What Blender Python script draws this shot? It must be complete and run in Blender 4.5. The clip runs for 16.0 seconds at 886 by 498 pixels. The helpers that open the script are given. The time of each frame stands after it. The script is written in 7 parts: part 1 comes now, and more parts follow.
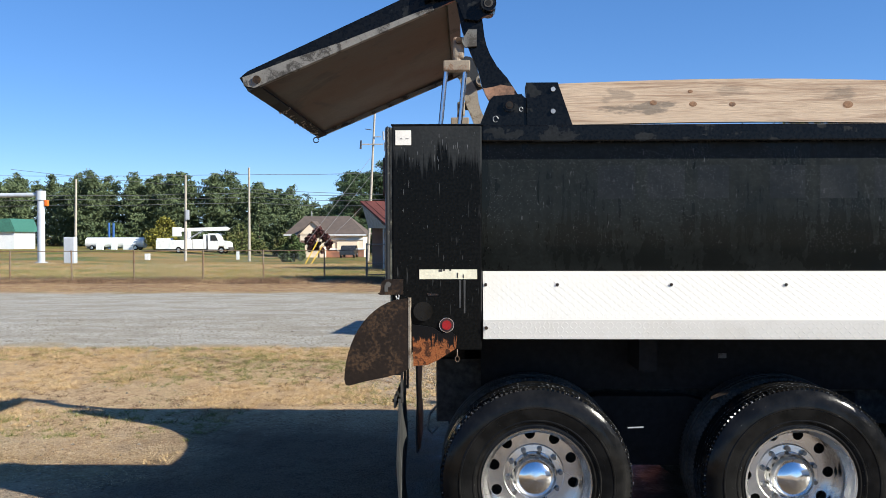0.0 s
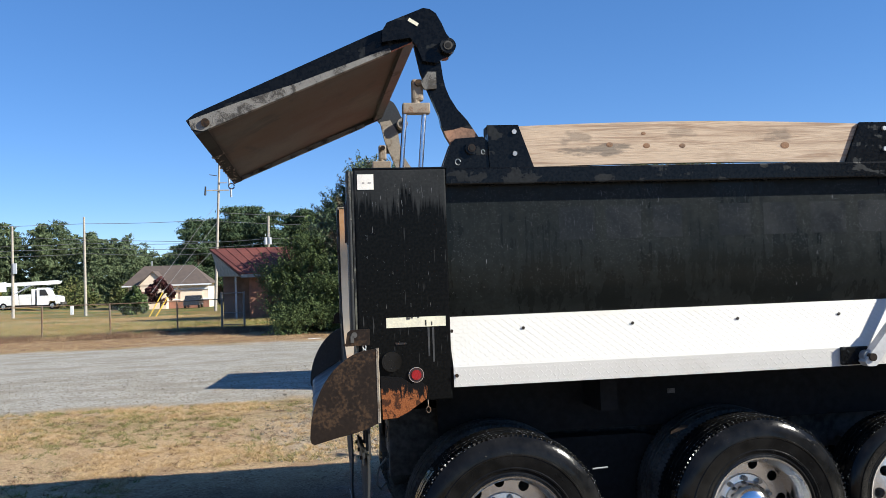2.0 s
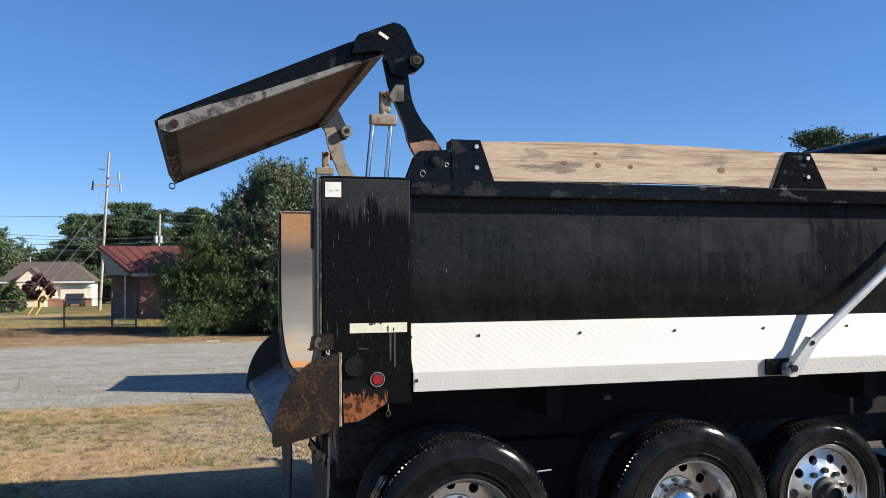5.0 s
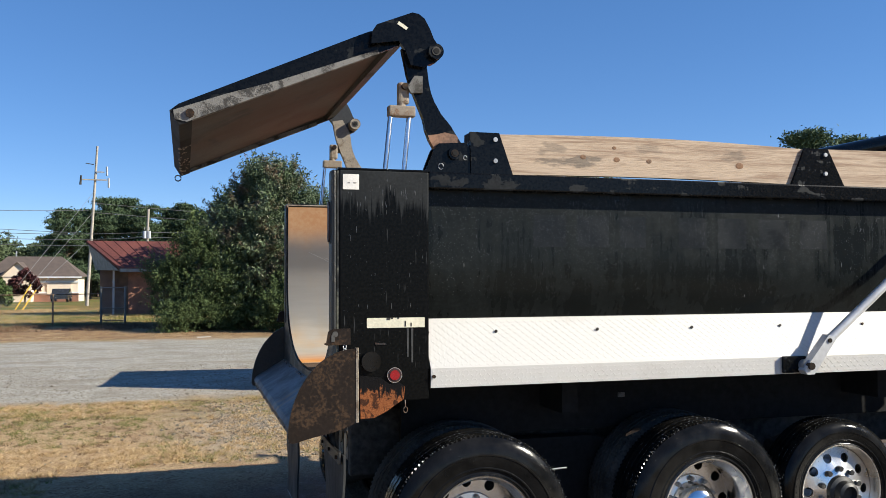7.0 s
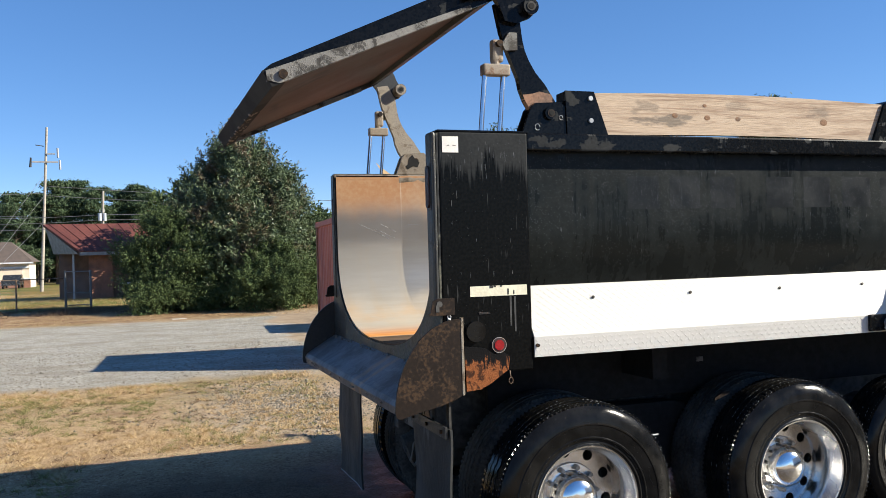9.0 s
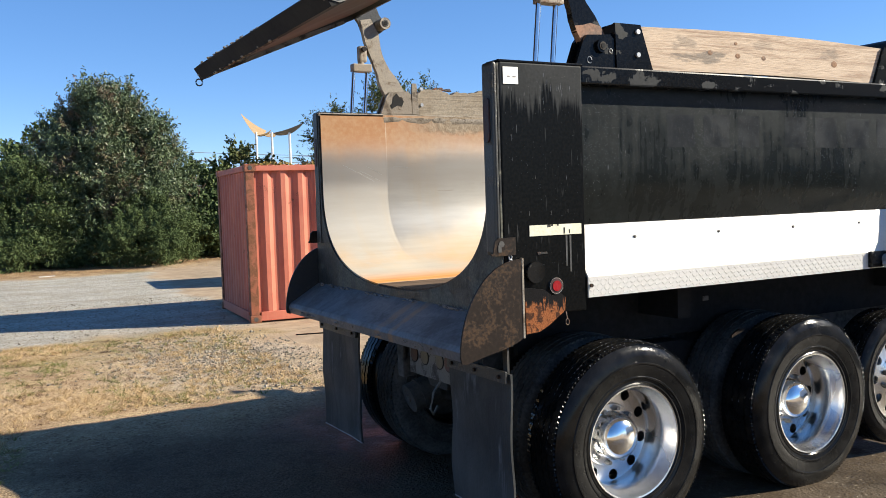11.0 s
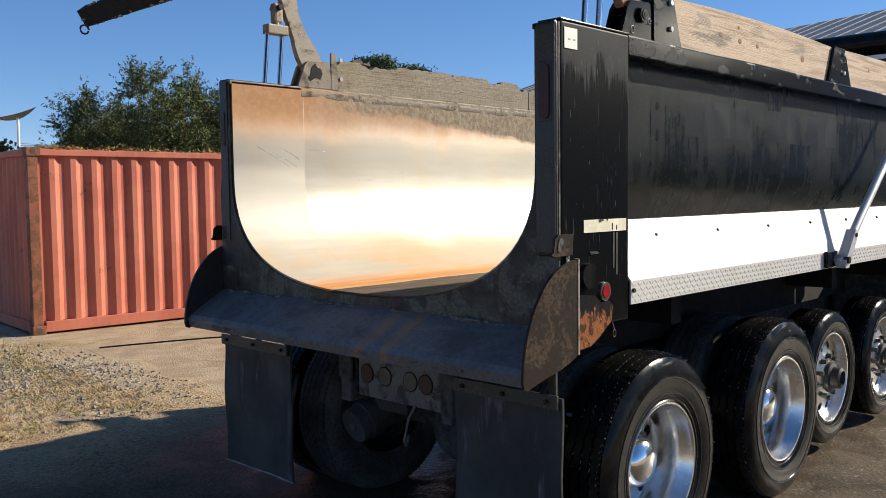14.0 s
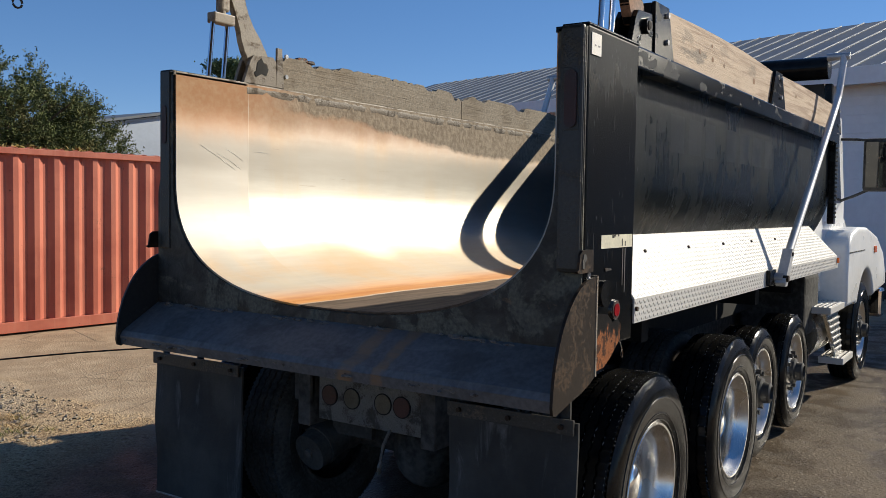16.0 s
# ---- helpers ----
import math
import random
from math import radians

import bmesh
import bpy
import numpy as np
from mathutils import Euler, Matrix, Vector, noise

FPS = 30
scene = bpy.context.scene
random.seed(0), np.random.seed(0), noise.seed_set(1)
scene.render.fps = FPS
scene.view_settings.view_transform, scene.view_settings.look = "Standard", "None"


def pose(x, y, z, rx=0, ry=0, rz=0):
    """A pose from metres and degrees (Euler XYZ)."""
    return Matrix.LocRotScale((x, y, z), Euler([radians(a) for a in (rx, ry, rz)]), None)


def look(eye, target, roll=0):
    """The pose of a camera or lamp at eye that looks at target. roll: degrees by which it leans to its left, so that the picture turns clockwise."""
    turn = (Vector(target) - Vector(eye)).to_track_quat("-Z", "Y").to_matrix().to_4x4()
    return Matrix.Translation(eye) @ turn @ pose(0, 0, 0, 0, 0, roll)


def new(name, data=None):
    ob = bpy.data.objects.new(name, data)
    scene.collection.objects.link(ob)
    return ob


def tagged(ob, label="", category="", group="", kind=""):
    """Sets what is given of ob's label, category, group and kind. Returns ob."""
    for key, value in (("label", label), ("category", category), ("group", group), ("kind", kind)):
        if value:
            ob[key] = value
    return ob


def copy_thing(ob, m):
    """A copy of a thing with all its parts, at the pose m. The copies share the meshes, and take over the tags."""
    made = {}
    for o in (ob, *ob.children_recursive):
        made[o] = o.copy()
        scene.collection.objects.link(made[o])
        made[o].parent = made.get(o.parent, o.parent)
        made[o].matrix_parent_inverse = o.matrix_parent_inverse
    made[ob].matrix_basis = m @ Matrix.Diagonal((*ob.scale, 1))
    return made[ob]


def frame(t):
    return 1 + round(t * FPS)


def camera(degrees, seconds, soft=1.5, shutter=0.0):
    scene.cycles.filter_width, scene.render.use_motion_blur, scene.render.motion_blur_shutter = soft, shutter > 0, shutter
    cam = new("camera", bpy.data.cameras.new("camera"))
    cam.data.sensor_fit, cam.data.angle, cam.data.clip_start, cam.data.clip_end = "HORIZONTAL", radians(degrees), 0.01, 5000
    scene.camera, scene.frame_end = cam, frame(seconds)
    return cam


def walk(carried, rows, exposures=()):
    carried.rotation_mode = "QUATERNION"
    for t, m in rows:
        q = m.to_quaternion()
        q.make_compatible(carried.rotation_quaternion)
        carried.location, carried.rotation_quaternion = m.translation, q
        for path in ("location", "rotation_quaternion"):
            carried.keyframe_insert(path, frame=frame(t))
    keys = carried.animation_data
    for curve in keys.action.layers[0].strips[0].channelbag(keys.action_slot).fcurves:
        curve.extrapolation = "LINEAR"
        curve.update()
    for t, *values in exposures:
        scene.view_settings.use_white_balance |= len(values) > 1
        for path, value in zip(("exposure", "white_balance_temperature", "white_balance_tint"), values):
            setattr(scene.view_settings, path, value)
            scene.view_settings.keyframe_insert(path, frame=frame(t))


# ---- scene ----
cam = camera(54.2, 16.0, soft=0.85)
PATH = [
    (0, (0.412, -4.673, 1.78), (0.358, -2.674, 1.749), -0.1),
    (0.5, (0.205, -4.649, 1.786), (0.244, -2.65, 1.786), -1.1),
    (1, (-0.027, -4.65, 1.817), (0.131, -2.656, 1.818), -1.8),
    (1.5, (-0.141, -4.608, 1.807), (0.111, -2.624, 1.829), -1.5),
    (2, (-0.223, -4.501, 1.804), (0.081, -2.525, 1.867), -2.0),
    (2.5, (-0.308, -4.477, 1.803), (0.045, -2.51, 1.886), -2.1),
    (3, (-0.473, -4.522, 1.821), (-0.044, -2.571, 1.904), -2.0),
    (3.5, (-0.594, -4.563, 1.829), (-0.101, -2.626, 1.888), -1.5),
    (4, (-0.607, -4.564, 1.833), (-0.09, -2.633, 1.887), -1.1),
    (4.2, (-0.619, -4.567, 1.832), (-0.088, -2.64, 1.894), -0.9),
    (6.3, (-0.615, -4.522, 1.82), (-0.076, -2.597, 1.895), -0.0),
    (6.5, (-0.611, -4.507, 1.821), (-0.082, -2.58, 1.896), 0.3),
    (7, (-0.756, -4.45, 1.81), (-0.184, -2.535, 1.875), -0.1),
    (7.5, (-0.931, -4.374, 1.805), (-0.303, -2.475, 1.825), -0.5),
    (8, (-1.078, -4.253, 1.791), (-0.455, -2.353, 1.794), -0.8),
    (8.5, (-1.216, -4.114, 1.784), (-0.593, -2.213, 1.795), -0.6),
    (9, (-1.421, -4.036, 1.774), (-0.748, -2.152, 1.781), -1.6),
    (9.5, (-1.66, -3.906, 1.739), (-0.906, -2.054, 1.699), -2.6),
    (9.7, (-1.738, -3.847, 1.729), (-0.969, -2.002, 1.667), -2.4),
    (11.8, (-2.434, -3.133, 1.721), (-1.34, -1.464, 1.604), -1.4),
    (12, (-2.467, -3.047, 1.711), (-1.35, -1.392, 1.594), -1.2),
    (12.5, (-2.516, -2.747, 1.696), (-1.347, -1.129, 1.579), -0.9),
    (13, (-2.562, -2.496, 1.685), (-1.321, -0.934, 1.546), -0.1),
    (13.5, (-2.657, -2.233, 1.698), (-1.3, -0.772, 1.55), -0.8),
    (14, (-2.738, -2.011, 1.702), (-1.302, -0.624, 1.579), -0.7),
    (14.5, (-2.749, -1.77, 1.703), (-1.263, -0.434, 1.61), -0.8),
    (15, (-2.801, -1.609, 1.704), (-1.259, -0.338, 1.617), -0.2),
    (15.5, (-2.879, -1.455, 1.703), (-1.274, -0.265, 1.614), -0.4),
    (16, (-2.936, -1.353, 1.698), (-1.279, -0.238, 1.6), 0.9),
]
walk(cam, [(t, look(eye, target, roll)) for t, eye, target, roll in PATH],
     [(0, 0.89, 6100, 10), (1.5, 0.90, 6100, 10), (4, 0.78, 6150, 10), (7.5, 0.80, 6350, 10), (9.5, 0.99, 6430, 10), (12, 1.12, 6570, 10), (12.5, 1.09, 6600, 10), (13, 0.95, 6600, 10), (13.5, 0.84, 6600, 10), (14, 0.69, 6600, 10), (16, 0.42, 6600, 10)])

# ---- world, sun, exposure ----
world = bpy.data.worlds.new("sky")
scene.world = world
world.use_nodes = True
SUN_DIR = Vector((1.54, -0.79, 1.0)).normalized()
sky = world.node_tree.nodes.new("ShaderNodeTexSky")
sky.sky_type = "NISHITA"
sky.sun_disc = False
sky.sun_elevation = math.asin(SUN_DIR.z)
sky.sun_rotation = math.atan2(SUN_DIR.x, SUN_DIR.y)
sky.air_density, sky.dust_density, sky.ozone_density = 0.85, 0.0, 3.6
sky.altitude = 3000
background = world.node_tree.nodes["Background"]
background.inputs["Strength"].default_value = 0.150
thin = world.node_tree.nodes.new("ShaderNodeGamma")
thin.inputs["Gamma"].default_value = 0.68
clear = world.node_tree.nodes.new("ShaderNodeHueSaturation")
clear.inputs["Saturation"].default_value = 1.37
clear.inputs["Hue"].default_value = 0.506
world.node_tree.links.new(sky.outputs[0], thin.inputs["Color"])
world.node_tree.links.new(thin.outputs[0], clear.inputs["Color"])
tint = world.node_tree.nodes.new("ShaderNodeMix")
tint.data_type, tint.blend_type = "RGBA", "MULTIPLY"
tint.inputs["Factor"].default_value = 1.0
tint.inputs["B"].default_value = (1.0, 0.985, 1.0, 1)
world.node_tree.links.new(clear.outputs[0], tint.inputs["A"])
world.node_tree.links.new(tint.outputs["Result"], background.inputs["Color"])
sun_data = bpy.data.lights.new("sun", "SUN")
sun_data.energy, sun_data.angle, sun_data.color = 4.8, radians(0.5), (1.0, 0.925, 0.775)
sun = new("sun", sun_data)
sun.matrix_basis = look(SUN_DIR * 60, (0, 0, 0))

# ---- materials ----


class Graph:
    """A material's nodes, with short calls for the ones used here."""

    def __init__(self, name):
        self.mat = bpy.data.materials.new(name)
        self.mat.use_nodes = True
        self.tree = self.mat.node_tree
        self.bsdf = self.tree.nodes["Principled BSDF"]
        self.pos = self.tree.nodes.new("ShaderNodeNewGeometry").outputs["Position"]

    def put(self, socket, value):
        if isinstance(value, bpy.types.NodeSocket):
            self.tree.links.new(value, socket)
        elif isinstance(value, (tuple, list)) and len(value) == 3 and socket.type == "RGBA":
            socket.default_value = (*value, 1)
        else:
            socket.default_value = value

    def stretch(self, scale):
        n = self.tree.nodes.new("ShaderNodeVectorMath")
        n.operation = "MULTIPLY"
        self.put(n.inputs[0], self.pos)
        n.inputs[1].default_value = scale
        return n.outputs[0]

    def noise(self, scale, detail=4.0, rough=0.55, vector=None, distort=0.0):
        n = self.tree.nodes.new("ShaderNodeTexNoise")
        self.put(n.inputs["Vector"], vector or self.pos)
        n.inputs["Scale"].default_value = scale
        n.inputs["Detail"].default_value = detail
        n.inputs["Roughness"].default_value = rough
        n.inputs["Distortion"].default_value = distort
        return n.outputs["Fac"]

    def voronoi(self, scale, vector=None, feature="F1", out="Distance"):
        n = self.tree.nodes.new("ShaderNodeTexVoronoi")
        n.feature = feature
        self.put(n.inputs["Vector"], vector or self.pos)
        n.inputs["Scale"].default_value = scale
        return n.outputs[out]

    def ramp(self, value, low, high, a=0.0, b=1.0):
        n = self.tree.nodes.new("ShaderNodeMapRange")
        n.interpolation_type = "SMOOTHSTEP"
        self.put(n.inputs["Value"], value)
        n.inputs["From Min"].default_value, n.inputs["From Max"].default_value = low, high
        self.put(n.inputs["To Min"], a)
        self.put(n.inputs["To Max"], b)
        return n.outputs[0]

    def calc(self, op, a, b=0.0):
        n = self.tree.nodes.new("ShaderNodeMath")
        n.operation = op
        self.put(n.inputs[0], a)
        self.put(n.inputs[1], b)
        return n.outputs[0]

    def mix(self, fac, a, b):
        n = self.tree.nodes.new("ShaderNodeMix")
        n.data_type = "RGBA"
        self.put(n.inputs["Factor"], fac)
        self.put(n.inputs["A"], a)
        self.put(n.inputs["B"], b)
        return n.outputs["Result"]

    def axis(self, k):
        n = self.tree.nodes.new("ShaderNodeSeparateXYZ")
        self.put(n.inputs[0], self.pos)
        return n.outputs[k]

    def island(self):
        return self.tree.nodes.new("ShaderNodeNewGeometry").outputs["Random Per Island"]

    def bump(self, height, distance=0.01, strength=1.0):
        n = self.tree.nodes.new("ShaderNodeBump")
        n.inputs["Distance"].default_value = distance
        n.inputs["Strength"].default_value = strength
        self.put(n.inputs["Height"], height)
        return n.outputs[0]

    def done(self, color, rough=0.6, metal=0.0, normal=None, **more):
        self.put(self.bsdf.inputs["Base Color"], color)
        self.put(self.bsdf.inputs["Roughness"], rough)
        self.put(self.bsdf.inputs["Metallic"], metal)
        if normal is not None:
            self.put(self.bsdf.inputs["Normal"], normal)
        for key, value in more.items():
            self.put(self.bsdf.inputs[key.replace("_", " ")], value)
        return self.mat


def plain(name, color, rough=0.6, metal=0.0, vary=0.25, scale=8.0, bump=0.002):
    """A surface of one colour with stains at two scales and a fine relief."""
    g = Graph(name)
    fine, broad = g.noise(scale * 6, 5), g.noise(scale * 0.5, 3)
    dark = tuple(c * (1 - vary) for c in color)
    lite = tuple(min(1, c * (1 + vary)) for c in color)
    tone = g.mix(g.ramp(g.calc("ADD", g.calc("MULTIPLY", fine, 0.4), g.calc("MULTIPLY", broad, 0.6)), 0.35, 0.65), dark, lite)
    return g.done(tone, g.ramp(broad, 0.3, 0.7, max(0.03, rough * 0.85), min(1, rough * 1.15)), metal, g.bump(fine, bump, 0.5))


def wet_black(name, tone_low, tone_high, streaks=0.5, gloss=0.2):
    """Black enamel just rinsed: runs of water, drying film and fine drops."""
    g = Graph(name)
    runs = g.noise(1.0, 6, 0.6, g.stretch((30, 30, 1.5)))
    film = g.noise(2.6, 5, 0.62, g.stretch((1.0, 1.0, 0.8)))
    dust, mottle = g.noise(60, 4), g.noise(16, 6, 0.7)
    wet = g.ramp(g.calc("ADD", g.calc("MULTIPLY", runs, streaks), g.calc("MULTIPLY", film, 1.0 - streaks)), 0.40, 0.60)
    dry = g.mix(g.ramp(g.calc("ADD", g.calc("MULTIPLY", dust, 0.5), g.calc("MULTIPLY", mottle, 0.5)), 0.38, 0.64), tone_low, tone_high)
    tone = g.mix(wet, dry, tuple(0.5 * (a + b) * 0.62 for a, b in zip(tone_low, tone_high)))
    cell = g.voronoi(120)
    keep = g.ramp(g.voronoi(120, out="Color"), 0.5, 0.6)
    drop = g.calc("MULTIPLY", g.ramp(cell, 0.0, 0.32, 1.0, 0.0), keep)
    drop = g.calc("MULTIPLY", drop, g.ramp(film, 0.40, 0.60))
    height = g.calc("ADD", g.calc("MULTIPLY", drop, 0.3), g.calc("MULTIPLY", runs, 0.12 * streaks))
    return g.done(tone, g.ramp(wet, 0, 1, 0.40, 0.22), 0.0, g.bump(height, 0.003, 0.6), Specular_IOR_Level=gloss)


def rusty(name, base, rust, amount=0.5, rough=0.75, scale=5.0, metal=0.0, depth=0.003):
    g = Graph(name)
    broad, fine = g.noise(scale, 6, 0.65, None, 0.6), g.noise(scale * 14, 5)
    mask = g.ramp(g.calc("ADD", g.calc("MULTIPLY", broad, 0.7), g.calc("MULTIPLY", fine, 0.3)), 0.62 - 0.3 * amount, 0.72 - 0.3 * amount)
    deep = g.mix(g.ramp(fine, 0.35, 0.65), tuple(c * 0.55 for c in rust), rust)
    tone = g.mix(mask, g.mix(g.ramp(fine, 0.3, 0.7), tuple(c * 0.7 for c in base), base), deep)
    return g.done(tone, g.ramp(mask, 0, 1, rough * 0.6, rough), metal, g.bump(g.calc("ADD", fine, mask), depth, 0.5))


def tub_steel(name):
    """The tub's worn lining: polished by loads low down, rusted towards the rim and along the floor's foot."""
    g = Graph(name)
    z = g.axis(2)
    wave = g.noise(1.3, 5, 0.6, g.stretch((0.6, 1, 1)))
    fine = g.noise(1.0, 6, 0.6, g.stretch((3, 26, 26)))
    hang = g.noise(1.0, 5, 0.6, g.stretch((7, 1.2, 1.2)))
    spots = g.noise(35, 4)
    zz = g.calc("ADD", z, g.calc("MULTIPLY", g.calc("SUBTRACT", g.calc("ADD", g.calc("MULTIPLY", wave, 0.6), g.calc("MULTIPLY", hang, 0.4)), 0.5), 0.24))
    steel = g.mix(g.ramp(fine, 0.3, 0.7), (0.37, 0.352, 0.316), (0.41, 0.392, 0.355))
    steel = g.mix(g.ramp(hang, 0.45, 0.70, 0.0, 0.35), steel, (0.44, 0.36, 0.25))
    steel = g.mix(g.ramp(wave, 0.52, 0.68, 0.0, 0.3), steel, (0.54, 0.47, 0.35))
    top = g.ramp(zz, 1.95, 2.26)
    brown = g.mix(g.ramp(g.calc("ADD", g.calc("MULTIPLY", spots, 0.4), g.calc("MULTIPLY", wave, 0.6)), 0.35, 0.65), (0.36, 0.185, 0.092), (0.43, 0.285, 0.17))
    yy = g.calc("ADD", g.axis(1), g.calc("MULTIPLY", g.calc("SUBTRACT", g.noise(1.5, 3), 0.5), 0.10))
    foot = g.calc("MULTIPLY", g.calc("MULTIPLY", g.ramp(yy, 1.43, 1.47), g.ramp(yy, 1.50, 1.80, 1.0, 0.0)), g.ramp(z, 1.5, 1.7, 1.0, 0.0))
    foot = g.calc("MULTIPLY", foot, g.ramp(wave, 0.3, 0.6, 0.8, 1.0))
    orange = g.mix(g.ramp(fine, 0.3, 0.7), (0.58, 0.20, 0.032), (0.68, 0.30, 0.065))
    rear = g.calc("MULTIPLY", g.ramp(g.calc("ADD", g.axis(0), g.calc("MULTIPLY", g.calc("SUBTRACT", wave, 0.5), 0.4)), 0.30, 0.90, 0.95, 0.0), g.ramp(zz, 1.98, 2.26))
    # greyer tone put into the rear plate, dimming the highlight there
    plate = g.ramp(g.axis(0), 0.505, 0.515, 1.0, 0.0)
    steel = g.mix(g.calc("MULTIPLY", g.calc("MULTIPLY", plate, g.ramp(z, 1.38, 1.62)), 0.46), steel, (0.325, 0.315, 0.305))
    cool = g.calc("MULTIPLY", g.ramp(zz, 1.78, 1.92), g.ramp(zz, 1.98, 2.12, 1.0, 0.0))
    steel = g.mix(g.calc("MULTIPLY", cool, 0.6), steel, (0.31, 0.285, 0.25))
    steel = g.mix(rear, steel, (0.46, 0.245, 0.118))
    tone = g.mix(g.calc("MULTIPLY", top, 0.85), steel, brown)
    blot = g.calc("MULTIPLY", g.ramp(g.noise(1.6, 5, 0.6, g.stretch((0.8, 1, 1))), 0.42, 0.66), g.ramp(z, 1.28, 1.52, 1.0, 0.0))
    tone = g.mix(g.calc("MULTIPLY", blot, g.ramp(g.axis(0), 0.5, 2.2, 0.50, 0.22)), tone, (0.56, 0.30, 0.085))
    low = g.ramp(g.calc("ADD", zz, g.calc("MULTIPLY", g.calc("SUBTRACT", g.noise(2.4, 4, 0.6), 0.5), 0.25)), 1.34, 1.58, 1.0, 0.0)
    tone = g.mix(g.calc("MULTIPLY", low, g.ramp(g.axis(0), 0.35, 1.1, 0.10, 0.34)), tone, (0.50, 0.33, 0.165))
    scar = g.ramp(g.noise(1.0, 3, 0.5, g.stretch((2.5, 22, 40)), 0.8), 0.735, 0.76)
    tone = g.mix(g.calc("MULTIPLY", scar, 0.5), tone, (0.22, 0.19, 0.16))
    weld = g.calc("MULTIPLY", g.calc("MULTIPLY", g.ramp(g.axis(0), 0.509, 0.511), g.ramp(g.axis(0), 0.514, 0.517, 1.0, 0.0)), g.ramp(z, 1.6, 1.9))
    tone = g.mix(g.calc("MULTIPLY", weld, g.ramp(wave, 0.35, 0.6, 0.1, 0.8)), tone, (0.66, 0.62, 0.55))
    tone = g.mix(g.calc("MULTIPLY", foot, 0.9), tone, orange)
    deep = g.calc("ADD", g.calc("ADD", z, g.calc("MULTIPLY", g.calc("SUBTRACT", g.noise(5, 6, 0.7), 0.5), 0.12)), g.ramp(g.axis(0), 0.9, 3.2, 0.0, 0.15))
    cake = g.calc("MULTIPLY", g.calc("MULTIPLY", g.ramp(g.axis(0), 0.60, 1.05), g.ramp(g.axis(1), 1.9, 2.0)), g.ramp(deep, 2.235, 2.275))
    tone = g.mix(g.calc("MULTIPLY", cake, 0.9), tone, g.mix(g.ramp(spots, 0.3, 0.7), (0.185, 0.15, 0.108), (0.31, 0.26, 0.19)))
    # brown floor film; the same dark tone stands for shade on the right
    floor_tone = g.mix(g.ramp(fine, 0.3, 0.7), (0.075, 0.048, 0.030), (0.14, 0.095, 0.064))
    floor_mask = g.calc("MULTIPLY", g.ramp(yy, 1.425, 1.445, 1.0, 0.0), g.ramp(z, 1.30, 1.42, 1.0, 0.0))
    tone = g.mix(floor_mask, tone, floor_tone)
    rust = g.calc("MAXIMUM", g.calc("MAXIMUM", g.calc("MULTIPLY", top, 0.8), foot), g.calc("MAXIMUM", g.calc("MAXIMUM", cake, floor_mask), g.calc("MAXIMUM", g.calc("MULTIPLY", blot, 0.7), g.calc("MULTIPLY", low, 0.6))))
    dents = g.noise(1.0, 1, 0.4, g.stretch((1.1, 1.5, 1.5)))
    around = g.tree.nodes.new("ShaderNodeTangent")
    around.direction_type, around.axis = "RADIAL", "X"
    relief = g.calc("ADD", g.calc("ADD", g.calc("MULTIPLY", fine, 0.12), g.calc("MULTIPLY", wave, 3)), g.calc("ADD", g.calc("MULTIPLY", dents, 10), g.calc("MULTIPLY", g.calc("MULTIPLY", cake, spots), 5)))
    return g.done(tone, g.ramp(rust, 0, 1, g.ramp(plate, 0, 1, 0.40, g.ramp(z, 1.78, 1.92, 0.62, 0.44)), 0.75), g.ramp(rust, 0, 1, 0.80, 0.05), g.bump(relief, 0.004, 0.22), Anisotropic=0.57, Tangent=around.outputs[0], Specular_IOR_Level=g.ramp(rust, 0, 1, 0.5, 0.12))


def gate_steel(name):
    """Inside of the gate: scoured brown steel with soot-dark smears."""
    g = Graph(name)
    broad, fine = g.noise(1.6, 5, 0.6), g.noise(50, 5)
    smear = g.noise(1.0, 5, 0.65, g.stretch((2.2, 1.2, 2.2)), 0.8)
    scar = g.noise(1.0, 4, 0.6, g.stretch((4, 14, 9)), 1.0)
    tone = g.mix(g.ramp(broad, 0.38, 0.62), (0.028, 0.018, 0.0125), (0.070, 0.041, 0.026))
    tone = g.mix(g.ramp(fine, 0.4, 0.7, 0.0, 0.25), tone, (0.07, 0.05, 0.038))
    tone = g.mix(g.ramp(smear, 0.50, 0.62, 0.0, 0.85), tone, (0.016, 0.013, 0.011))
    tone = g.mix(g.ramp(scar, 0.66, 0.72, 0.0, 0.8), tone, (0.02, 0.017, 0.015))
    return g.done(tone, g.ramp(broad, 0.3, 0.7, 0.5, 0.7), 0.1, g.bump(g.calc("ADD", fine, scar), 0.002, 0.4))


def flap_rubber(name):
    """Hanging rubber sheet, dull black with pale rubbed streaks."""
    g = Graph(name)
    streak, broad, fine = g.noise(1.0, 6, 0.65, g.stretch((9, 9, 1.6)), 0.6), g.noise(3.0, 4), g.noise(60, 4)
    tone = g.mix(g.ramp(broad, 0.35, 0.65), (0.035, 0.0365, 0.036), (0.062, 0.063, 0.060))
    tone = g.mix(g.ramp(streak, 0.57, 0.74, 0.0, 0.8), tone, (0.17, 0.176, 0.178))
    return g.done(tone, g.ramp(streak, 0.4, 0.7, 0.55, 0.8), 0.0, g.bump(g.calc("ADD", streak, fine), 0.004, 0.5), Specular_IOR_Level=0.15)


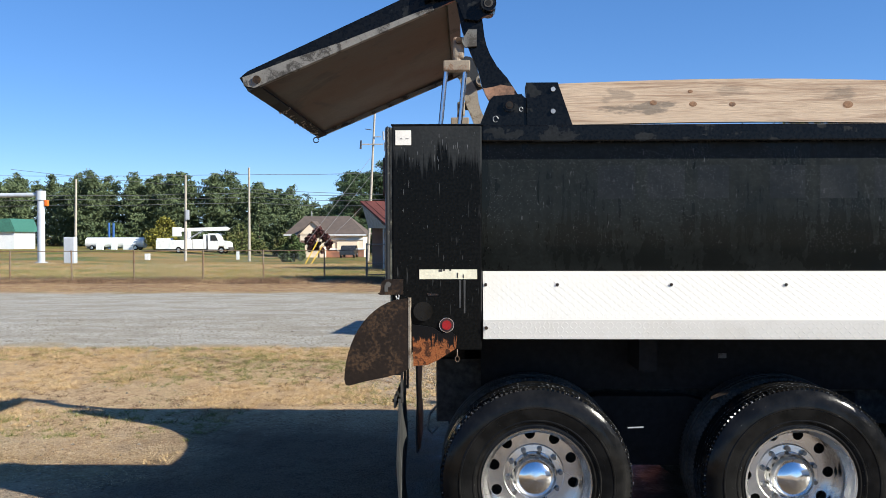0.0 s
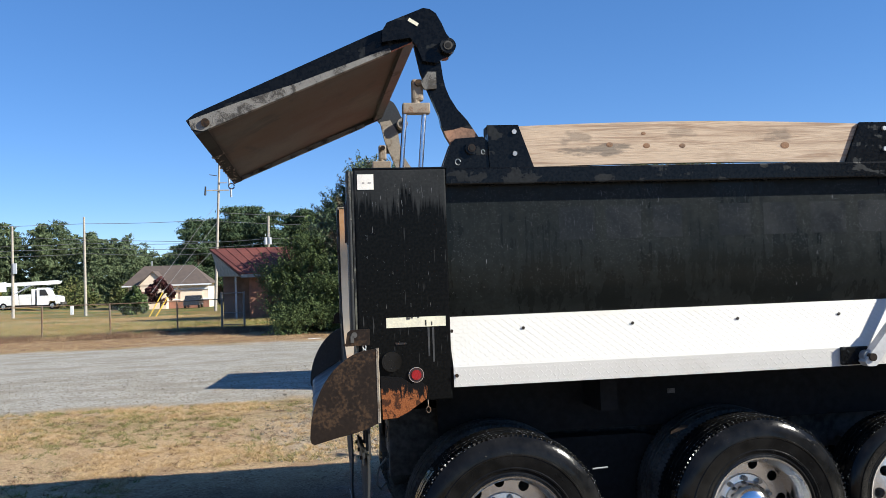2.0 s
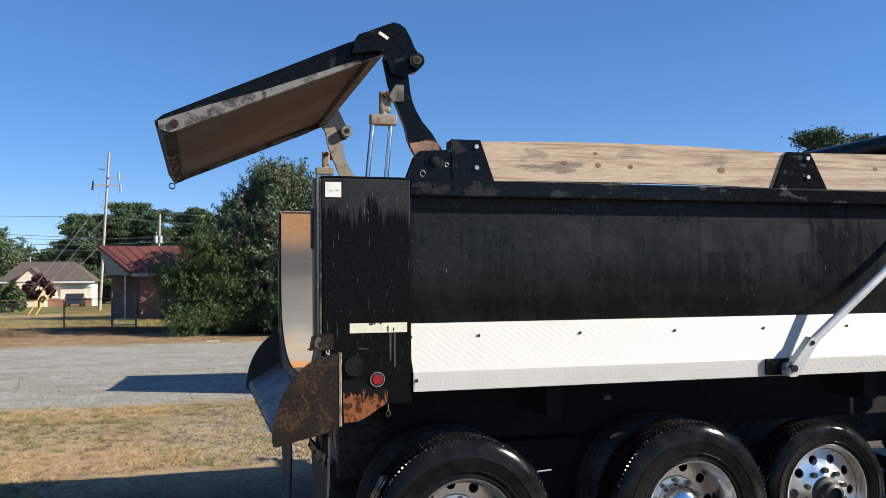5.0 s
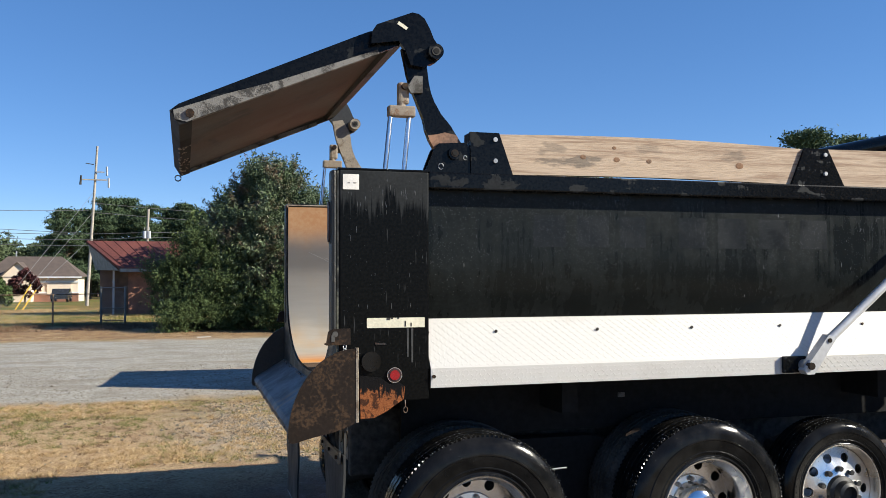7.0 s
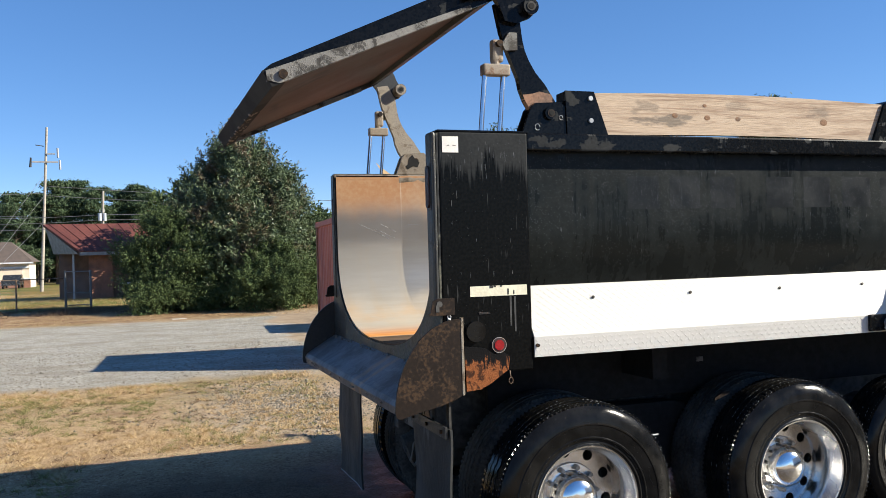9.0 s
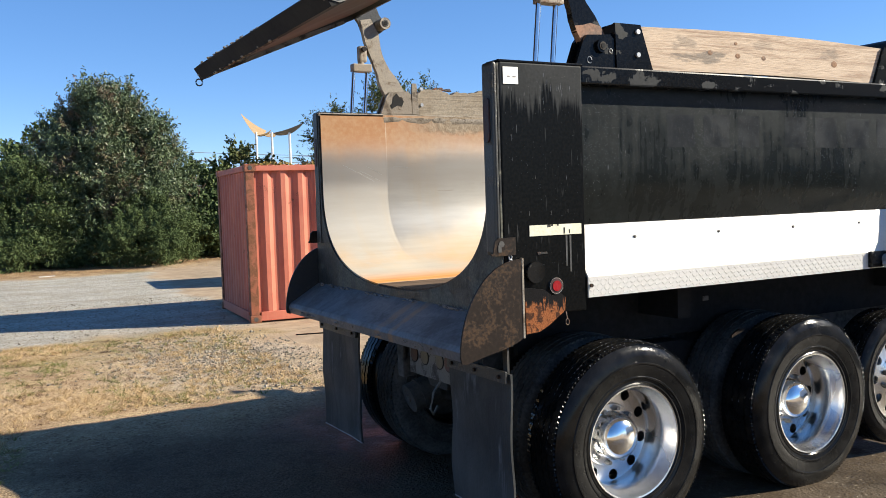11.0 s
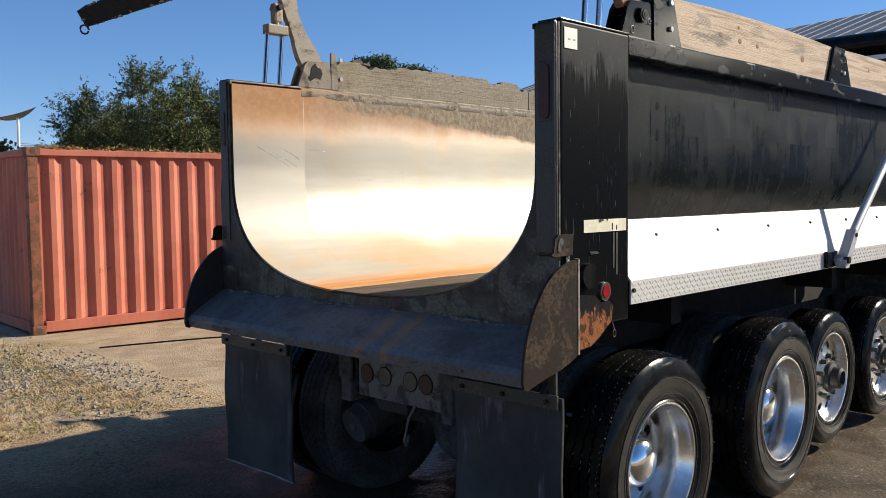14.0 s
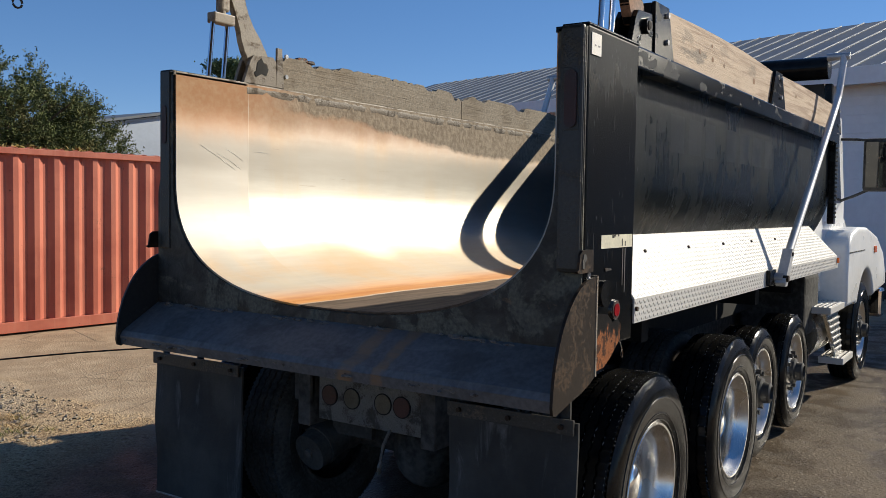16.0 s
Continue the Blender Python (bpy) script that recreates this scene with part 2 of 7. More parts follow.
def wet_rubber(name):
    """Tyre rubber, dark and wet, with fine beads that catch the sun."""
    g = Graph(name)
    broad, fine = g.noise(9, 4), g.noise(70, 4)
    bead = g.calc("MULTIPLY", g.ramp(g.voronoi(95), 0.0, 0.3, 1.0, 0.0), g.ramp(g.voronoi(95, out="Color"), 0.55, 0.65))
    tone = g.mix(g.ramp(broad, 0.35, 0.65), (0.0060, 0.0060, 0.0058), (0.0120, 0.0117, 0.0112))
    return g.done(tone, g.ramp(broad, 0.35, 0.65, 0.07, 0.20), 0.0, g.bump(g.calc("ADD", g.calc("MULTIPLY", bead, 0.8), g.calc("MULTIPLY", fine, 0.25)), 0.0035, 0.6), Specular_IOR_Level=0.17)


def old_plank(name):
    """Weathered plank: grey-brown grain along its length, dark splits, patches of dried mortar."""
    g = Graph(name)
    grain, broad, fine = g.noise(1.0, 7, 0.65, g.stretch((1.6, 30, 34)), 1.2), g.noise(3.0, 5, 0.6), g.noise(55, 5)
    tone = g.mix(g.ramp(grain, 0.35, 0.65), (0.115, 0.088, 0.062), (0.30, 0.245, 0.175))
    tone = g.mix(g.ramp(broad, 0.36, 0.54, 0.35, 0.92), tone, g.mix(g.ramp(fine, 0.3, 0.7), (0.25, 0.215, 0.165), (0.36, 0.31, 0.24)))
    split = g.ramp(g.noise(1.0, 4, 0.6, g.stretch((1.1, 9, 20)), 1.6), 0.655, 0.68)
    tone = g.mix(g.calc("MULTIPLY", split, 0.8), tone, (0.035, 0.027, 0.020))
    relief = g.calc("SUBTRACT", g.calc("ADD", grain, g.calc("MULTIPLY", broad, 1.5)), split)
    return g.done(tone, 0.9, 0.0, g.bump(relief, 0.009, 0.55), Specular_IOR_Level=0.15)


def timber(name, pale, dark, grain=1.0, smear=False):
    g = Graph(name)
    rings = g.noise(1.0, 8, 0.6, g.stretch((0.9, 24, 21)), 1.8)
    stain = g.noise(2.6, 4, 0.6)
    fine = g.noise(1.0, 3, 0.5, g.stretch((12, 260, 260)))
    tone = g.mix(g.ramp(rings, 0.42, 0.64), pale, dark)
    tone = g.mix(g.ramp(stain, 0.52, 0.75, 0.0, 0.35), tone, tuple(c * 0.45 for c in dark))
    tone = g.mix(g.ramp(fine, 0.4, 0.7, 0.0, 0.25), tone, tuple(c * 0.5 for c in dark))
    if smear:
        blot = g.calc("MULTIPLY", g.calc("SUBTRACT", g.noise(1.0, 5, 0.6, g.stretch((9, 9, 26))), 0.5), 5.0)
        for cx, rx, cz, rz, depth in ((1.37, 0.21, 2.466, 0.034, 0.75), (1.22, 0.10, 2.53, 0.040, 0.45), (2.42, 0.10, 2.53, 0.045, 0.5), (1.85, 0.10, 2.56, 0.030, 0.35)):
            far = g.calc("ADD", g.calc("POWER", g.calc("DIVIDE", g.calc("SUBTRACT", g.axis(0), cx), rx), 2.0), g.calc("POWER", g.calc("DIVIDE", g.calc("SUBTRACT", g.axis(2), cz), rz), 2.0))
            tone = g.mix(g.ramp(g.calc("ADD", far, blot), 0.2, 1.1, depth, 0.0), tone, (0.12, 0.10, 0.08))
    return g.done(tone, 0.8, 0.0, g.bump(g.calc("ADD", rings, fine), 0.002 * grain, 0.6))


def ground_material():
    g = Graph("ground")
    x, y = g.axis(0), g.axis(1)
    edge = g.calc("MULTIPLY", g.calc("SUBTRACT", g.noise(0.55, 5, 0.65), 0.5), 3.0)
    yy, xx = g.calc("ADD", y, edge), g.calc("ADD", x, edge)
    pebble, grit = g.voronoi(34), g.noise(90, 4)
    patch, patch2 = g.noise(0.9, 5, 0.6), g.noise(3.5, 5, 0.6)
    shade = g.voronoi(34, out="Color")
    gravel = g.mix(g.ramp(shade, 0.1, 0.9), (0.325, 0.302, 0.255), (0.585, 0.550, 0.470))
    gravel = g.mix(g.ramp(patch, 0.42, 0.66, 0.0, 0.5), gravel, (0.33, 0.29, 0.22))
    straw = g.mix(g.ramp(grit, 0.3, 0.7), (0.31, 0.21, 0.108), (0.72, 0.55, 0.33))
    straw = g.mix(g.ramp(patch2, 0.5, 0.68, 0.0, 0.6), straw, (0.25, 0.145, 0.07))
    green = g.mix(g.ramp(grit, 0.3, 0.7), (0.12, 0.13, 0.035), (0.24, 0.23, 0.08))
    lot = g.mix(g.ramp(g.noise(0.28, 5, 0.6), 0.50, 0.68, 0.0, 0.8), straw, g.mix(0.45, gravel, (0.36, 0.28, 0.18)))
    lot = g.mix(g.ramp(g.noise(0.8, 6, 0.7), 0.47, 0.63, 0.0, 0.8), lot, (0.32, 0.215, 0.122))
    lot = g.mix(g.ramp(g.noise(1.7, 6, 0.72), 0.54, 0.68, 0.0, 0.8), lot, (0.62, 0.47, 0.25))
    fleck = g.voronoi(46, out="Color")
    lot = g.mix(g.ramp(fleck, 0.74, 0.84, 0.0, g.ramp(g.noise(2.3, 4), 0.38, 0.58, 0.15, 0.85)), lot, (0.68, 0.50, 0.30))
    lot = g.mix(g.ramp(fleck, 0.18, 0.28, g.ramp(g.noise(1.9, 4), 0.38, 0.58, 0.1, 0.8), 0.0), lot, (0.13, 0.078, 0.042))
    spread = g.calc("ADD", g.calc("POWER", g.calc("DIVIDE", g.calc("SUBTRACT", x, 0.3), 1.1), 2.0), g.calc("POWER", g.calc("DIVIDE", g.calc("SUBTRACT", y, 7.0), 2.0), 2.0))
    lot = g.mix(g.ramp(g.calc("ADD", spread, g.calc("MULTIPLY", edge, 1.6)), 0.1, 1.9, 0.6, 0.0), lot, gravel)
    lot = g.mix(g.ramp(g.noise(0.22, 4, 0.6), 0.54, 0.68, 0.0, 0.45), lot, green)
    tuft, crumb = g.noise(7.0, 6, 0.7), g.noise(21.0, 5, 0.7)
    lot = g.mix(g.ramp(g.calc("ADD", g.calc("MULTIPLY", tuft, 0.5), g.calc("MULTIPLY", crumb, 0.5)), 0.36, 0.46, 0.7, 0.0), lot, (0.145, 0.098, 0.055))
    lot = g.mix(g.ramp(g.calc("ADD", g.calc("MULTIPLY", tuft, 0.4), g.calc("MULTIPLY", crumb, 0.6)), 0.55, 0.63, 0.0, 0.8), lot, (0.80, 0.64, 0.42))
    verdure = g.calc("MULTIPLY", g.ramp(g.calc("ADD", y, edge), 7.2, 8.6), g.ramp(g.noise(0.5, 4, 0.6), 0.42, 0.58, 0.0, 0.5))
    lot = g.mix(verdure, lot, green)
    lot = g.mix(0.16, lot, (0.40, 0.205, 0.085))
    gravel = g.mix(g.ramp(g.noise(1.0, 6, 0.68, g.stretch((0.5, 1.6, 1.0))), 0.46, 0.64, 0.0, 0.55), gravel, (0.29, 0.252, 0.19))
    gravel = g.mix(g.ramp(g.noise(14.0, 5, 0.7), 0.36, 0.47, 0.55, 0.0), gravel, (0.20, 0.185, 0.155))
    road = g.calc("MULTIPLY", g.ramp(yy, 9.0, 10.0), g.ramp(yy, 22.3, 23.6, 1.0, 0.0))
    near = g.mix(road, lot, gravel)
    verge = g.mix(g.ramp(patch2, 0.4, 0.65), (0.35, 0.225, 0.115), (0.22, 0.13, 0.07))
    verge = g.mix(g.ramp(patch, 0.5, 0.7, 0.0, 0.6), verge, straw)
    tone = g.mix(g.ramp(yy, 22.8, 24.5), near, verge)
    field = g.mix(g.ramp(g.noise(0.12, 4), 0.42, 0.6), g.mix(g.ramp(patch2, 0.4, 0.6), (0.40, 0.25, 0.080), (0.27, 0.18, 0.06)), (0.13, 0.15, 0.035))
    tone = g.mix(g.ramp(yy, 30.5, 33.0), tone, field)
    concrete = g.mix(g.ramp(patch2, 0.38, 0.62), (0.425, 0.322, 0.215), (0.335, 0.245, 0.157))
    concrete = g.mix(g.ramp(grit, 0.45, 0.75, 0.0, 0.45), concrete, (0.16, 0.13, 0.10))
    concrete = g.mix(g.ramp(g.noise(0.7, 6, 0.7), 0.46, 0.62, 0.0, 0.45), concrete, (0.25, 0.19, 0.13))
    concrete = g.mix(g.ramp(g.voronoi(0.55, feature="DISTANCE_TO_EDGE"), 0.0, 0.006, 0.7, 0.0), concrete, (0.10, 0.078, 0.055))
    concrete = g.mix(g.ramp(g.voronoi(52, out="Color"), 0.90, 0.95, 0.0, 0.6), concrete, (0.13, 0.10, 0.075))
    bend = g.calc("ADD", xx, g.calc("MULTIPLY", y, -0.07))
    pave = g.calc("MULTIPLY", g.ramp(bend, 0.6, 1.15), g.ramp(yy, 25.5, 27.5, 1.0, 0.0))
    tone = g.mix(pave, tone, concrete)
    # wet mud; stretched rearward, its dark tone also deepens the truck's shadow
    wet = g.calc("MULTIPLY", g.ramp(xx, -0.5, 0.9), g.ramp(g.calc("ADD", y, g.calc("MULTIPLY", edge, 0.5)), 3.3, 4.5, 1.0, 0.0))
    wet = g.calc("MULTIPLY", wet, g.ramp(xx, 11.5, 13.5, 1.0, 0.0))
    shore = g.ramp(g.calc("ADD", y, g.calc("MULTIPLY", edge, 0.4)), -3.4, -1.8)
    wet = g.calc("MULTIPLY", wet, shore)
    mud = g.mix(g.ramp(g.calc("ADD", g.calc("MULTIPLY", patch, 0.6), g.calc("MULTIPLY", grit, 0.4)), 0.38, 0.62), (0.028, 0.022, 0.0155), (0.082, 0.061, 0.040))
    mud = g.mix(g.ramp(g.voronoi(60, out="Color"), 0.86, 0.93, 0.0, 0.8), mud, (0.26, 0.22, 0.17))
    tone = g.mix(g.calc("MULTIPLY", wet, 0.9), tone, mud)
    # rinse-damp soil, darkened further in colour to deepen the truck's cast shadow
    coverage = g.calc("MULTIPLY", g.ramp(xx, -3.4, -1.4), g.ramp(xx, 1.2, 2.2, 1.0, 0.0))
    coverage = g.calc("MULTIPLY", coverage, g.ramp(g.calc("ADD", y, g.calc("MULTIPLY", edge, 0.5)), 2.8, 4.6, 1.0, 0.0))
    coverage = g.calc("MULTIPLY", coverage, shore)
    shaded_soil = g.mix(g.ramp(g.calc("ADD", g.calc("MULTIPLY", patch2, 0.5), g.calc("MULTIPLY", grit, 0.5)), 0.38, 0.62), (0.031, 0.022, 0.0145), (0.088, 0.063, 0.039))
    tone = g.mix(g.calc("MULTIPLY", coverage, 0.85), tone, shaded_soil)
    relief = g.calc("ADD", g.calc("MULTIPLY", g.ramp(pebble, 0.0, 0.6, 1.0, 0.0), 0.6), grit)
    relief = g.calc("ADD", relief, g.calc("MULTIPLY", patch2, 0.35))
    relief = g.calc("MULTIPLY", g.calc("MULTIPLY", relief, g.ramp(wet, 0, 1, 1.0, 0.8)), g.ramp(pave, 0, 1, 1.0, 0.22))
    return g.done(tone, g.ramp(wet, 0, 1, 0.92, g.ramp(patch2, 0.42, 0.6, 0.35, 0.7)), 0.0, g.bump(relief, 0.03, 0.9), Specular_IOR_Level=0.2)


def leaf_material(name, dark, lite, tip=None, gloss=0.12, rough=0.6):
    g = Graph(name)
    tone = g.mix(g.island(), dark, lite)
    if tip:
        tone = g.mix(g.ramp(g.noise(1.3, 3), 0.5, 0.68, 0.0, 0.8), tone, tip)
    return g.done(tone, rough, 0.0, None, Specular_IOR_Level=gloss)


def container_paint():
    g = Graph("container_paint")
    broad, runs, fine = g.noise(1.3, 5, 0.6), g.noise(1.0, 5, 0.6, g.stretch((14, 14, 0.9))), g.noise(60, 4)
    tone = g.mix(g.ramp(broad, 0.35, 0.65), (0.415, 0.104, 0.061), (0.54, 0.160, 0.096))
    tone = g.mix(g.ramp(runs, 0.48, 0.68, 0.0, 0.5), tone, (0.54, 0.20, 0.125))
    spot = g.ramp(g.calc("ADD", g.calc("MULTIPLY", g.noise(4.5, 6, 0.7), 0.75), g.calc("MULTIPLY", fine, 0.25)), 0.60, 0.66)
    tone = g.mix(spot, tone, (0.17, 0.065, 0.03))
    return g.done(tone, 0.6, 0.0, g.bump(fine, 0.002, 0.4))


def tread_plate():
    """White-painted diamond plate: short raised bars, alternately slanted."""
    g = Graph("white_tread_plate")
    dirt, fine = g.noise(3.0, 5, 0.6), g.noise(70, 3)
    tone = g.mix(g.ramp(dirt, 0.5, 0.75, 0.0, 0.5), (0.585, 0.566, 0.527), (0.47, 0.437, 0.385))
    return g.done(tone, 0.42, 0.0, g.bump(fine, 0.001, 0.3))


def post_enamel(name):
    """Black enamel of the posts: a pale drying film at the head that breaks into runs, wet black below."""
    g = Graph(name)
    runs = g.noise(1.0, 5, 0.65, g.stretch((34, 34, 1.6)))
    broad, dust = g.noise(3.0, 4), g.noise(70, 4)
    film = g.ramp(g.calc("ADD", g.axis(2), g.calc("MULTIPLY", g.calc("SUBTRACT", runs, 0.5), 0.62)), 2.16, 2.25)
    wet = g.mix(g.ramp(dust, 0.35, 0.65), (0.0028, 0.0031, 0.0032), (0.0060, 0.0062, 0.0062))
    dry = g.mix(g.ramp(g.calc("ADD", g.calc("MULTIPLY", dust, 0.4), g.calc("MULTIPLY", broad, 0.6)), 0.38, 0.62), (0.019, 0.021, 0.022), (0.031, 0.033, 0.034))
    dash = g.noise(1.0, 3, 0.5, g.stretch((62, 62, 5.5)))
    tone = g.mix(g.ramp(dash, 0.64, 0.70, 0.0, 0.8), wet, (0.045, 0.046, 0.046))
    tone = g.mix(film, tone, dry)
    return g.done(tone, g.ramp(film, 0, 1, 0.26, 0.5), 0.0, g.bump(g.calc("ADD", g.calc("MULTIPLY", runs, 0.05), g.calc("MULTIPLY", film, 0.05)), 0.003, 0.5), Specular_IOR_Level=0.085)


def patchy_enamel(name):
    """Black enamel half rinsed: wet black with grey drying islands that end in lobes and drips."""
    g = Graph(name)
    lobes = g.noise(1.0, 5, 0.55, g.stretch((5, 5, 11)), 0.4)
    fine, dust = g.noise(1.0, 4, 0.6, g.stretch((60, 60, 12))), g.noise(70, 4)
    film = g.ramp(g.calc("ADD", g.calc("MULTIPLY", lobes, 0.85), g.calc("MULTIPLY", fine, 0.15)), 0.565, 0.60)
    wet = g.mix(g.ramp(dust, 0.35, 0.65), (0.0032, 0.0036, 0.0040), (0.0070, 0.0074, 0.0078))
    dry = g.mix(g.ramp(dust, 0.35, 0.65), (0.0085, 0.0100, 0.0114), (0.0150, 0.0170, 0.0188))
    return g.done(g.mix(film, wet, dry), g.ramp(film, 0, 1, 0.16, 0.5), 0.0, g.bump(g.calc("ADD", g.calc("MULTIPLY", film, 0.06), g.calc("MULTIPLY", fine, 0.10)), 0.003, 0.5), Specular_IOR_Level=0.16)


def drip_rust(name):
    """Orange rust on a lug, its upper part still under black paint that has run down in drips."""
    g = Graph(name)
    drips = g.noise(1.0, 6, 0.65, g.stretch((38, 38, 8)), 0.6)
    broad, fine = g.noise(22, 6, 0.7, None, 0.8), g.noise(150, 4)
    orange = g.mix(g.ramp(fine, 0.35, 0.65), (0.17, 0.052, 0.018), (0.30, 0.108, 0.038))
    orange = g.mix(g.ramp(broad, 0.50, 0.58, 0.0, 0.9), orange, (0.030, 0.014, 0.009))
    paint = g.ramp(g.calc("ADD", g.axis(2), g.calc("MULTIPLY", g.calc("SUBTRACT", drips, 0.5), 0.30)), 1.200, 1.222)
    tone = g.mix(paint, orange, (0.0060, 0.0055, 0.0055))
    return g.done(tone, g.ramp(paint, 0, 1, 0.85, 0.4), 0.0, g.bump(g.calc("ADD", broad, fine), 0.003, 0.5), Specular_IOR_Level=0.15)


def frame_steel(name):
    """Rear frame plate: greasy black steel with grey-green and tan scuffs in ragged patches."""
    g = Graph(name)
    broad, mid, fine = g.noise(2.4, 6, 0.68, None, 0.9), g.noise(9, 5, 0.65, None, 0.6), g.noise(60, 5)
    tone = g.mix(g.ramp(mid, 0.36, 0.64), (0.013, 0.0135, 0.0125), (0.044, 0.044, 0.040))
    scuff = g.ramp(g.calc("ADD", g.calc("MULTIPLY", broad, 0.7), g.calc("MULTIPLY", mid, 0.3)), 0.50, 0.56)
    tone = g.mix(g.calc("MULTIPLY", scuff, 0.85), tone, g.mix(g.ramp(fine, 0.3, 0.7), (0.075, 0.076, 0.060), (0.145, 0.142, 0.108)))
    rim = g.ramp(g.noise(4.2, 6, 0.7, None, 0.8), 0.60, 0.67)
    tone = g.mix(g.calc("MULTIPLY", rim, 0.8), tone, g.mix(g.ramp(fine, 0.3, 0.7), (0.085, 0.050, 0.026), (0.19, 0.13, 0.075)))
    return g.done(tone, g.ramp(scuff, 0, 1, 0.42, 0.75), 0.0, g.bump(g.calc("ADD", fine, g.calc("MULTIPLY", mid, 1.5)), 0.004, 0.5), Specular_IOR_Level=0.3)


def apron_steel(name):
    """Bare sloped apron with rub marks and a tan mortar run near its middle."""
    g = Graph(name)
    broad, fine, rub = g.noise(3.0, 6, 0.65, None, 0.6), g.noise(45, 5), g.noise(1.0, 6, 0.65, g.stretch((14, 2.2, 14)), 0.5)
    tone = g.mix(g.ramp(fine, 0.3, 0.7), (0.078, 0.079, 0.082), (0.118, 0.118, 0.120))
    tone = g.mix(g.ramp(broad, 0.50, 0.66, 0.0, 0.6), tone, (0.045, 0.040, 0.034))
    tone = g.mix(g.ramp(rub, 0.58, 0.72, 0.0, 0.6), tone, (0.19, 0.185, 0.175))
    lean = g.calc("ADD", g.axis(1), g.calc("ADD", g.calc("MULTIPLY", g.calc("SUBTRACT", g.axis(2), 1.1), 0.3), g.calc("MULTIPLY", g.calc("SUBTRACT", broad, 0.5), 0.16)))
    run = g.calc("ADD", g.calc("MULTIPLY", g.ramp(lean, 0.855, 0.885), g.ramp(lean, 0.93, 0.97, 1.0, 0.0)), g.calc("MULTIPLY", g.ramp(lean, 0.71, 0.735), g.ramp(lean, 0.765, 0.80, 1.0, 0.0)))
    tone = g.mix(g.calc("MULTIPLY", run, g.ramp(rub, 0.35, 0.6, 0.35, 0.85)), tone, (0.22, 0.125, 0.060))
    return g.done(tone, g.ramp(broad, 0.35, 0.65, 0.45, 0.68), 0.05, g.bump(g.calc("ADD", g.calc("MULTIPLY", fine, 0.3), broad), 0.0025, 0.3), Specular_IOR_Level=0.6)


BLACK = patchy_enamel("half_rinsed_enamel")
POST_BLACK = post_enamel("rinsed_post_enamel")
POST_REAR = rusty("scuffed_post_face", (0.023, 0.0245, 0.0230), (0.060, 0.055, 0.043), 0.30, 0.7, 6.0)
FRAME_STEEL = frame_steel("greasy_frame_steel")
APRON_STEEL = apron_steel("rubbed_apron_steel")
SHELL_BLACK = wet_black("rinsed_shell_enamel", (0.0074, 0.0095, 0.0094), (0.0142, 0.0177, 0.0175), 0.30, 0.15)
BLACK_DULL = rusty("dull_black_steel", (0.026, 0.0262, 0.025), (0.078, 0.073, 0.062), 0.27, 0.8, 4.0)
DUSTY = plain("road_dusty_steel", (0.042, 0.041, 0.037), 0.85, 0.0, 0.45, 9)
FLAP_BAR = rusty("grimy_flap_bar", (0.033, 0.033, 0.031), (0.11, 0.095, 0.075), 0.33, 0.8, 7.0)
CHASSIS = plain("chassis_black", (0.07, 0.068, 0.064), 0.85, 0.0, 0.6, 4)
# darker copy of the chassis steel, keeping the shaded underside black
SILL = plain("near_black_steel", (0.011, 0.0112, 0.0115), 0.8, 0.0, 0.5, 4)
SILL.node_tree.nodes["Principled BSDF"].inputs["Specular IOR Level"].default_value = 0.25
CHASSIS.node_tree.nodes["Principled BSDF"].inputs["Specular IOR Level"].default_value = 0.12
RUBBER = wet_rubber("wet_rubber")
RUBBER_DULL = plain("dull_rubber", (0.062, 0.061, 0.057), 0.75, 0.0, 0.5, 10)
RUBBER_DULL.node_tree.nodes["Principled BSDF"].inputs["Specular IOR Level"].default_value = 0.2
HEM = plain("worn_rubber_edge", (0.22, 0.22, 0.215), 0.8, 0.0, 0.4, 20)
FLAP = flap_rubber("scuffed_rubber_flap")
LAMP_PLATE = rusty("scuffed_lamp_plate", (0.15, 0.145, 0.13), (0.06, 0.052, 0.043), 0.4, 0.8, 9.0)
ALUMINIUM = plain("polished_aluminium", (0.78, 0.77, 0.75), 0.27, 1.0, 0.10, 5, 0.0008)
CHROME = plain("chrome", (0.90, 0.90, 0.91), 0.04, 1.0, 0.02, 3, 0.0)
CAP_METAL = plain("rubbed_cap_metal", (0.88, 0.88, 0.87), 0.13, 1.0, 0.06, 8, 0.0)
NUT_STEEL = plain("dull_nut_steel", (0.30, 0.295, 0.28), 0.42, 0.8, 0.3, 30, 0.0)
STEEL_ROD = plain("bright_steel_rod", (0.72, 0.72, 0.74), 0.15, 1.0, 0.05, 5, 0.0)
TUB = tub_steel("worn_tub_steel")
FIN_RUST = rusty("rusty_fin_steel", (0.021, 0.0142, 0.0102), (0.058, 0.034, 0.0190), 0.48, 0.8, 4.0, 0.0, 0.0006)
FIN_RUST.node_tree.nodes["Principled BSDF"].inputs["Specular IOR Level"].default_value = 0.2
RUST = rusty("flaking_rust", (0.0065, 0.006, 0.006), (0.27, 0.085, 0.030), 0.44, 0.85, 13.0)
RUST_DRIP = drip_rust("dripping_rust")
FLANGE_GREY = rusty("scraped_flange_grime", (0.215, 0.205, 0.185), (0.050, 0.046, 0.042), 0.42, 0.85, 9.0)
GATE_IN = gate_steel("worn_gate_steel")
GRIME = rusty("dried_mortar_grime", (0.31, 0.265, 0.205), (0.15, 0.11, 0.075), 0.40, 0.9, 11.0)
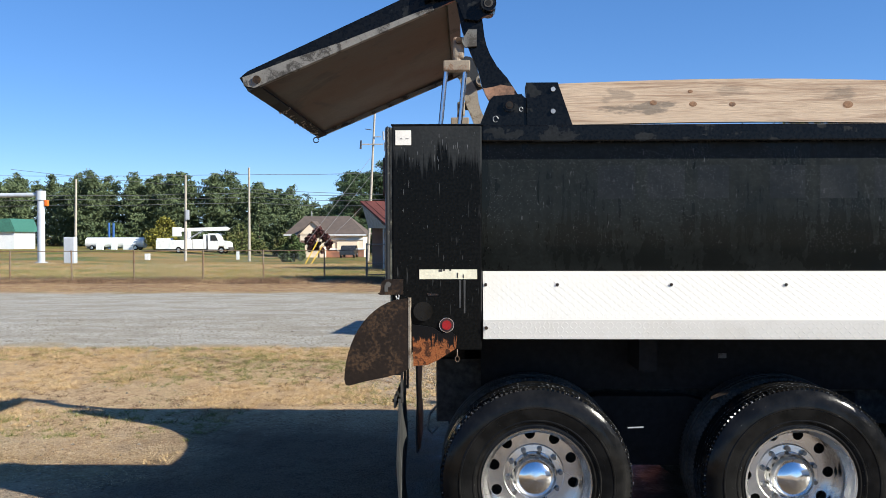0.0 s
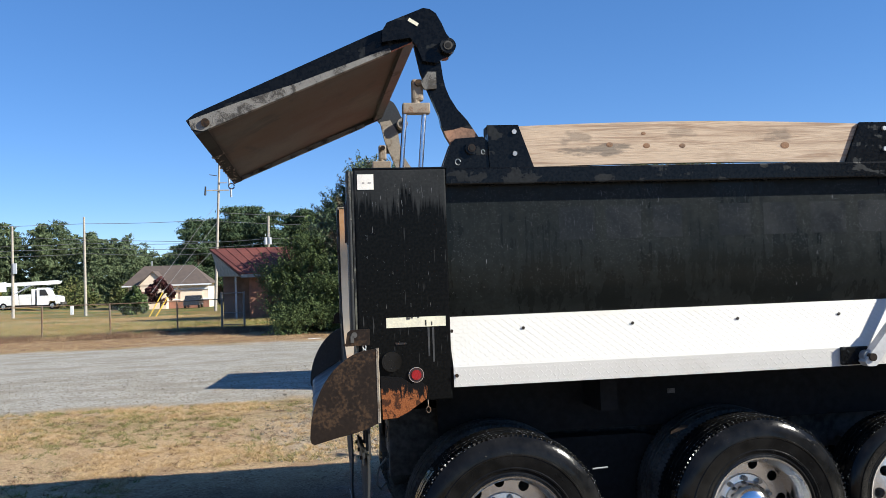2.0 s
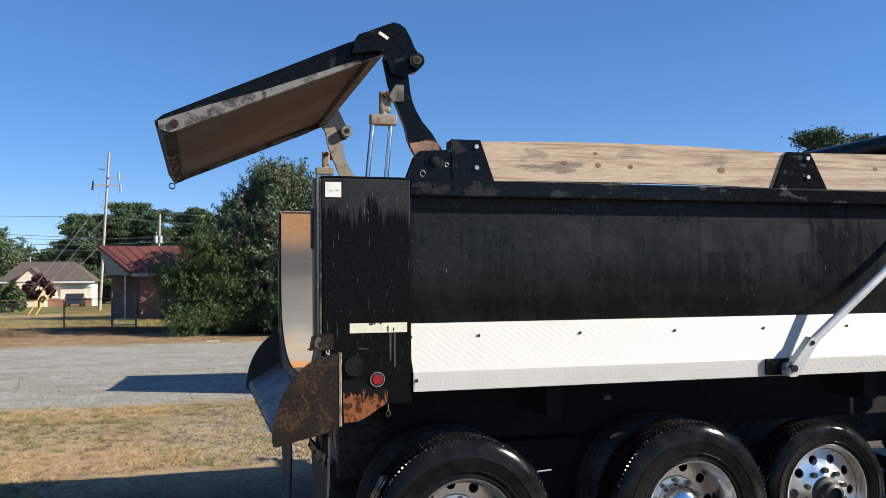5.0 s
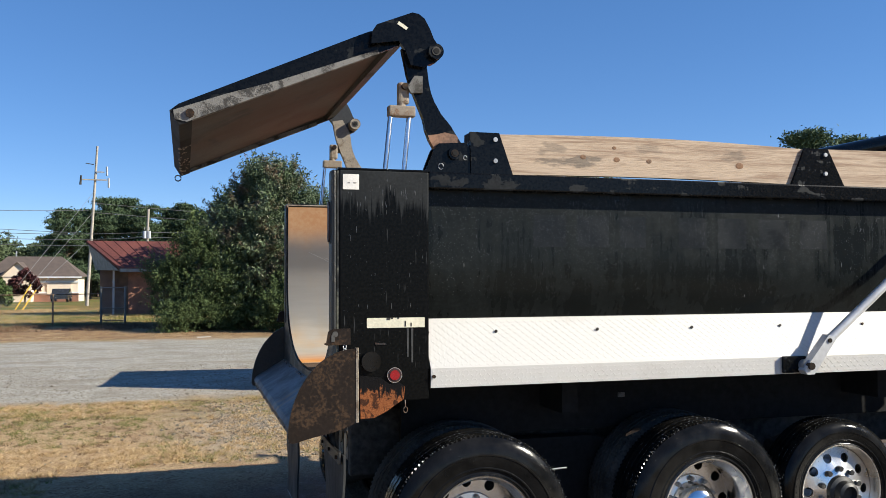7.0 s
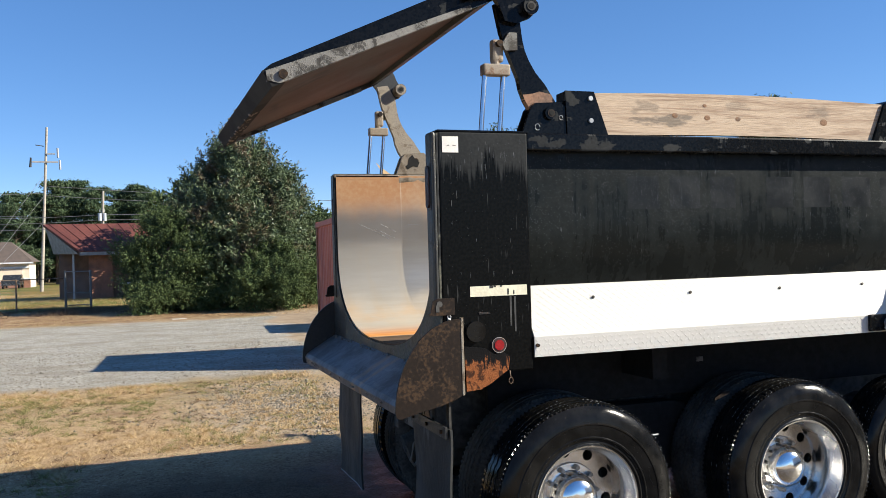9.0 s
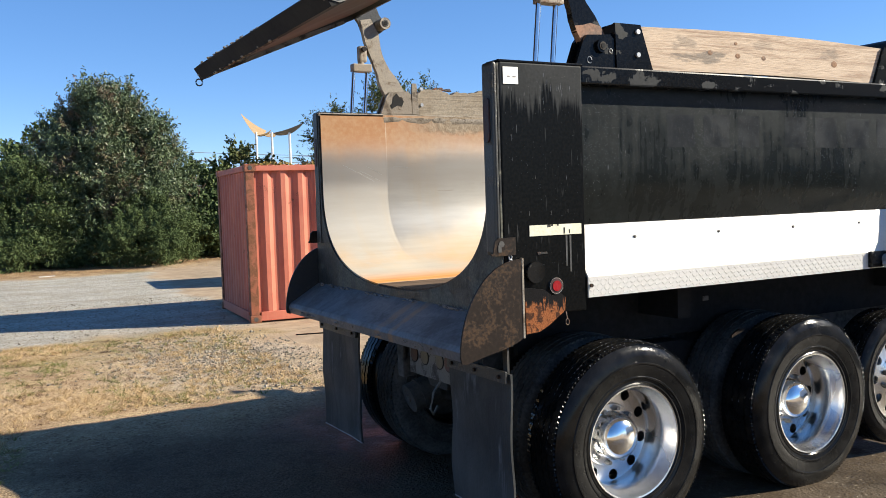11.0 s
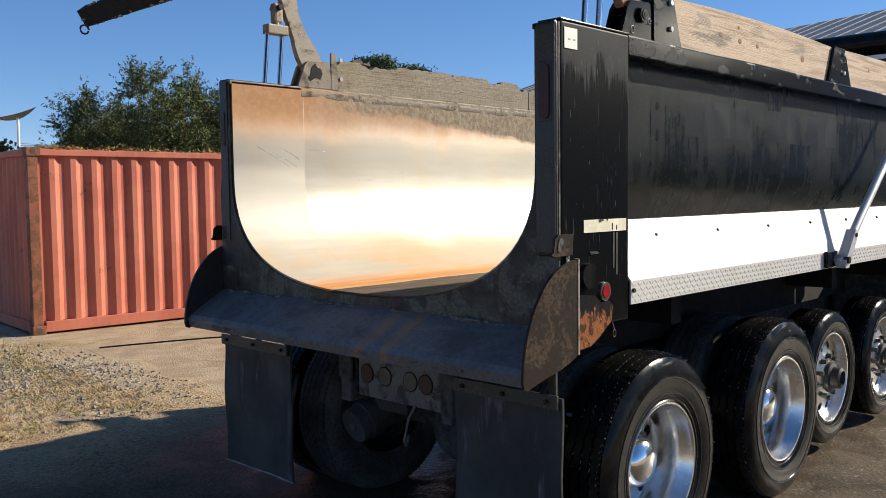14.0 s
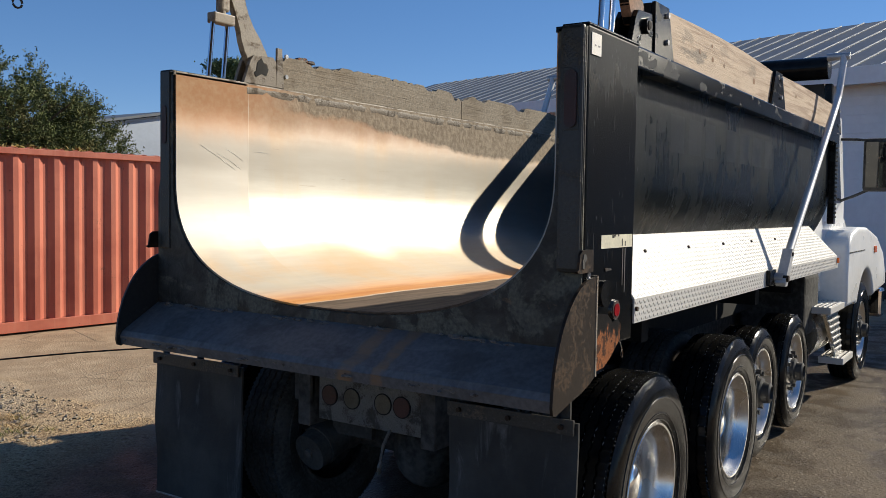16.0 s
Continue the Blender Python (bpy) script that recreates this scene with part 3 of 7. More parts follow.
CAKE = rusty("caked_mortar", (0.235, 0.195, 0.145), (0.135, 0.105, 0.075), 0.42, 0.9, 9.0)
CLEVIS = rusty("dusty_clevis_steel", (0.30, 0.245, 0.18), (0.20, 0.10, 0.05), 0.35, 0.8, 14.0)
WOOD = timber("fir_plank", (0.51, 0.39, 0.28), (0.31, 0.21, 0.14), 1.5, True)
WOOD_OLD = old_plank("mortar_caked_plank")
WHITE_PLATE = tread_plate()
WHITE_PAINT = plain("white_truck_paint", (0.78, 0.78, 0.76), 0.3, 0.0, 0.06, 3, 0.0005)
ARM_GREY = plain("pale_grey_enamel", (0.56, 0.56, 0.555), 0.35, 0.25, 0.12, 6, 0.0005)
REFLECTIVE = plain("cream_reflector_tape", (0.72, 0.68, 0.52), 0.4, 0.0, 0.12, 14)
RED_LENS = plain("red_lens", (0.28, 0.010, 0.014), 0.15, 0.0, 0.2, 20)
RED_MARKER = plain("dull_red_lens", (0.030, 0.0095, 0.0090), 0.55, 0.0, 0.4, 25)
LENS_WHITE = plain("clear_lens", (0.08, 0.073, 0.052), 0.35, 0.0, 0.3, 20)
AMBER = plain("amber_lens", (0.75, 0.16, 0.02), 0.2, 0.0, 0.1, 20)
STICKER = plain("white_sticker", (0.75, 0.72, 0.66), 0.6, 0.0, 0.1, 30)
BAR_GREY = plain("grey_print", (0.25, 0.24, 0.23), 0.7)
GHOST = plain("faded_letter_film", (0.0092, 0.0110, 0.0120), 0.34, 0.0, 0.4, 14, 0.001)
GHOST.node_tree.nodes["Principled BSDF"].inputs["Specular IOR Level"].default_value = 0.24
ARM_RUST = plain("pale_arm_rust", (0.21, 0.115, 0.072), 0.8, 0.0, 0.5, 12)
DRIP = plain("dried_drip", (0.038, 0.038, 0.038), 0.6, 0.0, 0.4, 30)
KNOT = plain("fir_knot", (0.19, 0.105, 0.058), 0.8, 0.0, 0.4, 40)
WELD = rusty("weld_scale", (0.15, 0.14, 0.125), (0.08, 0.055, 0.04), 0.4, 0.9, 20.0)
RED_DIRTY = plain("grimy_red_lens", (0.042, 0.009, 0.008), 0.4, 0.0, 0.4, 20)
WATER = plain("water_drop", (0.20, 0.205, 0.21), 0.05, 0.0, 0.05, 3, 0.0)
GROUND = ground_material()
CONTAINER = container_paint()
CONTAINER_RUST = rusty("rusted_container_post", (0.34, 0.11, 0.055), (0.20, 0.075, 0.03), 0.6, 0.8, 7.0)
POLE_WOOD = timber("pole_wood", (0.46, 0.42, 0.36), (0.30, 0.26, 0.21), 2.0)
CABLE = plain("weathered_cable", (0.16, 0.16, 0.165), 0.6)
GALVANISED = plain("galvanised_steel", (0.42, 0.43, 0.44), 0.45, 0.5, 0.2, 4)
GATE_PIPE = plain("weathered_gate_pipe", (0.19, 0.18, 0.165), 0.6, 0.2, 0.3, 4)
GREY_PAINT = plain("pale_grey_paint", (0.46, 0.49, 0.54), 0.5, 0.0, 0.1, 2)
FENCE_RUST = rusty("rusty_fence_post", (0.22, 0.17, 0.12), (0.20, 0.10, 0.05), 0.5, 0.8, 6.0)
HOUSE_WALL = plain("cream_house_wall", (0.78, 0.64, 0.50), 0.8, 0.0, 0.06, 2)
BRICK_RED = plain("red_brick", (0.27, 0.13, 0.085), 0.85, 0.0, 0.25, 6)
ROOF_BROWN = plain("brown_shingle_roof", (0.105, 0.080, 0.066), 0.95, 0.0, 0.2, 4)
ROOF_RED = plain("red_metal_roof", (0.125, 0.036, 0.027), 0.8, 0.0, 0.3, 1.5)
SOFFIT = plain("grey_soffit", (0.25, 0.26, 0.26), 0.75)
DARK_WALL = plain("dark_brick_wall", (0.20, 0.125, 0.09), 0.9, 0.0, 0.3, 5)
GLASS_DARK = plain("dark_window_glass", (0.02, 0.022, 0.025), 0.06, 0.0, 0.1, 3, 0.0)
SIDING = plain("white_metal_siding", (0.70, 0.71, 0.72), 0.55, 0.0, 0.06, 1.2)
BLUE_GREY = plain("blue_grey_cladding", (0.34, 0.39, 0.46), 0.55, 0.0, 0.06, 1.2)
ROOF_METAL = plain("grey_metal_roof", (0.105, 0.118, 0.135), 0.5, 0.15, 0.15, 1.0)
ROOF_SEAM = plain("bright_roof_seam", (0.46, 0.48, 0.50), 0.45, 0.2, 0.1, 3)
GREEN_ROOF = plain("green_metal_roof", (0.05, 0.16, 0.12), 0.5)
CANVAS = plain("tan_shade_canvas", (0.30, 0.205, 0.11), 0.85, 0.0, 0.12, 2)
BARK = plain("bark", (0.11, 0.075, 0.05), 0.95, 0.0, 0.35, 6, 0.02)
LEAF_BUSH = leaf_material("holly_leaf", (0.040, 0.066, 0.034), (0.140, 0.182, 0.088), (0.165, 0.105, 0.066), 0.32, 0.45)
LEAF_GREEN = leaf_material("shrub_leaf", (0.042, 0.066, 0.026), (0.112, 0.150, 0.056))
LEAF_OLIVE = leaf_material("olive_leaf", (0.045, 0.062, 0.022), (0.145, 0.165, 0.058), (0.17, 0.15, 0.06))
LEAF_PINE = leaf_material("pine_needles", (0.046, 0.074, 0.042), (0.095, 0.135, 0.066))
# paler green than the near pines: distance haze put into the colour
LEAF_FAR_HAZED = leaf_material("hazed_pine_needles", (0.070, 0.098, 0.052), (0.125, 0.158, 0.078))
LEAF_PLUM = leaf_material("plum_leaf", (0.05, 0.018, 0.022), (0.11, 0.045, 0.04))
LEAF_YELLOW = leaf_material("yellowing_leaf", (0.10, 0.10, 0.02), (0.26, 0.24, 0.045))
GRASS_DRY = leaf_material("dry_grass_blade", (0.29, 0.18, 0.083), (0.68, 0.505, 0.275))
BRUSH = leaf_material("dead_brush", (0.07, 0.040, 0.024), (0.24, 0.155, 0.10))
GRASS_GREEN = leaf_material("green_grass_blade", (0.10, 0.12, 0.03), (0.26, 0.25, 0.08))
GRAVEL = leaf_material("loose_gravel", (0.15, 0.125, 0.092), (0.38, 0.335, 0.265))
YELLOW = plain("yellow_plastic", (0.75, 0.50, 0.05), 0.5)
BLUE = plain("blue_paint", (0.03, 0.10, 0.30), 0.5)
LEAF_LITTER = leaf_material("leaf_litter", (0.16, 0.10, 0.03), (0.34, 0.27, 0.08))
CAR_DARK = plain("dark_car_paint", (0.03, 0.032, 0.036), 0.25)

# ---- mesh helpers ----


def box(bm, x0, x1, y0, y1, z0, z1, bevel=0.0):
    made = bmesh.ops.create_cube(bm, size=1, matrix=Matrix.LocRotScale(((x0 + x1) / 2, (y0 + y1) / 2, (z0 + z1) / 2), None, (abs(x1 - x0), abs(y1 - y0), abs(z1 - z0))))
    if bevel:
        edges = {e for v in made["verts"] for e in v.link_edges}
        bmesh.ops.bevel(bm, geom=list(edges), offset=bevel, segments=2, affect="EDGES", profile=0.6)
    return bm


def boxes(*rows, bevel=0.0):
    bm = bmesh.new()
    for row in rows:
        box(bm, *row, bevel=bevel)
    return bm


def prism(points, a, b, axis="y", bm=None):
    """A flat outline drawn in the two other axes, given thickness from a to b along the axis."""
    bm = bm or bmesh.new()

    def at(p, d):
        return {"x": (d, p[0], p[1]), "y": (p[0], d, p[1]), "z": (p[0], p[1], d)}[axis]

    low = [bm.verts.new(at(p, a)) for p in points]
    high = [bm.verts.new(at(p, b)) for p in points]
    faces = [bm.faces.new(low), bm.faces.new(high[::-1])]
    n = len(points)
    for i in range(n):
        faces.append(bm.faces.new((low[i], high[i], high[(i + 1) % n], low[(i + 1) % n])))
    bmesh.ops.recalc_face_normals(bm, faces=faces)
    return bm


def rod(p, q, r, n=12, bm=None, r2=None, caps=True):
    bm = bm or bmesh.new()
    p, q = Vector(p), Vector(q)
    turn = (q - p).to_track_quat("Z", "Y").to_matrix().to_4x4()
    bmesh.ops.create_cone(bm, cap_ends=caps, segments=n, radius1=r, radius2=r if r2 is None else r2, depth=(q - p).length, matrix=Matrix.Translation((p + q) / 2) @ turn)
    return bm


def tube(points, r, n=8, bm=None):
    """A round bar along a bent line, its joints closed."""
    bm = bm or bmesh.new()
    points = [Vector(p) for p in points]
    rings = []
    for i, p in enumerate(points):
        d = (points[min(i + 1, len(points) - 1)] - points[max(i - 1, 0)]).normalized()
        side = d.cross(Vector((0, 0, 1)))
        side = side.normalized() if side.length > 1e-3 else Vector((1, 0, 0))
        up = side.cross(d)
        rr = r[i] if isinstance(r, (list, tuple)) else r
        rings.append([bm.verts.new(p + side * rr * math.cos(2 * math.pi * k / n) + up * rr * math.sin(2 * math.pi * k / n)) for k in range(n)])
    faces = []
    for a, b in zip(rings, rings[1:]):
        for k in range(n):
            faces.append(bm.faces.new((a[k], a[(k + 1) % n], b[(k + 1) % n], b[k])))
    faces += [bm.faces.new(rings[0][::-1]), bm.faces.new(rings[-1])]
    bmesh.ops.recalc_face_normals(bm, faces=faces)
    return bm


def lathe(profile, n=48, bm=None, closed=False):
    """Turns (radius, y) pairs round the y axis."""
    bm = bm or bmesh.new()
    rings = []
    for r, y in profile:
        rings.append([bm.verts.new((r * math.cos(2 * math.pi * k / n), y, r * math.sin(2 * math.pi * k / n))) for k in range(n)])
    if closed:
        rings.append(rings[0])
    faces = []
    for a, b in zip(rings, rings[1:]):
        for k in range(n):
            faces.append(bm.faces.new((a[k], a[(k + 1) % n], b[(k + 1) % n], b[k])))
    bmesh.ops.recalc_face_normals(bm, faces=faces)
    return bm


def finish(name, bm, material, smooth=None):
    me = bpy.data.meshes.new(name)
    if smooth:
        for f in bm.faces:
            f.smooth = True
        for e in bm.edges:
            if len(e.link_faces) == 2 and e.calc_face_angle(0) > radians(smooth):
                e.smooth = False
    bm.to_mesh(me)
    bm.free()
    me.materials.append(material)
    return me


def part(name, bm, material, parent, label="", smooth=None):
    ob = new(name, finish(name, bm, material, smooth))
    ob.parent = parent
    return tagged(ob, label)


def again(mesh, name, parent, m):
    """One more object on a mesh that exists already, under a thing or part."""
    ob = new(name, mesh)
    ob.parent = parent
    ob.matrix_basis = m
    return ob


def thing(name, label, category, where=(0, 0, 0), turn=0.0, group="", kind=""):
    ob = new(name)
    ob.empty_display_size = 0.2
    ob.matrix_basis = pose(*where, 0, 0, turn)
    return tagged(ob, label, category, group, kind)


def solid(name, bm, material, label, category, where=(0, 0, 0), turn=0.0, group="", kind="", smooth=None):
    ob = new(name, finish(name, bm, material, smooth))
    ob.matrix_basis = pose(*where, 0, 0, turn)
    return tagged(ob, label, category, group, kind)


# ---- ground ----
def fall(x, y):
    """Height of the land: level round the yard, easing down beyond the fence."""
    east = min(max((x + 42) / 20, 0), 1)
    return -0.06 - 0.0125 * min(max(y - 33, 0), 110) * east * east * (3 - 2 * east)


def build_ground():
    bm = bmesh.new()
    xs = sorted({-1500, -700, -350, -200, 1500, 700, 350, 200, *range(-120, 121, 6), *range(-12, 13, 2)})
    ys = sorted({-900, -400, -150, -60, *range(-30, 40, 2), *range(40, 160, 8), 200, 300, 500, 900, 2000})
    grid = [[bm.verts.new((x, y, fall(x, y))) for x in xs] for y in ys]
    for j in range(len(ys) - 1):
        for i in range(len(xs) - 1):
            bm.faces.new((grid[j][i], grid[j][i + 1], grid[j + 1][i + 1], grid[j + 1][i]))
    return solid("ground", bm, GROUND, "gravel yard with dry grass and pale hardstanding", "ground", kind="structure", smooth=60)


build_ground()

# ---- dump truck ----
MID = 1.215          # centre line of the truck
TUB_FRONT = 5.12     # inner face of the tub's front wall
GATE_SIDE = 2 * MID


def flip(y):
    return 2 * MID - y


def tub_profile(grow=0.0, n=40):
    """Half-round tub in section, from the left rim round to the right one; grow moves it outwards."""
    half, deep = 1.095 + grow, 0.63 + grow
    pts = [(MID + half, 2.365 - 0.515 * k / 6) for k in range(6)]
    for k in range(n + 1):
        a = math.pi * k / n
        c, s = math.cos(a), math.sin(a)
        u = half * math.copysign(abs(c) ** (2 / 2.6), c)
        pts.append((MID + u, 1.85 - deep * abs(s) ** (2 / 2.6)))
    pts += [(MID - half, 1.85 + 0.515 * (k + 1) / 6) for k in range(6)]
    return pts


def shell(inner, outer, x0, x1, steps=1):
    """A curved sheet between two sections, closed at both ends."""
    bm = bmesh.new()
    rows = []
    for k in range(steps + 1):
        x = x0 + (x1 - x0) * k / steps
        rows.append(([bm.verts.new((x, *p)) for p in inner], [bm.verts.new((x, *p)) for p in outer]))
    n = len(inner)
    for (ia, oa), (ib, ob) in zip(rows, rows[1:]):
        for k in range(n - 1):
            bm.faces.new((ia[k], ia[k + 1], ib[k + 1], ib[k]))
            bm.faces.new((oa[k], ob[k], ob[k + 1], oa[k + 1]))
        for k in (0, n - 1):
            bm.faces.new((ia[k], ib[k], ob[k], oa[k]))
    for i, o in (rows[0], rows[-1]):
        for k in range(n - 1):
            bm.faces.new((i[k], o[k], o[k + 1], i[k + 1]))
    bmesh.ops.recalc_face_normals(bm, faces=bm.faces[:])
    return bm


truck = thing("dump_truck", "black half-round dump truck, freshly rinsed, rear gate raised", "dump truck")

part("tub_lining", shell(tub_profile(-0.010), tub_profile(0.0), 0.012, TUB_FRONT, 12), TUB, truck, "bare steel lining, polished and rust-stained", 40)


def shell_profile():
    """Outside of the tub: clear of the lining along the sides, close against it below the running board."""
    out = []
    for (y0, z0), (y1, z1) in zip(tub_profile(0.006), tub_profile(0.042)):
        w = min(max((z1 - 1.56) / 0.29, 0.0), 1.0)
        w = w * w * (3 - 2 * w)
        out.append((y0 + (y1 - y0) * w, z0 + (z1 - z0) * w))
    return out


part("tub_shell", shell(tub_profile(0.002), shell_profile(), 0.0115, TUB_FRONT + 0.05, 1), SHELL_BLACK, truck, "black enamelled shell beaded with water", 40)


def front_wall():
    pts = tub_profile(-0.012)
    return prism([(MID + 1.083, 2.80), *pts, (MID - 1.083, 2.80)], TUB_FRONT - 0.03, TUB_FRONT - 0.002, "x")


part("front_wall", front_wall(), BLACK_DULL, truck)
for y in (0.065, flip(0.125)):
    part("front_wall_stake", boxes((TUB_FRONT - 0.05, TUB_FRONT + 0.03, y, y + 0.06, 2.372, 2.798), bevel=0.01), BLACK, truck)
front_edge = part("front_edge_strip", boxes((TUB_FRONT - 0.02, TUB_FRONT + 0.06, 0.022, 0.076, 1.60, 2.283), bevel=0.006), BLACK, truck, "black edge strip with a row of studs")
for k in range(17):
    z = 1.66 + 0.037 * k
    part("edge_stud", rod((TUB_FRONT + 0.02, 0.024, z), (TUB_FRONT + 0.02, 0.010, z), 0.010, 8), LAMP_PLATE, front_edge)


def rear_plate():
    """The frame round the rear opening."""
    inner = tub_profile(0.001)
    outer = []
    for y, z in inner:
        if z >= 1.85:
            outer.append((flip(0.027) if y > MID else 0.004, z))
        else:
            a = math.atan2(1.85 - z, y - MID)
            c, s = math.cos(a), math.sin(a)
            k = min((MID - 0.004) / max(abs(c), 1e-6), 0.82 / max(s, 1e-6))
            outer.append((MID + c * k, 1.85 - s * k))
    return shell(inner, outer, 0.0, 0.011)


part("rear_frame", rear_plate(), FRAME_STEEL, truck, "scuffed black rear frame with grime patches", 30)
for name, y0, y1 in (("corner_post", 0.0, 0.095), ("corner_post", flip(0.095), flip(0.024))):
    body = boxes((0.012, 0.495, y0, y1, 1.16, 2.372), bevel=0.008)
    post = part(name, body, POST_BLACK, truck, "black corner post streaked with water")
    part("post_cap", boxes((0.006, 0.50, y0 - 0.002, y1 + 0.012, 2.372, 2.382), bevel=0.003), BLACK, post)
    part("post_flange", boxes((-0.028 if y0 < 1 else -0.006, 0.0, (y0 + 0.002) if y0 < 1 else y0 - 0.004, (y1 + 0.004) if y0 < 1 else y1 - 0.002, 1.46, 2.372), bevel=0.016 if y0 < 1 else 0.003), POST_REAR, post)
    part("inner_rim_bar", boxes((0.0, 0.5, (y1 + 0.001) if y0 < 1 else y0 - 0.035, (y1 + 0.036) if y0 < 1 else y0 - 0.001, 2.352, 2.374), bevel=0.003), GRIME if y0 > 1 else BLACK, post)
    mid = (y0 + y1) / 2
    back, wide = (0.0, 0.031) if y0 < 1 else (0.030, 0.022)
    lamp = part("marker_lamp", boxes((back - 0.0315, back - 0.026, mid - wide, mid + wide, 1.985, 2.215), bevel=0.0025), POST_REAR, post)
    lens = bmesh.new()
    for k in range(-1, 2, 2):
        rod((back - 0.040, mid, 2.10 + 0.082 * k), (back - 0.033, mid, 2.10 + 0.082 * k), wide * 0.77, 16, lens)
    box(lens, back - 0.0395, back - 0.033, mid - wide * 0.77, mid + wide * 0.77, 2.02, 2.18)
    part("marker_lens", lens, RED_MARKER, lamp)

# side of the right corner post
part("sticker", boxes((0.03, 0.115, -0.0035, -0.001, 2.268, 2.348)), STICKER, truck, "small white sticker with faded print")
for k, (x, w) in enumerate(((0.055, 0.012), (0.085, 0.016))):
    part("print_bar", boxes((x, x + w, -0.0045, -0.0036, 2.30, 2.306)), BAR_GREY, truck)
part("reflector_tape", boxes((0.158, 0.47, -0.0035, -0.001, 1.545, 1.597)), REFLECTIVE, truck, "cream reflective tape with chipped edges")
for x, z, w, h in ((0.262, 1.585, 0.02, 0.012), (0.285, 1.59, 0.012, 0.008), (0.36, 1.55, 0.008, 0.03), (0.392, 1.55, 0.007, 0.02), (0.32, 1.59, 0.01, 0.007)):
    part("tape_chip", boxes((x, x + w, -0.0045, -0.0036, z, z + h)), CHASSIS, truck)
gusset = prism([(0.118, 1.30), (0.125, 1.075), (0.20, 1.08), (0.255, 1.105), (0.355, 1.17), (0.362, 1.235), (0.33, 1.26), (0.28, 1.25), (0.23, 1.285)], -0.006, -0.001)
part("rust_patch", gusset, RUST_DRIP, truck, "orange rust flaking through black paint")
part("rust_scab", prism([(0.20, 1.468), (0.255, 1.466), (0.265, 1.458), (0.205, 1.455)], -0.004, -0.001), RUST, truck)
part("side_plug", rod((0.178, 0.0, 1.372), (0.178, -0.022, 1.372), 0.052, 28), RUBBER, truck, "black round plug")
lamp = part("side_lamp", rod((0.305, 0.0, 1.297), (0.305, -0.009, 1.297), 0.040, 28), ALUMINIUM, truck, "red side lamp in a bright ring")
part("lens_rim", rod((0.305, -0.004, 1.297), (0.305, -0.011, 1.297), 0.037, 28), RED_MARKER, lamp)
part("side_lens", rod((0.305, -0.005, 1.297), (0.305, -0.014, 1.297), 0.026, 24), RED_LENS, lamp)
ring = [(0.362 + 0.011 * math.cos(a * 0.7), -0.015, 1.115 + 0.016 * math.sin(a * 0.7)) for a in range(10)]
part("pull_ring", tube(ring, 0.0018, 6), CLEVIS, truck)
part("pull_ring_shank", rod((0.362, -0.015, 1.131), (0.362, -0.004, 1.165), 0.002, 6), CLEVIS, truck)


def latch(side):
    """Keyhole bracket welded to the post."""
    y0, y1 = (-0.012, -0.002) if side == 0 else (flip(-0.002), flip(-0.012))
    bm = prism([(-0.068, 1.468), (-0.055, 1.475), (-0.046, 1.53), (-0.025, 1.545), (0.07, 1.545), (0.07, 1.462), (-0.055, 1.46)], y0, y1)
    ob = part("latch_bracket", bm, FIN_RUST, truck, "rusty keyhole bracket")
    yy = y0 - 0.003 if side == 0 else y1 + 0.003
    hole = rod((-0.01, yy, 1.517), (-0.01, yy + 0.004, 1.517), 0.015, 14)
    box(hole, -0.03, -0.012, yy, yy + 0.004, 1.478, 1.512)
    part("keyhole", hole, CHASSIS, ob)
    for k in range(3):
        z = 1.452 - 0.022 * k
        part("chain_link", tube([(0.04 + 0.008 * math.cos(a), -0.008 if side == 0 else flip(-0.008), z + 0.013 * math.sin(a)) for a in [i * 0.79 for i in range(9)]], 0.0035, 6), GALVANISED, ob)


latch(0)
latch(1)

# apron under the opening
section = [(0.004, 1.175), (-0.03, 1.155), (-0.215, 1.045), (-0.232, 1.02), (-0.222, 0.975), (-0.208, 0.978), (-0.212, 1.015), (-0.19, 1.03), (0.004, 1.145)]
part("apron", prism(section, 0.0, GATE_SIDE), APRON_STEEL, truck, "bare dark steel apron with rust streaks")
crust = bmesh.new()
crust_rng = random.Random(21)
for k in range(240):
    y = crust_rng.uniform(0.02, 2.41)
    if noise.noise(Vector((y * 3.2, 2.0, 0.0))) < -0.05:
        continue
    x, z = ((-0.012, 1.168) if k % 3 else (-0.228, 1.0))
    r = crust_rng.uniform(0.004, 0.011)
    bmesh.ops.create_icosphere(crust, subdivisions=1, radius=r, matrix=Matrix.LocRotScale((x + crust_rng.uniform(-0.008, 0.006), y, z + crust_rng.uniform(-0.008, 0.008)), None, (0.7, crust_rng.uniform(1.0, 3.5), 0.7)))
tagged(part("weld_crust", crust, WELD, truck, "pale crust along the weld"), kind="stuff")
part("apron_brace", boxes((-0.02, 0.06, 0.02, flip(0.02), 1.02, 1.14)), CHASSIS, truck)
for k in range(6):
    y = 0.18 + k * 0.41
    part("apron_rib", prism([(0.0, 1.14), (-0.2, 1.02), (-0.2, 0.995), (0.0, 1.03)], y, y + 0.012), CHASSIS, truck)


def fin(y0, y1):
    pts = [(0.10, 1.445)]
    for k in range(15):
        pts.append((0.09 - 0.34 * math.sin(radians(88) * k / 14), 0.985 + 0.455 * math.cos(radians(88) * k / 14)))
    pts += [(-0.243, 0.975), (-0.225, 0.968), (-0.12, 0.995), (-0.02, 1.015), (0.06, 1.04), (0.10, 1.06)]
    return prism(pts, y0, y1)


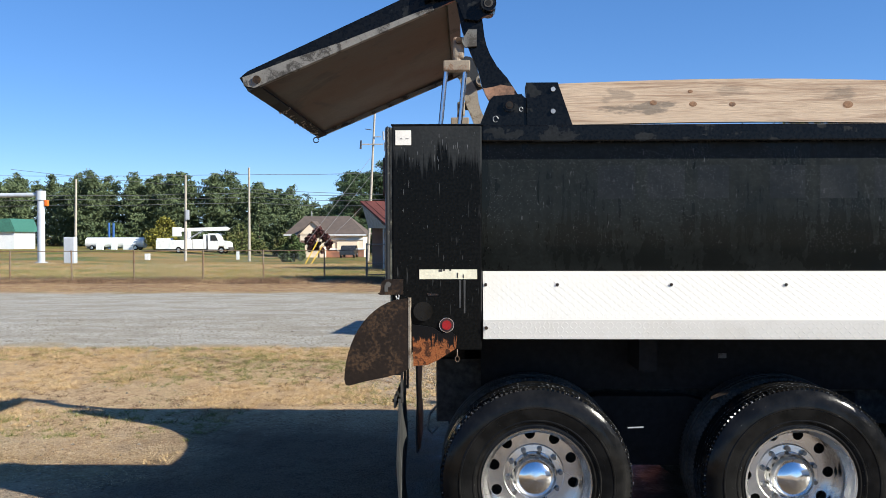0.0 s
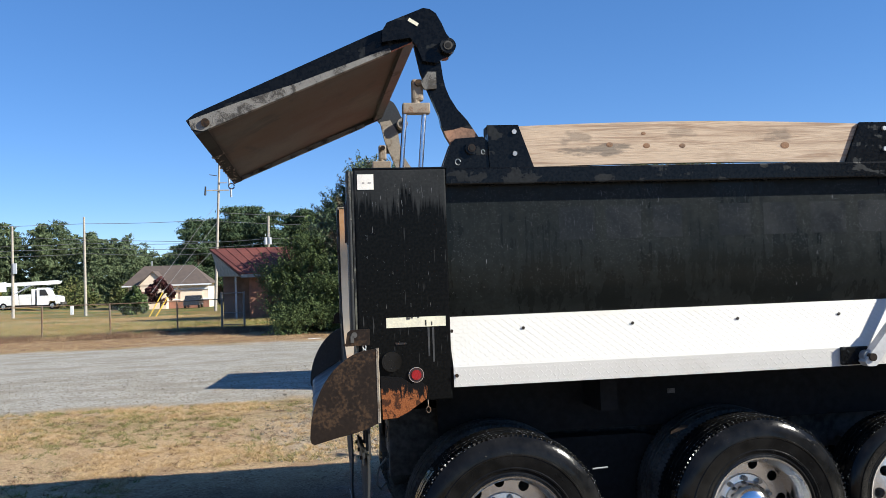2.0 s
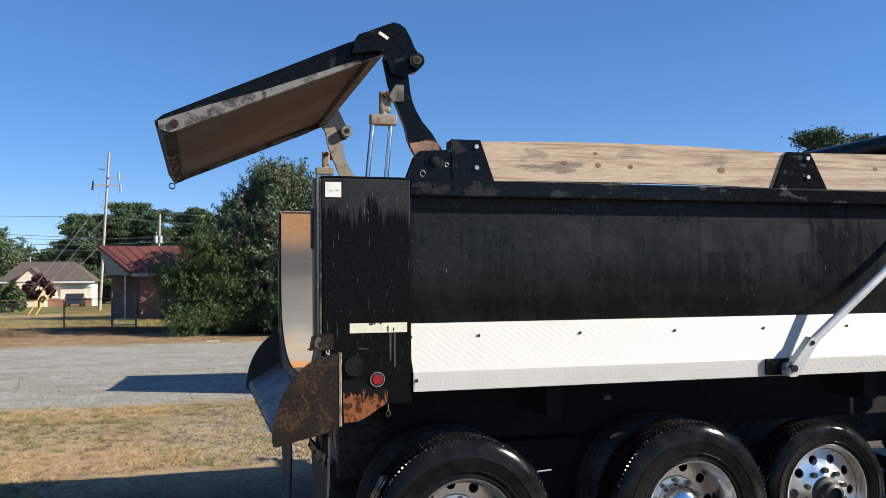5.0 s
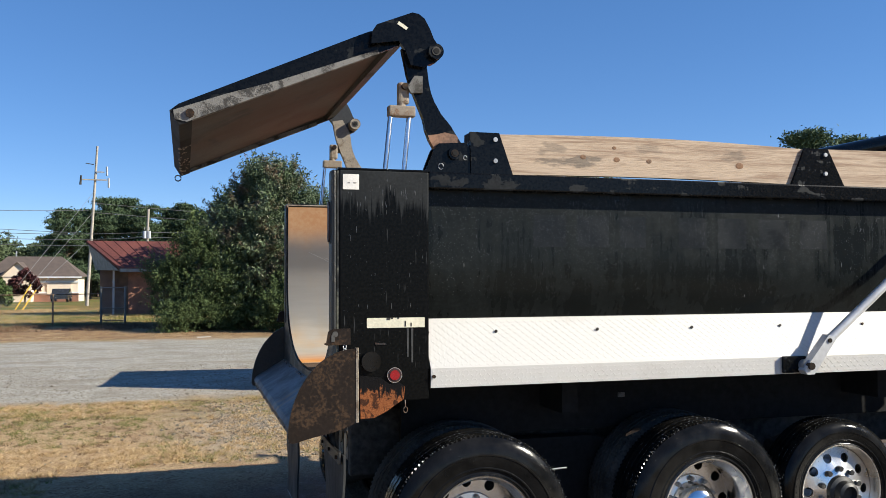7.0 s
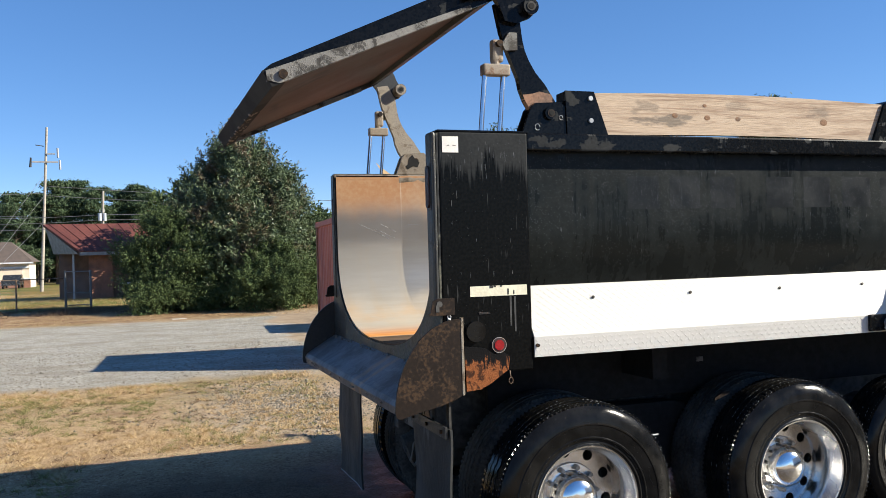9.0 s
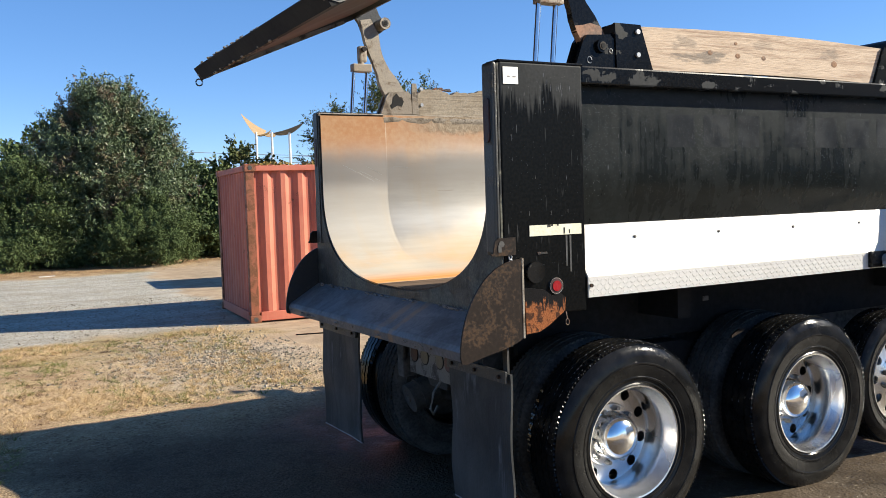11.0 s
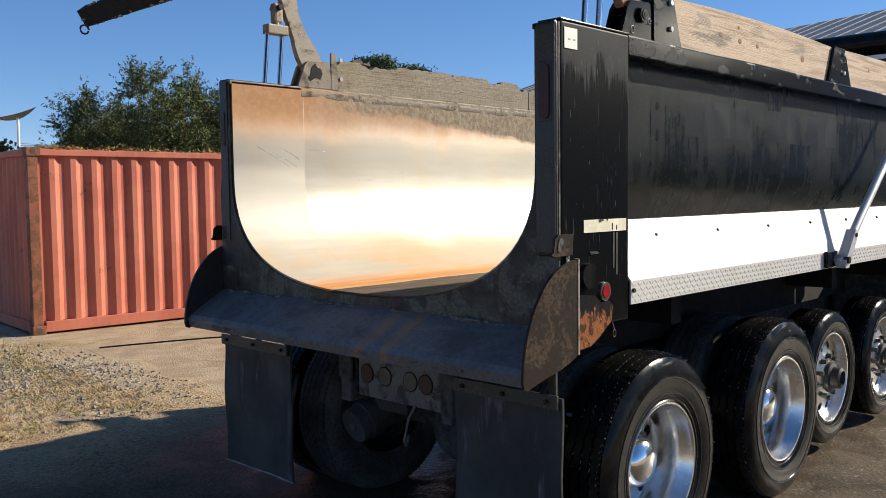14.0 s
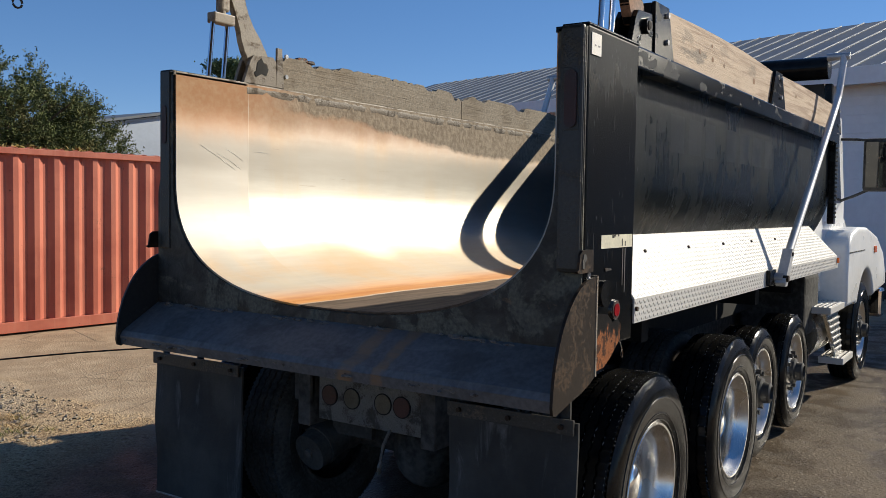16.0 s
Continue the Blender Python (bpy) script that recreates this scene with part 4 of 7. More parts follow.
part("side_fin", fin(-0.014, -0.002), FIN_RUST, truck, "rusted quarter-round side plate")
part("side_fin", fin(flip(-0.002), flip(-0.014)), BLACK_DULL, truck, "black quarter-round side plate")
part("fin_weld", tube([(0.104, -0.008, 1.06 + 0.0385 * k + 0.004 * (k % 2)) for k in range(11)], 0.010, 6), GRIME, truck)

# running board: sloped diamond plate with an upright edge
BOARD_TOP, BOARD_BEND, BOARD_FOOT = (0.168, 1.592), (-0.008, 1.325), (-0.008, 1.222)


def running_board():
    bm = bmesh.new()
    outer, inner = [BOARD_TOP, BOARD_BEND, BOARD_FOOT], [(0.176, 1.587), (0.0, 1.321), (0.0, 1.222)]
    ends = (4.78, 5.16, 5.22)
    rows = []
    for x0 in (0.503, None):
        for pts in (outer, inner):
            rows.append([bm.verts.new((x0 if x0 else ends[k], *p)) for k, p in enumerate(pts)])
    a, b, c, d = rows
    for k in range(2):
        bm.faces.new((a[k], a[k + 1], c[k + 1], c[k]))
        bm.faces.new((b[k], d[k], d[k + 1], b[k + 1]))
        bm.faces.new((a[k], b[k], b[k + 1], a[k + 1]))
        bm.faces.new((c[k], c[k + 1], d[k + 1], d[k]))
    bm.faces.new((a[0], c[0], d[0], b[0]))
    bm.faces.new((a[2], b[2], d[2], c[2]))
    bmesh.ops.recalc_face_normals(bm, faces=bm.faces[:])
    return bm


def tread_bars():
    """Raised bars of the diamond plate, in alternate slants, over both faces of the board."""
    verts, faces = [], []

    def bar(o, u, v, n, flipside):
        a = (u + v * (1 if flipside else -1)).normalized()
        c = a.cross(n).normalized()
        i = len(verts)
        verts.extend([tuple(o - a * 0.0132), tuple(o + c * 0.0029), tuple(o + a * 0.0132), tuple(o - c * 0.0029), tuple(o - a * 0.006 + n * 0.0019), tuple(o + a * 0.006 + n * 0.0019)])
        faces.extend([(i, i + 1, i + 4), (i + 1, i + 5, i + 4), (i + 1, i + 2, i + 5), (i + 2, i + 3, i + 5), (i + 3, i + 4, i + 5), (i + 3, i, i + 4)])

    for lo, hi in ((BOARD_BEND, BOARD_TOP), (BOARD_FOOT, BOARD_BEND)):
        v = Vector((0, hi[0] - lo[0], hi[1] - lo[1]))
        length, v = v.length, v.normalized()
        u = Vector((1, 0, 0))
        n = u.cross(v)
        n = n if n.y < 0 else -n
        rows = int(length / 0.0243)
        for j in range(rows):
            s = 0.0115 + j * 0.0243
            stop = 5.16 - (0.36 * s / length if hi is BOARD_TOP else 0.0)
            for i in range(int((stop - 0.52) / 0.0243)):
                bar(Vector((0.514 + i * 0.0243, lo[0], lo[1])) + v * s, u, v, n, (i + j) % 2 == 0)
    me = bpy.data.meshes.new("tread_bar")
    me.from_pydata(verts, [], faces)
    me.materials.append(WHITE_PLATE)
    return me


board = part("running_board", running_board(), WHITE_PLATE, truck, "white diamond-plate running board, lower edge dirty")
bars = new("tread_pattern", tread_bars())
bars.parent = board
tagged(bars, kind="stuff")
slope = Vector((0, BOARD_BEND[0] - BOARD_TOP[0], BOARD_BEND[1] - BOARD_TOP[1])).normalized()
out = Vector((0, -slope.z, slope.y)) * -1
out = out if out.y < 0 else -out
for k in range(-1, 6):
    p = Vector((0.913 + 0.6235 * k if k >= 0 else 0.518, 0.1107, 1.505))
    part("bolt", rod(p - out * 0.004, p + out * 0.010, 0.0085, 8), FIN_RUST, board)
part("bolt", rod((0.518, 0.0, 1.282), (0.518, -0.018, 1.282), 0.010, 8), FIN_RUST, board)
part("end_lamp", boxes((5.15, 5.19, -0.024, -0.009, 1.265, 1.31), bevel=0.003), AMBER, board)

# left running board, plain
part("left_board", prism([(flip(0.165), 1.588), (flip(-0.008), 1.325), (flip(-0.008), 1.222), (flip(0.0), 1.222), (flip(0.0), 1.321), (flip(0.173), 1.582)], 0.503, 5.15, "x"), WHITE_PLATE, truck)

# rails and planks along the rims
for side in (0, 1):
    ya, yb = (0.004, 0.085) if side == 0 else (flip(0.085), flip(0.004))
    part("top_rail", boxes((0.497, 5.15, ya, yb, 2.285, 2.376), bevel=0.009), BLACK if side == 0 else BLACK_DULL, truck, "black box rail wet along its top" if side == 0 else "")


def caked_rim(x0, x1, face, back, n=150):
    """Mortar dried along the rim: an uneven face, a ragged foot and a worn top."""
    bm = bmesh.new()
    rows = []
    for k in range(n + 1):
        x = x0 + (x1 - x0) * k / n
        a, b, c = (noise.noise(Vector((x * f, s, 0.0))) for f, s in ((4.0, 1.0), (13.0, 2.0), (31.0, 3.0)))
        foot, puff, top = 2.300 + 0.020 * a + 0.008 * b, 0.003 * b + 0.0008 * c, 2.376 + 0.004 * a + 0.001 * c
        rows.append([bm.verts.new((x, y, z)) for y, z in ((back, foot), (face + 0.007, foot), (face + 0.001 - puff, foot + 0.012), (face - puff, 2.345 + 0.008 * c), (face + 0.006 - puff, top - 0.006), (face + 0.016, top), (back, top))])
    for a, b in zip(rows, rows[1:]):
        for k in range(7):
            bm.faces.new((a[k], a[(k + 1) % 7], b[(k + 1) % 7], b[k]))
    bm.faces.new(rows[0][::-1])
    bm.faces.new(rows[-1])
    bmesh.ops.recalc_face_normals(bm, faces=bm.faces[:])
    return bm


part("inner_rim", caked_rim(0.50, 5.05, flip(0.1312), flip(0.086)), CAKE, truck, "rim caked with dried mortar", 40)
for (xa, za), (xb, zb) in (((0.17, 2.005), (0.41, 1.885)), ((0.29, 1.965), (0.455, 1.890)), ((0.35, 1.995), (0.47, 1.935)), ((0.56, 1.99), (0.68, 1.985))):
    part("scratch", tube([(xa, MID + 1.0846, za), ((xa + xb) / 2, MID + 1.0846, (za + zb) / 2 + 0.004), (xb, MID + 1.0846, zb)], 0.0007, 4), GALVANISED, truck)


def plank(x0, x1, y0, y1, z0, z1, warp, ragged=0.0, n=36):
    """A plank on edge, bowed a little and worn along its top."""
    bm = bmesh.new()
    rows = []
    for k in range(n + 1):
        t = k / n
        x = x0 + (x1 - x0) * t
        lift = warp * math.sin(math.pi * t)
        chew = ragged * max(0.0, noise.noise(Vector((x * 5, y0, 3))) + 0.5 * noise.noise(Vector((x * 19, y0, 1))))
        rows.append([bm.verts.new((x, y, z)) for y, z in ((y0, z0 + lift * 0.6), (y0, z1 + lift - chew), (y1, z1 + lift - chew * 0.8), (y1, z0 + lift * 0.6))])
    for a, b in zip(rows, rows[1:]):
        for k in range(4):
            bm.faces.new((a[k], a[(k + 1) % 4], b[(k + 1) % 4], b[k]))
    bm.faces.new(rows[0][::-1])
    bm.faces.new(rows[-1])
    bmesh.ops.recalc_face_normals(bm, faces=bm.faces[:])
    return bm


right_plank = part("side_plank", plank(0.88, 2.93, 0.042, 0.082, 2.377, 2.600, 0.022), WOOD, truck, "raw fir plank with knots and a grey smear")
part("side_plank", plank(3.10, 5.05, 0.042, 0.082, 2.377, 2.606, 0.01), WOOD, truck, "raw fir plank with knots")
for x, z, r in ((1.422, 2.495, 0.017), (1.62, 2.555, 0.012), (1.635, 2.487, 0.018), (1.845, 2.485, 0.016), (2.46, 2.48, 0.024), (3.6, 2.52, 0.016), (4.2, 2.47, 0.018)):
    knot = lathe([(0.0005, 0.0405), (r * 0.5, 0.0402), (r, 0.0412)], 14)
    for v in knot.verts:
        v.co = Vector((v.co.x * 1.15 + x, v.co.y, v.co.z * 0.8 + z))
    part("knot", knot, KNOT, right_plank)
left_plank = part("side_plank", plank(0.80, 2.75, flip(0.105), flip(0.06), 2.372, 2.565, 0.012, 0.075, 120), WOOD_OLD, truck, "old plank caked with mortar, top edge splintered")
part("side_plank", plank(2.76, 5.04, flip(0.105), flip(0.06), 2.372, 2.57, 0.0, 0.075, 120), WOOD_OLD, truck, "old plank caked with mortar, top edge splintered")


def plank_bracket(x0, x1, top0, top1, y0, y1, material, face):
    """A folded steel pocket that holds the plank ends."""
    bm = prism([(x0, 2.377), (top0, 2.605), (top1, 2.605), (x1, 2.377)], y0, y1)
    ob = part("plank_bracket", bm, material, truck)
    for z in (2.449, 2.567):
        x = (top0 + top1) / 2 + 0.06
        part("bracket_bolt", rod((x, face, z), (x, face + (0.012 if face > 1 else -0.012), z), 0.013, 10), GALVANISED, ob)
    return ob


plank_bracket(0.742, 0.985, 0.735, 0.905, 0.022, 0.040, BLACK, 0.022)
part("bracket_back", boxes((0.735, 0.875, 0.041, 0.13, 2.377, 2.603), bevel=0.006), BLACK, truck)
for x in (2.82, 4.93):
    plank_bracket(x, x + 0.39, x + 0.10, x + 0.27, 0.022, 0.040, BLACK, 0.022)
plank_bracket(0.742, 0.80, 0.745, 0.782, flip(0.122), flip(0.106), CAKE, flip(0.122))

for x, z, w, h in ((0.93, 2.57, 0.10, 0.016), (1.02, 2.565, 0.07, 0.012), (1.45, 2.545, 0.12, 0.012), (1.63, 2.55, 0.06, 0.02), (1.9, 2.53, 0.08, 0.014)):
    part("splinter", prism([(x, z), (x + w, z - 0.008), (x + w * 0.8, z + h), (x + w * 0.2, z + h * 0.8)], flip(0.104), flip(0.07)), RUST if x < 1.1 else WOOD_OLD, left_plank)
part("hinge_hollow", prism([(0.585, 2.500), (0.615, 2.528), (0.635, 2.500), (0.672, 2.470), (0.655, 2.432), (0.62, 2.440), (0.575, 2.415), (0.56, 2.440), (0.578, 2.455)], flip(0.1245), flip(0.1222)), SILL, truck)
for x, z0, z1 in ((0.378, 1.39, 1.54), (0.402, 1.36, 1.54)):
    part("drip_stain", prism([(x - 0.004, z0), (x + 0.004, z0), (x + 0.0055, z1), (x - 0.0055, z1)], -0.0014, -0.0008), DRIP, truck)
# ---- rear gate, raised ----


def gate_arm(side):
    """Swan-neck arm, its hinge on the rim, the ear at the gate and the lifting ram beside it."""
    black, dirty = (BLACK, GRIME)
    metal = black if side == 0 else dirty

    def span(a, b):
        return (a, b) if side == 0 else (flip(b), flip(a))

    arm = prism([(0.36, 3.045), (0.44, 3.06), (0.500, 2.955), (0.512, 2.86), (0.524, 2.81), (0.543, 2.763), (0.580, 2.70), (0.635, 2.637), (0.679, 2.568), (0.692, 2.545), (0.665, 2.49), (0.56, 2.48), (0.540, 2.512), (0.514, 2.554), (0.492, 2.610), (0.487, 2.640), (0.480, 2.669), (0.459, 2.721), (0.433, 2.784), (0.408, 2.845), (0.390, 2.90)], *span(0.055, 0.095))
    arm_ob = part("gate_arm", arm, metal, truck, "black swan-neck gate arm, rusty at its foot" if side == 0 else "mortar-caked swan-neck gate arm")
    part("arm_foot_rust", prism([(0.537, 2.515), (0.513, 2.556), (0.505, 2.580), (0.56, 2.588), (0.60, 2.600), (0.667, 2.588), (0.693, 2.546), (0.66, 2.488), (0.565, 2.478)], *span(0.0535, 0.0965)), ARM_RUST if side == 0 else GRIME, arm_ob)
    hinge = prism([(0.485, 2.377), (0.535, 2.505), (0.56, 2.535), (0.71, 2.545), (0.735, 2.52), (0.74, 2.377)], *span(0.03, 0.052))
    cast = BLACK if side == 0 else CAKE
    hinge_ob = part("hinge_bracket", hinge, cast, truck)
    part("hinge_bracket_inner", prism([(0.485, 2.377), (0.535, 2.505), (0.56, 2.535), (0.71, 2.545), (0.735, 2.52), (0.74, 2.377)], *span(0.10, 0.122)), cast, hinge_ob)
    part("hinge_pin", rod((0.645, span(0.012, 0.123)[0], 2.482), (0.645, span(0.012, 0.123)[1], 2.482), 0.034, 22), cast, hinge_ob)
    part("hinge_pin_core", rod((0.645, span(0.008, 0.1235)[0], 2.482), (0.645, span(0.008, 0.1235)[1], 2.482), 0.021, 16), FIN_RUST, hinge_ob)
    part("hinge_pin_bore", rod((0.645, span(0.006, 0.124)[0], 2.482), (0.645, span(0.006, 0.124)[1], 2.482), 0.013, 14), SILL, hinge_ob)
    if side == 0:
        for cx, cz, r in ((0.571, 2.410, 0.014), (0.709, 2.462, 0.010)):
            part("wire_loop", tube([(cx + r * math.cos(a * 0.7), 0.027 + 0.001 * (a % 2), cz + 1.2 * r * math.sin(a * 0.7)) for a in range(9)], 0.0017, 6), GALVANISED, hinge_ob)
    # ear between arm and gate
    ear = prism([(0.185, 3.05), (0.19, 3.115), (0.215, 3.155), (0.41, 3.235), (0.445, 3.230), (0.478, 3.207), (0.507, 3.155), (0.530, 3.10), (0.570, 3.045), (0.570, 3.00), (0.54, 2.972), (0.505, 2.960), (0.475, 2.940), (0.40, 2.950), (0.37, 3.03), (0.335, 3.075)], *span(0.02, 0.054))
    ear_ob = part("gate_ear", ear, black if side == 0 else BLACK_DULL, truck)
    part("ear_pin", rod((0.532, span(-0.02, 0.15)[0], 3.024), (0.532, span(-0.02, 0.15)[1], 3.024), 0.042, 24), metal, ear_ob)
    part("ear_pin_core", rod((0.532, span(-0.024, 0.154)[0], 3.024), (0.532, span(-0.024, 0.154)[1], 3.024), 0.024, 18), CHASSIS, ear_ob)
    part("ear_pin_bore", rod((0.532, span(-0.026, 0.156)[0], 3.024), (0.532, span(-0.026, 0.156)[1], 3.024), 0.015, 14), SILL, ear_ob)
    if side == 0:
        label = prism([(0.325, 3.165), (0.375, 3.135), (0.385, 3.15), (0.335, 3.18)], 0.0165, 0.0195)
        part("ear_label", label, REFLECTIVE, ear_ob)
    # lifting ram
    y = span(0.075, 0.075)[0]
    clevis = boxes((0.340, 0.402, y - 0.026, y + 0.026, 2.745, 2.862), bevel=0.014)
    clevis_ob = part("ram_clevis", clevis, CLEVIS, truck, "dusty steel clevis")
    part("clevis_pin", rod((0.372, y - 0.05, 2.836), (0.372, y + 0.05, 2.836), 0.017, 14), FIN_RUST, clevis_ob)
    part("clevis_neck", rod((0.362, y, 2.73), (0.362, y, 2.77), 0.024, 14), CLEVIS, clevis_ob)
    part("cross_block", boxes((0.288, 0.434, y - 0.032, y + 0.032, 2.676, 2.733), bevel=0.007), CLEVIS, clevis_ob)
    part("arm_lug", prism([(0.385, 2.835), (0.425, 2.895), (0.470, 2.895), (0.470, 2.805), (0.405, 2.800)], *span(0.03, 0.053)), LAMP_PLATE if side == 0 else GRIME, clevis_ob)
    for top, foot in ((0.302, 0.258), (0.405, 0.362)):
        part("ram_rod", rod((foot, y, 2.24), (top, y, 2.69), 0.013, 14), STEEL_ROD, clevis_ob)


gate_arm(0)
gate_arm(1)


def gate_frame(x, z):
    """Along the gate from its hinge edge (0) to its free edge (1), and off its inner face."""
    p, q = Vector((0.34, 3.075)), Vector((-0.762, 2.592))
    d = (q - p).normalized()
    n = Vector((-d.y, d.x))
    n = n if n.y > 0 else -n
    c = p + (q - p) * x + n * z
    return (c.x, c.y)


def gate_parts():
    y0, y1 = 0.07, flip(0.07)
    g = gate_frame
    panel = prism([g(0, 0.02), g(1, 0.02), g(1, 0.03), g(0, 0.03)], y0, y1)
    gate = part("tailgate", panel, GATE_IN, truck, "raised steel tailgate, worn brown inside")
    part("gate_skin", prism([g(0.02, 0.031), g(0.985, 0.031), g(0.99, 0.085), g(0.05, 0.085)], y0 + 0.02, y1 - 0.02), BLACK_DULL, gate, "black outer skin")
    for a, b in ((y0 - 0.004, y0 + 0.03), (y1 - 0.03, y1 + 0.004)):
        part("side_flange", prism([g(-0.02, -0.015), g(1.005, 0.0), g(1.03, 0.03), g(1.02, 0.085), g(0.99, 0.095), g(0.12, 0.11), g(-0.02, 0.10)], a, b), BLACK if a < 1 else BLACK_DULL, gate)
        part("flange_grime", prism([g(0.10, -0.018), g(0.99, -0.004), g(1.032, 0.03), g(1.022, 0.075), g(0.80, 0.060), g(0.55, 0.030), g(0.10, 0.004)], a - 0.003, b + 0.003), FLANGE_GREY, gate)
    part("free_edge_bar", prism([g(0.968, -0.008), g(1.025, -0.006), g(1.036, 0.080), g(0.985, 0.094)], y0 - 0.002, y1 + 0.002), SILL, gate, "dark edge bar crusted with mortar")
    part("hinge_edge_bar", prism([g(0.03, -0.008), g(-0.03, -0.008), g(-0.03, 0.10), g(0.03, 0.10)], y0, y1), BLACK_DULL, gate)
    bolt = g(0.965, 0.03)
    part("edge_bolt", rod((bolt[0], y0 - 0.02, bolt[1]), (bolt[0], y0 + 0.02, bolt[1]), 0.022, 10), FIN_RUST, gate)
    c = g(1.03, 0.0)
    part("edge_ring", tube([(c[0] - 0.012 + 0.022 * math.cos(a * 0.6), y1 - 0.02, c[1] - 0.02 + 0.022 * math.sin(a * 0.6)) for a in range(11)], 0.005, 6), CHASSIS, gate)
    lumps = bmesh.new()
    rng = random.Random(4)
    for k in range(150):
        p = g(1.0 + rng.uniform(-0.03, 0.028), rng.choice((rng.uniform(-0.006, 0.0), rng.uniform(0.082, 0.092))))
        r = rng.uniform(0.004, 0.011)
        bmesh.ops.create_icosphere(lumps, subdivisions=1, radius=r, matrix=Matrix.LocRotScale((p[0], rng.uniform(0.9, y1), p[1]), None, (1, rng.uniform(1, 2.4), 0.8)))
    tagged(part("mortar_lumps", lumps, GRIME, gate), kind="stuff")
    chain = part("gate_chain", bmesh.new(), DUSTY, gate, "loose chain lying on the gate")
    for k in range(16):
        t, y = 0.93 - 0.016 * k, 1.75 + 0.10 * math.sin(k * 0.9)
        c, flat = g(t, 0.0935 + 0.006 * (k % 2)), k % 2
        turn = Matrix.Rotation(rng.uniform(-0.5, 0.5), 3, "Y")
        loop = [Vector((0.017 * math.cos(a * 0.785), 0.010 * math.sin(a * 0.785), 0.004 * flat * math.sin(a * 1.57))) for a in range(9)]
        part("chain_link", tube([Vector((c[0], y, c[1])) + turn @ p for p in loop], 0.0035, 6), DUSTY, chain)


gate_parts()

# ---- tarp arm and roll ----
arm_pivot = part("tarp_pivot", rod((2.835, 0.0, 1.275), (2.835, -0.085, 1.275), 0.035, 18), GALVANISED, truck)
part("pivot_plate", boxes((2.70, 2.86, -0.035, -0.010, 1.23, 1.33), bevel=0.006), BLACK, arm_pivot)
part("arm_shoe", prism([(2.79, 1.25), (2.81, 1.225), (2.86, 1.225), (2.885, 1.255), (3.02, 1.43), (2.97, 1.46)], -0.105, -0.045), ARM_GREY, arm_pivot)
part("arm_bolt", rod((2.972, -0.112, 1.425), (2.972, -0.10, 1.425), 0.014, 10), FIN_RUST, arm_pivot)
part("arm_pin", rod((2.835, -0.118, 1.275), (2.835, -0.05, 1.275), 0.022, 12), FIN_RUST, arm_pivot)
part("tarp_arm", tube([(2.97, -0.075, 1.41), (3.6, -0.08, 1.90), (4.42, -0.085, 2.545), (4.50, -0.085, 2.62), (4.66, -0.085, 2.90), (4.67, -0.085, 2.96)], 0.027, 12), ARM_GREY, truck, "pale grey bent tarp arm", 40)
part("tarp_arm", tube([(2.97, flip(-0.075), 1.41), (3.6, flip(-0.08), 1.90), (4.42, flip(-0.085), 2.545), (4.50, flip(-0.085), 2.62), (4.66, flip(-0.085), 2.90), (4.67, flip(-0.085), 2.96)], 0.027, 12), ARM_GREY, truck, "pale grey bent tarp arm", 40)
for y in (-0.13, flip(0.04)):
    part("tarp_bar_end", rod((4.675, y, 2.955), (4.675, y + 0.17, 2.955), 0.030, 14), GALVANISED, truck)
part("tarp_roll", rod((4.90, 0.06, 2.905), (4.90, flip(0.06), 2.905), 0.095, 22), RUBBER, truck, "rolled black tarpaulin", 40)

# ---- faded lettering on the side, left as bars ----
for k, (x, w) in enumerate(((1.13, 0.20), (1.40, 0.20), (1.67, 0.17), (2.06, 0.19), (2.33, 0.20), (2.62, 0.22), (2.92, 0.20))):
    part("faded_bar", boxes((x, x + w, 0.0777, 0.0779, 1.98, 2.16)), GHOST, truck)

# ---- water standing on the enamel ----


def water_drops(spots, name):
    """Tiny domes of water, each on its spot with its outward direction."""
    verts, faces = [], []
    for p, n, r, long, *across in spots:
        n = Vector(n)
        u = Vector(across[0]) if across else Vector((1, 0, 0))
        v = n.cross(u).normalized() * long
        i = len(verts)
        p = Vector(p)
        for k in range(6):
            a = math.pi * k / 3
            verts.append(tuple(p + (u * math.cos(a) + v * math.sin(a)) * r))
        verts.append(tuple(p + n * r * 0.8))
        faces.extend((i + k, i + (k + 1) % 6, i + 6) for k in range(6))
    me = bpy.data.meshes.new(name)
    me.from_pydata(verts, [], faces)
    me.polygons.foreach_set("use_smooth", [True] * len(faces))
    me.materials.append(WATER)
    ob = new(name, me)
    ob.parent = truck
    return tagged(ob, "beads of water", kind="stuff")


def shell_spots(count, seed):
    rng = random.Random(seed)
    ring = sorted((z, y) for y, z in shell_profile() if y < MID)
    heights, sides = [p[0] for p in ring], [p[1] for p in ring]
    out = []
    while len(out) < count:
        x, z = rng.uniform(0.52, 5.05), 1.68 + 0.58 * rng.random() ** 0.8
        if noise.noise(Vector((x * 1.7, 0, z * 3.1))) + rng.uniform(-0.8, 0.8) < -0.10:
            continue
        y = float(np.interp(z, heights, sides))
        out.append(((x, y - 0.0005, z), (0, -1, 0.0 if z > 1.85 else -0.25), rng.choice((0.0007, 0.0008, 0.0009, 0.0010, 0.0012, 0.0018)), 1.0 if rng.random() < 0.985 else rng.uniform(3, 12)))
    return out


water_drops(shell_spots(10000, 8), "water_bead")
spot_rng = random.Random(9)
